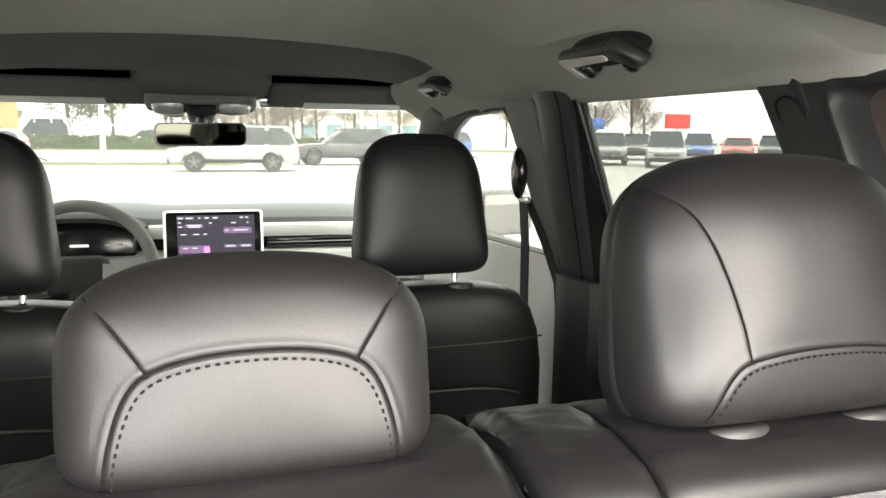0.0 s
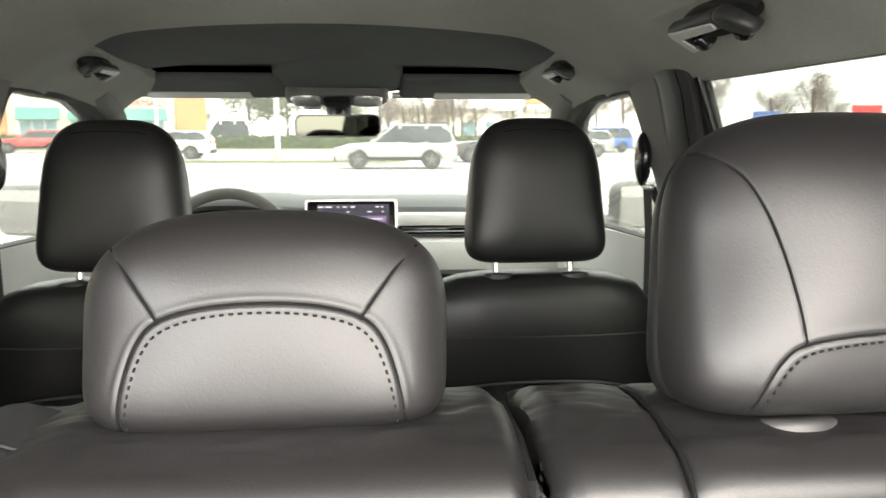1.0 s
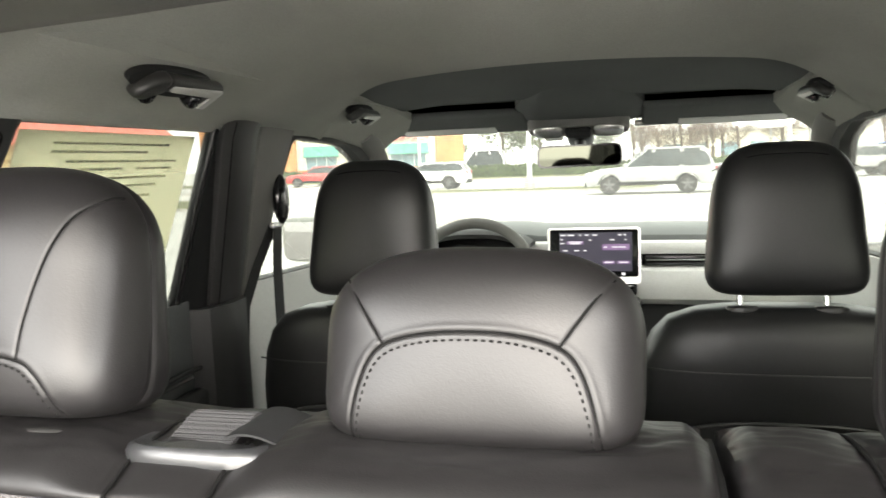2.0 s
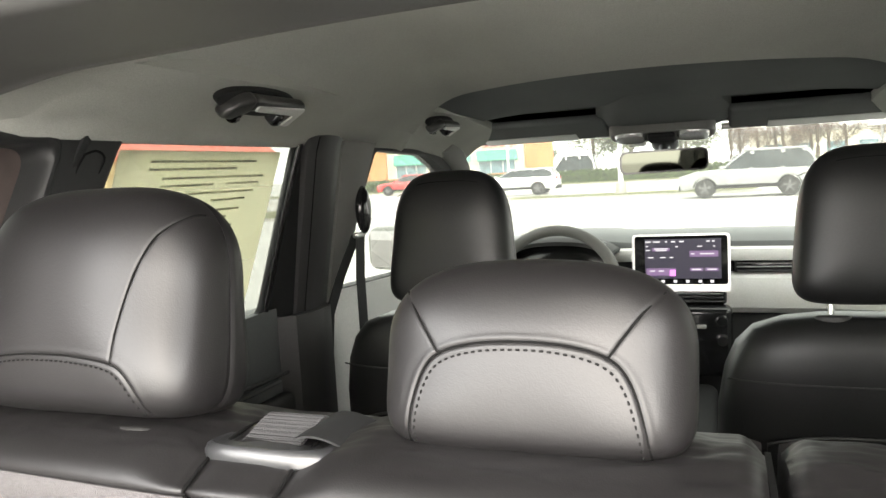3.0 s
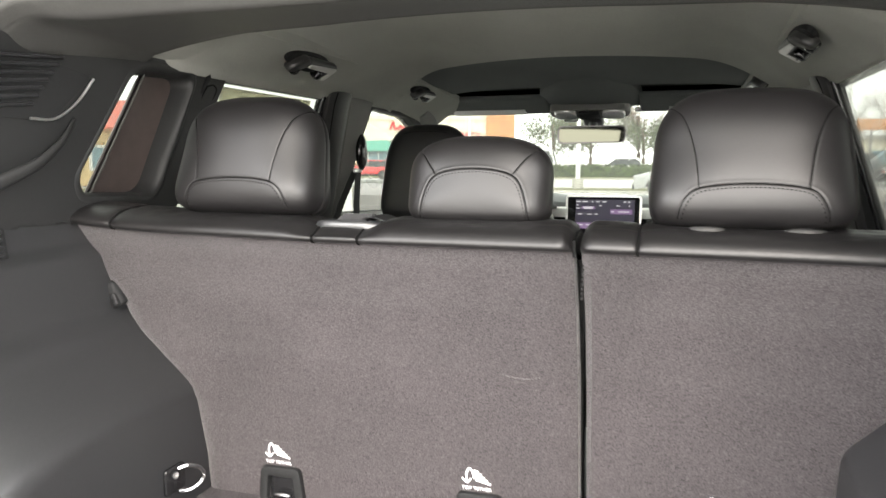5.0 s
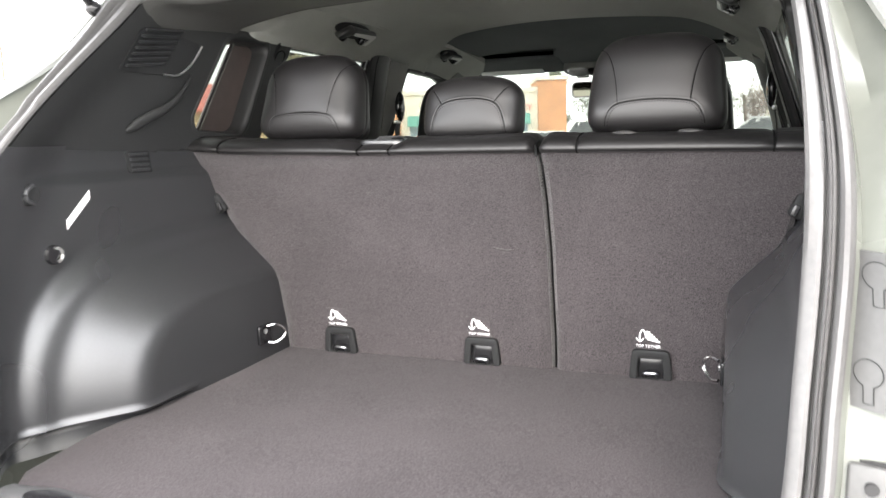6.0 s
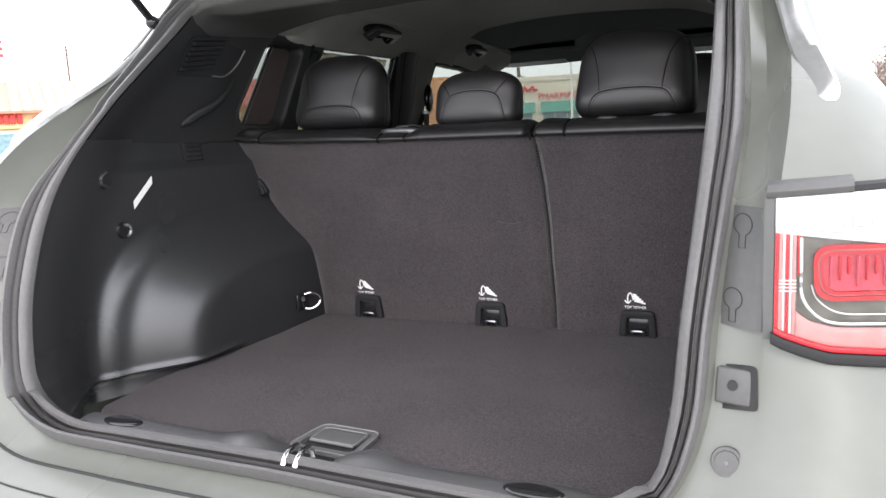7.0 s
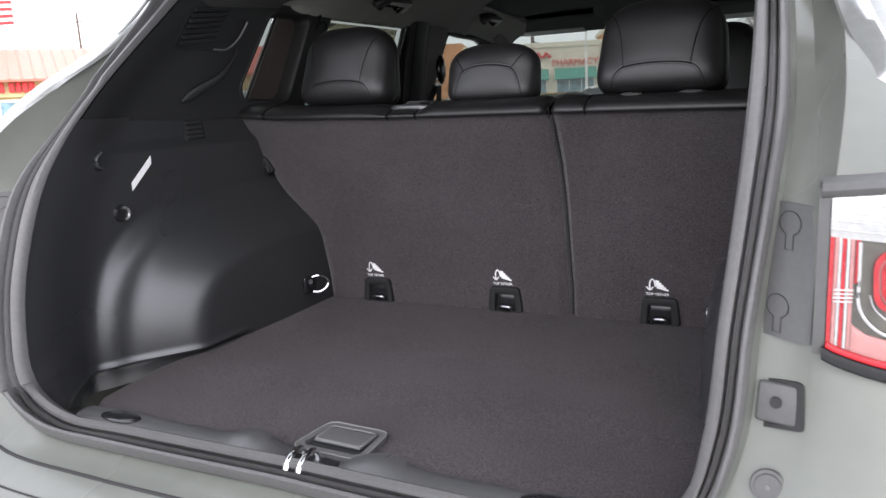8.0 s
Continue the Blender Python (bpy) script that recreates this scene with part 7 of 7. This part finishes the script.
car("suv", "blue car parked beyond the silver ones", BLUE, (15.4, 49.4), 200)
car("sedan", "white sedan parked side-on across the lane", WHITE, (-10.5, 39.5), 182, 4.7, 1.45)
car("van", "white van beyond the hedge", WHITE, (-13.0, 66.5), 180, 5.6, 2.4, 2.0)
car("suv", "white car beyond the hedge", WHITE, (-5.0, 67.5), 180)
car("suv", "silver car beyond the hedge", SILVER, (3.0, 67.0), 0)
car("hatchback", "red car by the orange building", RED, (-22.5, 52), 200, 4.3, 1.5)
car("sedan", "silver car in the lane behind the charcoal one", SILVER, (11.0, 40.5), 184, 4.6, 1.5)


# ------------------------------------------------------------------ poles, signs, flag
def light_pole(at, h):
    t = thing("street_lamp", "tall pale metal car park lamp post", "lamp post", (at[0], at[1], 0), group="lamp posts")
    bm = bmesh.new()
    cyl(bm, 0.11, 0.07, (at[0], at[1], 0.5), (at[0], at[1], h), 14)
    part("pole", bm, WHITE_PAINT, t)
    bm = bmesh.new()
    cyl(bm, 0.26, 0.24, (at[0], at[1], 0), (at[0], at[1], 0.6), 18)
    part("plinth", bm, KERB, t)
    bm = bmesh.new()
    rbox(bm, (1.5, 0.3, 0.14), (at[0], at[1], h + 0.05), 0.04, 2)
    part("lamp_head", bm, PLASTIC_MATT, t)


for at, h in (((-4.0, 32.7), 9), ((9.5, 47), 9), ((24, 52), 9), ((-16, 58), 9)):
    light_pole(at, h)
up = thing("utility_pole", "thin wooden utility pole behind the red-roofed building", "pole", (-60, 47, 0))
bm = bmesh.new()
cyl(bm, 0.14, 0.10, (-60, 47, 0), (-60, 47, 10.5), 10)
part("pole", bm, BARK, up)
bm = bmesh.new()
rbox(bm, (1.6, 0.1, 0.1), (-60, 47, 9.7), 0.02)
part("cross_arm", bm, BARK, up)
fl = thing("flag_pole", "white pole flying a red and white striped flag", "flag", (-43, 29, 0))
bm = bmesh.new()
cyl(bm, 0.06, 0.04, (-43, 29, 0), (-43, 29, 8.5), 12)
part("pole", bm, WHITE_PAINT, fl)
for k in range(7):
    bm = bmesh.new()
    rows = []
    for u in np.linspace(0, 1, 14):
        d = 0.16 * math.sin(u * 7 + 0.5) * u
        rows.append([(-43 - 0.5 * u * 2.2 + d, 29 - 0.85 * u * 2.2 + d, 8.3 - 0.2 * (k + v) - 0.35 * u * u) for v in (0, 1)])
    slab(bm, rows, (0.01, 0.01, 0))
    part("stripe", bm, RED_SIGN if k % 2 == 0 else WHITE_PAINT, fl)
for at, w, h, z, mt in (((40.5, 58, 0), 2.6, 1.3, 2.9, RED_SIGN), ((12.5, 70, 0), 2.0, 1.6, 4.2, WHITE_PAINT), ((16.5, 74, 0), 2.4, 1.0, 4.6, BRICK), ((33, 60, 0), 2.4, 1.0, 2.6, BLUE)):
    t = thing("road_sign", "plain coloured roadside sign board on a post", "sign", at, group="roadside signs")
    bm = bmesh.new()
    rbox(bm, (w, 0.2, h), (at[0], at[1], z), 0.03)
    part("board", bm, mt, t)
    bm = bmesh.new()
    cyl(bm, 0.1, 0.1, at, (at[0], at[1], z - h / 2), 10)
    part("post", bm, STEEL, t)


# ------------------------------------------------------------------ buildings
def shop_block(t, name, m, x0, x1, z0, z1, d, mat, bevel=0.03):
    bm = bmesh.new()
    rbox(bm, (x1 - x0, d, z1 - z0), ((x0 + x1) / 2, d / 2, (z0 + z1) / 2), bevel, 1, m=m)
    return part(name, bm, mat, t)


ph = thing("pharmacy", "cream and orange brick pharmacy with green awnings", "building", (-26, 72, 0))
PM = Matrix.Translation((-24, 70, 0)) @ Euler((0, 0, radians(20))).to_matrix().to_4x4()
shop_block(ph, "wall", PM, -7.5, 6.2, 0, 5.6, 14, CREAM)
shop_block(ph, "parapet", PM @ Matrix.Translation((0, -0.15, 0)), -7.7, 6.4, 5.5, 6.0, 14, CREAM)
shop_block(ph, "brick_base", PM @ Matrix.Translation((0, -0.10, 0)), -7.4, 6.1, 0, 1.2, 2, BRICK)
shop_block(ph, "brick_tower", PM @ Matrix.Translation((0, -0.4, 0)), 6.2, 9.0, 0, 6.6, 8, BRICK)
shop_block(ph, "tower_cap", PM @ Matrix.Translation((0, -0.6, 0)), 6.0, 9.2, 6.6, 7.0, 8, CREAM)
shop_block(ph, "brick_wing", PM @ Matrix.Translation((0, -0.6, 0)), -16.5, -7.5, 0, 6.4, 12, BRICK)
shop_block(ph, "wing_fascia", PM @ Matrix.Translation((0, -0.9, 0)), -15.5, -9.5, 3.0, 4.4, 2, CREAM)
for x0, x1 in ((-6.6, -3.6), (-2.6, 0.6), (1.6, 5.2)):
    shop_block(ph, "shop_window", PM @ Matrix.Translation((0, -0.16, 0)), x0, x1, 1.2, 2.5, 1, SHOP_GLASS)
    for k in range(4):
        xx = x0 + (x1 - x0) * k / 3
        shop_block(ph, "mullion", PM @ Matrix.Translation((0, -0.22, 0)), xx - 0.04, xx + 0.04, 1.2, 2.5, 0.3, WHITE_PAINT, 0.01)
    bm = bmesh.new()
    rows = [[(x0 - 0.2 + (x1 - x0 + 0.4) * u, y, z) for u in (0, 0.5, 1)] for y, z in ((0, 3.5), (-0.9, 2.7), (-0.95, 2.45))]
    slab(bm, [[tuple(PM @ Vector(p)) for p in r] for r in rows], (0, 0.1, -0.05))
    part("awning", bm, GREEN_AWN, ph)
lettering("PHARMACY", 0.85, PM @ Matrix.Translation((3.4, -0.2, 4.0)) @ Euler((radians(90), 0, 0)).to_matrix().to_4x4(), RED_SIGN, "sign_lettering", ph, 0.05)
for k in range(6):
    bm = bmesh.new()
    tube(bm, [PM @ Vector(p) for p in smooth_line([(-3.4 + 0.75 * k, -0.3, 4.55), (-3.1 + 0.75 * k, -0.3, 5.0 if k else 5.3), (-2.9 + 0.75 * k, -0.3, 4.6), (-2.65 + 0.75 * k, -0.3, 4.75)], 14)], 0.11, 8)
    part("sign_stroke", bm, RED_SIGN, ph)

bn = thing("shop_building", "long tan shop with a red metal roof and red sign", "building", (-38, 30, 0))
BM_ = Matrix.Translation((-36.5, 27.5, 0)) @ Euler((0, 0, radians(56))).to_matrix().to_4x4()
shop_block(bn, "wall", BM_, -16, 16, 0, 3.3, 9, TAN)
shop_block(bn, "fascia", BM_ @ Matrix.Translation((0, -0.25, 0)), -16.2, 16.2, 2.45, 3.35, 0.4, TAN)
bm = bmesh.new()
rows = [[tuple(BM_ @ Vector((-16.6 + 33.2 * u, y, z))) for u in np.linspace(0, 1, 60)] for y, z in ((-0.8, 3.25), (4.5, 5.2), (9.8, 3.25))]
slab(bm, rows, (0, 0, 0.12))
part("roof", bm, RED_ROOF, bn)
for k in range(56):
    x = -16.4 + 0.6 * k
    bm = bmesh.new()
    tube(bm, [BM_ @ Vector((x, -0.82, 3.38)), BM_ @ Vector((x, 4.5, 5.34))], 0.03, 5)
    part("roof_rib", bm, RED_ROOF, bn)
for x in (-12, -8.5, -3.8, 0.2, 4.0, 8.0, 12.0):
    shop_block(bn, "shop_window", BM_ @ Matrix.Translation((0, -0.12, 0)), x, x + 1.5, 1.0, 2.2, 0.3, SHOP_GLASS)
    shop_block(bn, "window_surround", BM_ @ Matrix.Translation((0, -0.08, 0)), x - 0.15, x + 1.65, 0.85, 2.35, 0.2, WHITE_PAINT)
# brand word as plain red blocks, then the readable word
for u in (-5.1, -4.77, -4.44, -4.1, -3.76, -3.28, -2.96, -2.64, -2.32):
    shop_block(bn, "sign_block", BM_ @ Matrix.Translation((0, -0.42, 0)), u, u + 0.27, 2.70, 3.22, 0.1, RED_SIGN)
lettering("Cust", 0.50, BM_ @ Matrix.Translation((-1.15, -0.44, 2.90)) @ Euler((radians(90), 0, 0)).to_matrix().to_4x4(), RED_SIGN, "sign_lettering", bn, 0.04)
far = thing("far_building", "low white commercial building across the road", "building", (20, 110, 0))
shop_block(far, "wall", Matrix.Translation((18, 110, 0)), -14, 14, 0, 4.2, 10, CREAM)
shop_block(far, "roof", Matrix.Translation((18, 109.6, 0)), -14.3, 14.3, 4.2, 4.8, 11, KERB)
for k in range(7):
    shop_block(far, "window", Matrix.Translation((18, 109.85, 0)), -12.5 + 3.8 * k, -10.3 + 3.8 * k, 1.0, 2.8, 0.4, SHOP_GLASS)


# ------------------------------------------------------------------ trees
def tree(name, label, at, h, spread, leaf, n, seed, conifer=False):
    t = thing(name, label, "tree", (at[0], at[1], 0))
    rt = random.Random(seed)
    bm = bmesh.new()
    tips = []
    tube(bm, smooth_line([(at[0], at[1], 0), (at[0] + 0.1, at[1], h * 0.3), (at[0] - 0.1, at[1], h * (0.98 if conifer else 0.7))], 10), 0.025 * h, 8)
    for k in range(9 if not conifer else 14):
        a = rt.uniform(0, 6.28)
        z0 = h * (rt.uniform(0.25, 0.6) if not conifer else rt.uniform(0.12, 0.9))
        reach = spread * (rt.uniform(0.5, 1.0) if not conifer else (1.02 - z0 / h) * rt.uniform(0.7, 1.0))
        z1 = min(h * 0.98, z0 + (h * rt.uniform(0.2, 0.4) if not conifer else -0.05 * h))
        e = (at[0] + reach * math.cos(a), at[1] + reach * math.sin(a), z1)
        m = ((at[0] + e[0]) / 2, (at[1] + e[1]) / 2, z0 + (z1 - z0) * 0.35)
        tube(bm, smooth_line([(at[0], at[1], z0), m, e], 6), 0.008 * h * 0.7, 5)
        tips += smooth_line([m, e], 4)
    part("trunk", bm, BARK, t)
    vs, fs = [], []
    for k in range(n):
        c = Vector(rt.choice(tips)) + Vector((rt.gauss(0, 1), rt.gauss(0, 1), rt.gauss(0, 0.8))) * (spread * (0.17 if not conifer else 0.12))
        s = rt.uniform(0.05, 0.13) * h / 8
        d = Vector((rt.gauss(0, 1), rt.gauss(0, 1), rt.gauss(0.3, 1))).normalized()
        u = d.cross(Vector((rt.gauss(0, 1), rt.gauss(0, 1), 0.2))).normalized()
        if leaf is TWIG:
            a, b = d * s * 3.2, u * s * 0.16
        else:
            a, b = d * s * 1.3, u * s * 0.8
        i0 = len(vs)
        vs += [tuple(c - a), tuple(c + b), tuple(c + a), tuple(c - b)]
        fs.append((i0, i0 + 1, i0 + 2, i0 + 3))
    me = bpy.data.meshes.new("crown")
    me.from_pydata(vs, [], fs)
    me.materials.append(leaf)
    ob = new("crown", me)
    ob.parent = t
    ob.matrix_parent_inverse = t.matrix_basis.inverted()
    return t


rt0 = random.Random(11)
for k in range(13):
    x = 4 + 5.0 * k + rt0.uniform(-1.5, 1.5)
    tree("tree", "bare brown winter tree beyond the road", (x - 8, 84 + rt0.uniform(-5, 8)), rt0.uniform(6.5, 9.5), rt0.uniform(2.8, 3.8), TWIG, 3200, 30 + k)
for k, (x, y, h, cf) in enumerate(((-17.8, 78, 9.2, True), (-9, 82, 7.5, False), (-3.5, 84, 7.0, False), (-13.5, 85, 8.0, False), (-31, 88, 9, True), (-20.5, 88, 8.5, True))):
    tree("tree", "dull green conifer beyond the hedge" if cf else "dull green bushy tree beyond the hedge", (x, y), h, 2.6 if cf else 3.6, LEAF, 3600, 60 + k, cf)
for k in range(7):
    tree("tree", "bare brown shrub on the verge", (2.0 + k * 1.9, 24.5 + 1.2 * (k % 3) if k > 90 else 90 + k), 6.5, 2.4, TWIG, 1500, 90 + k)
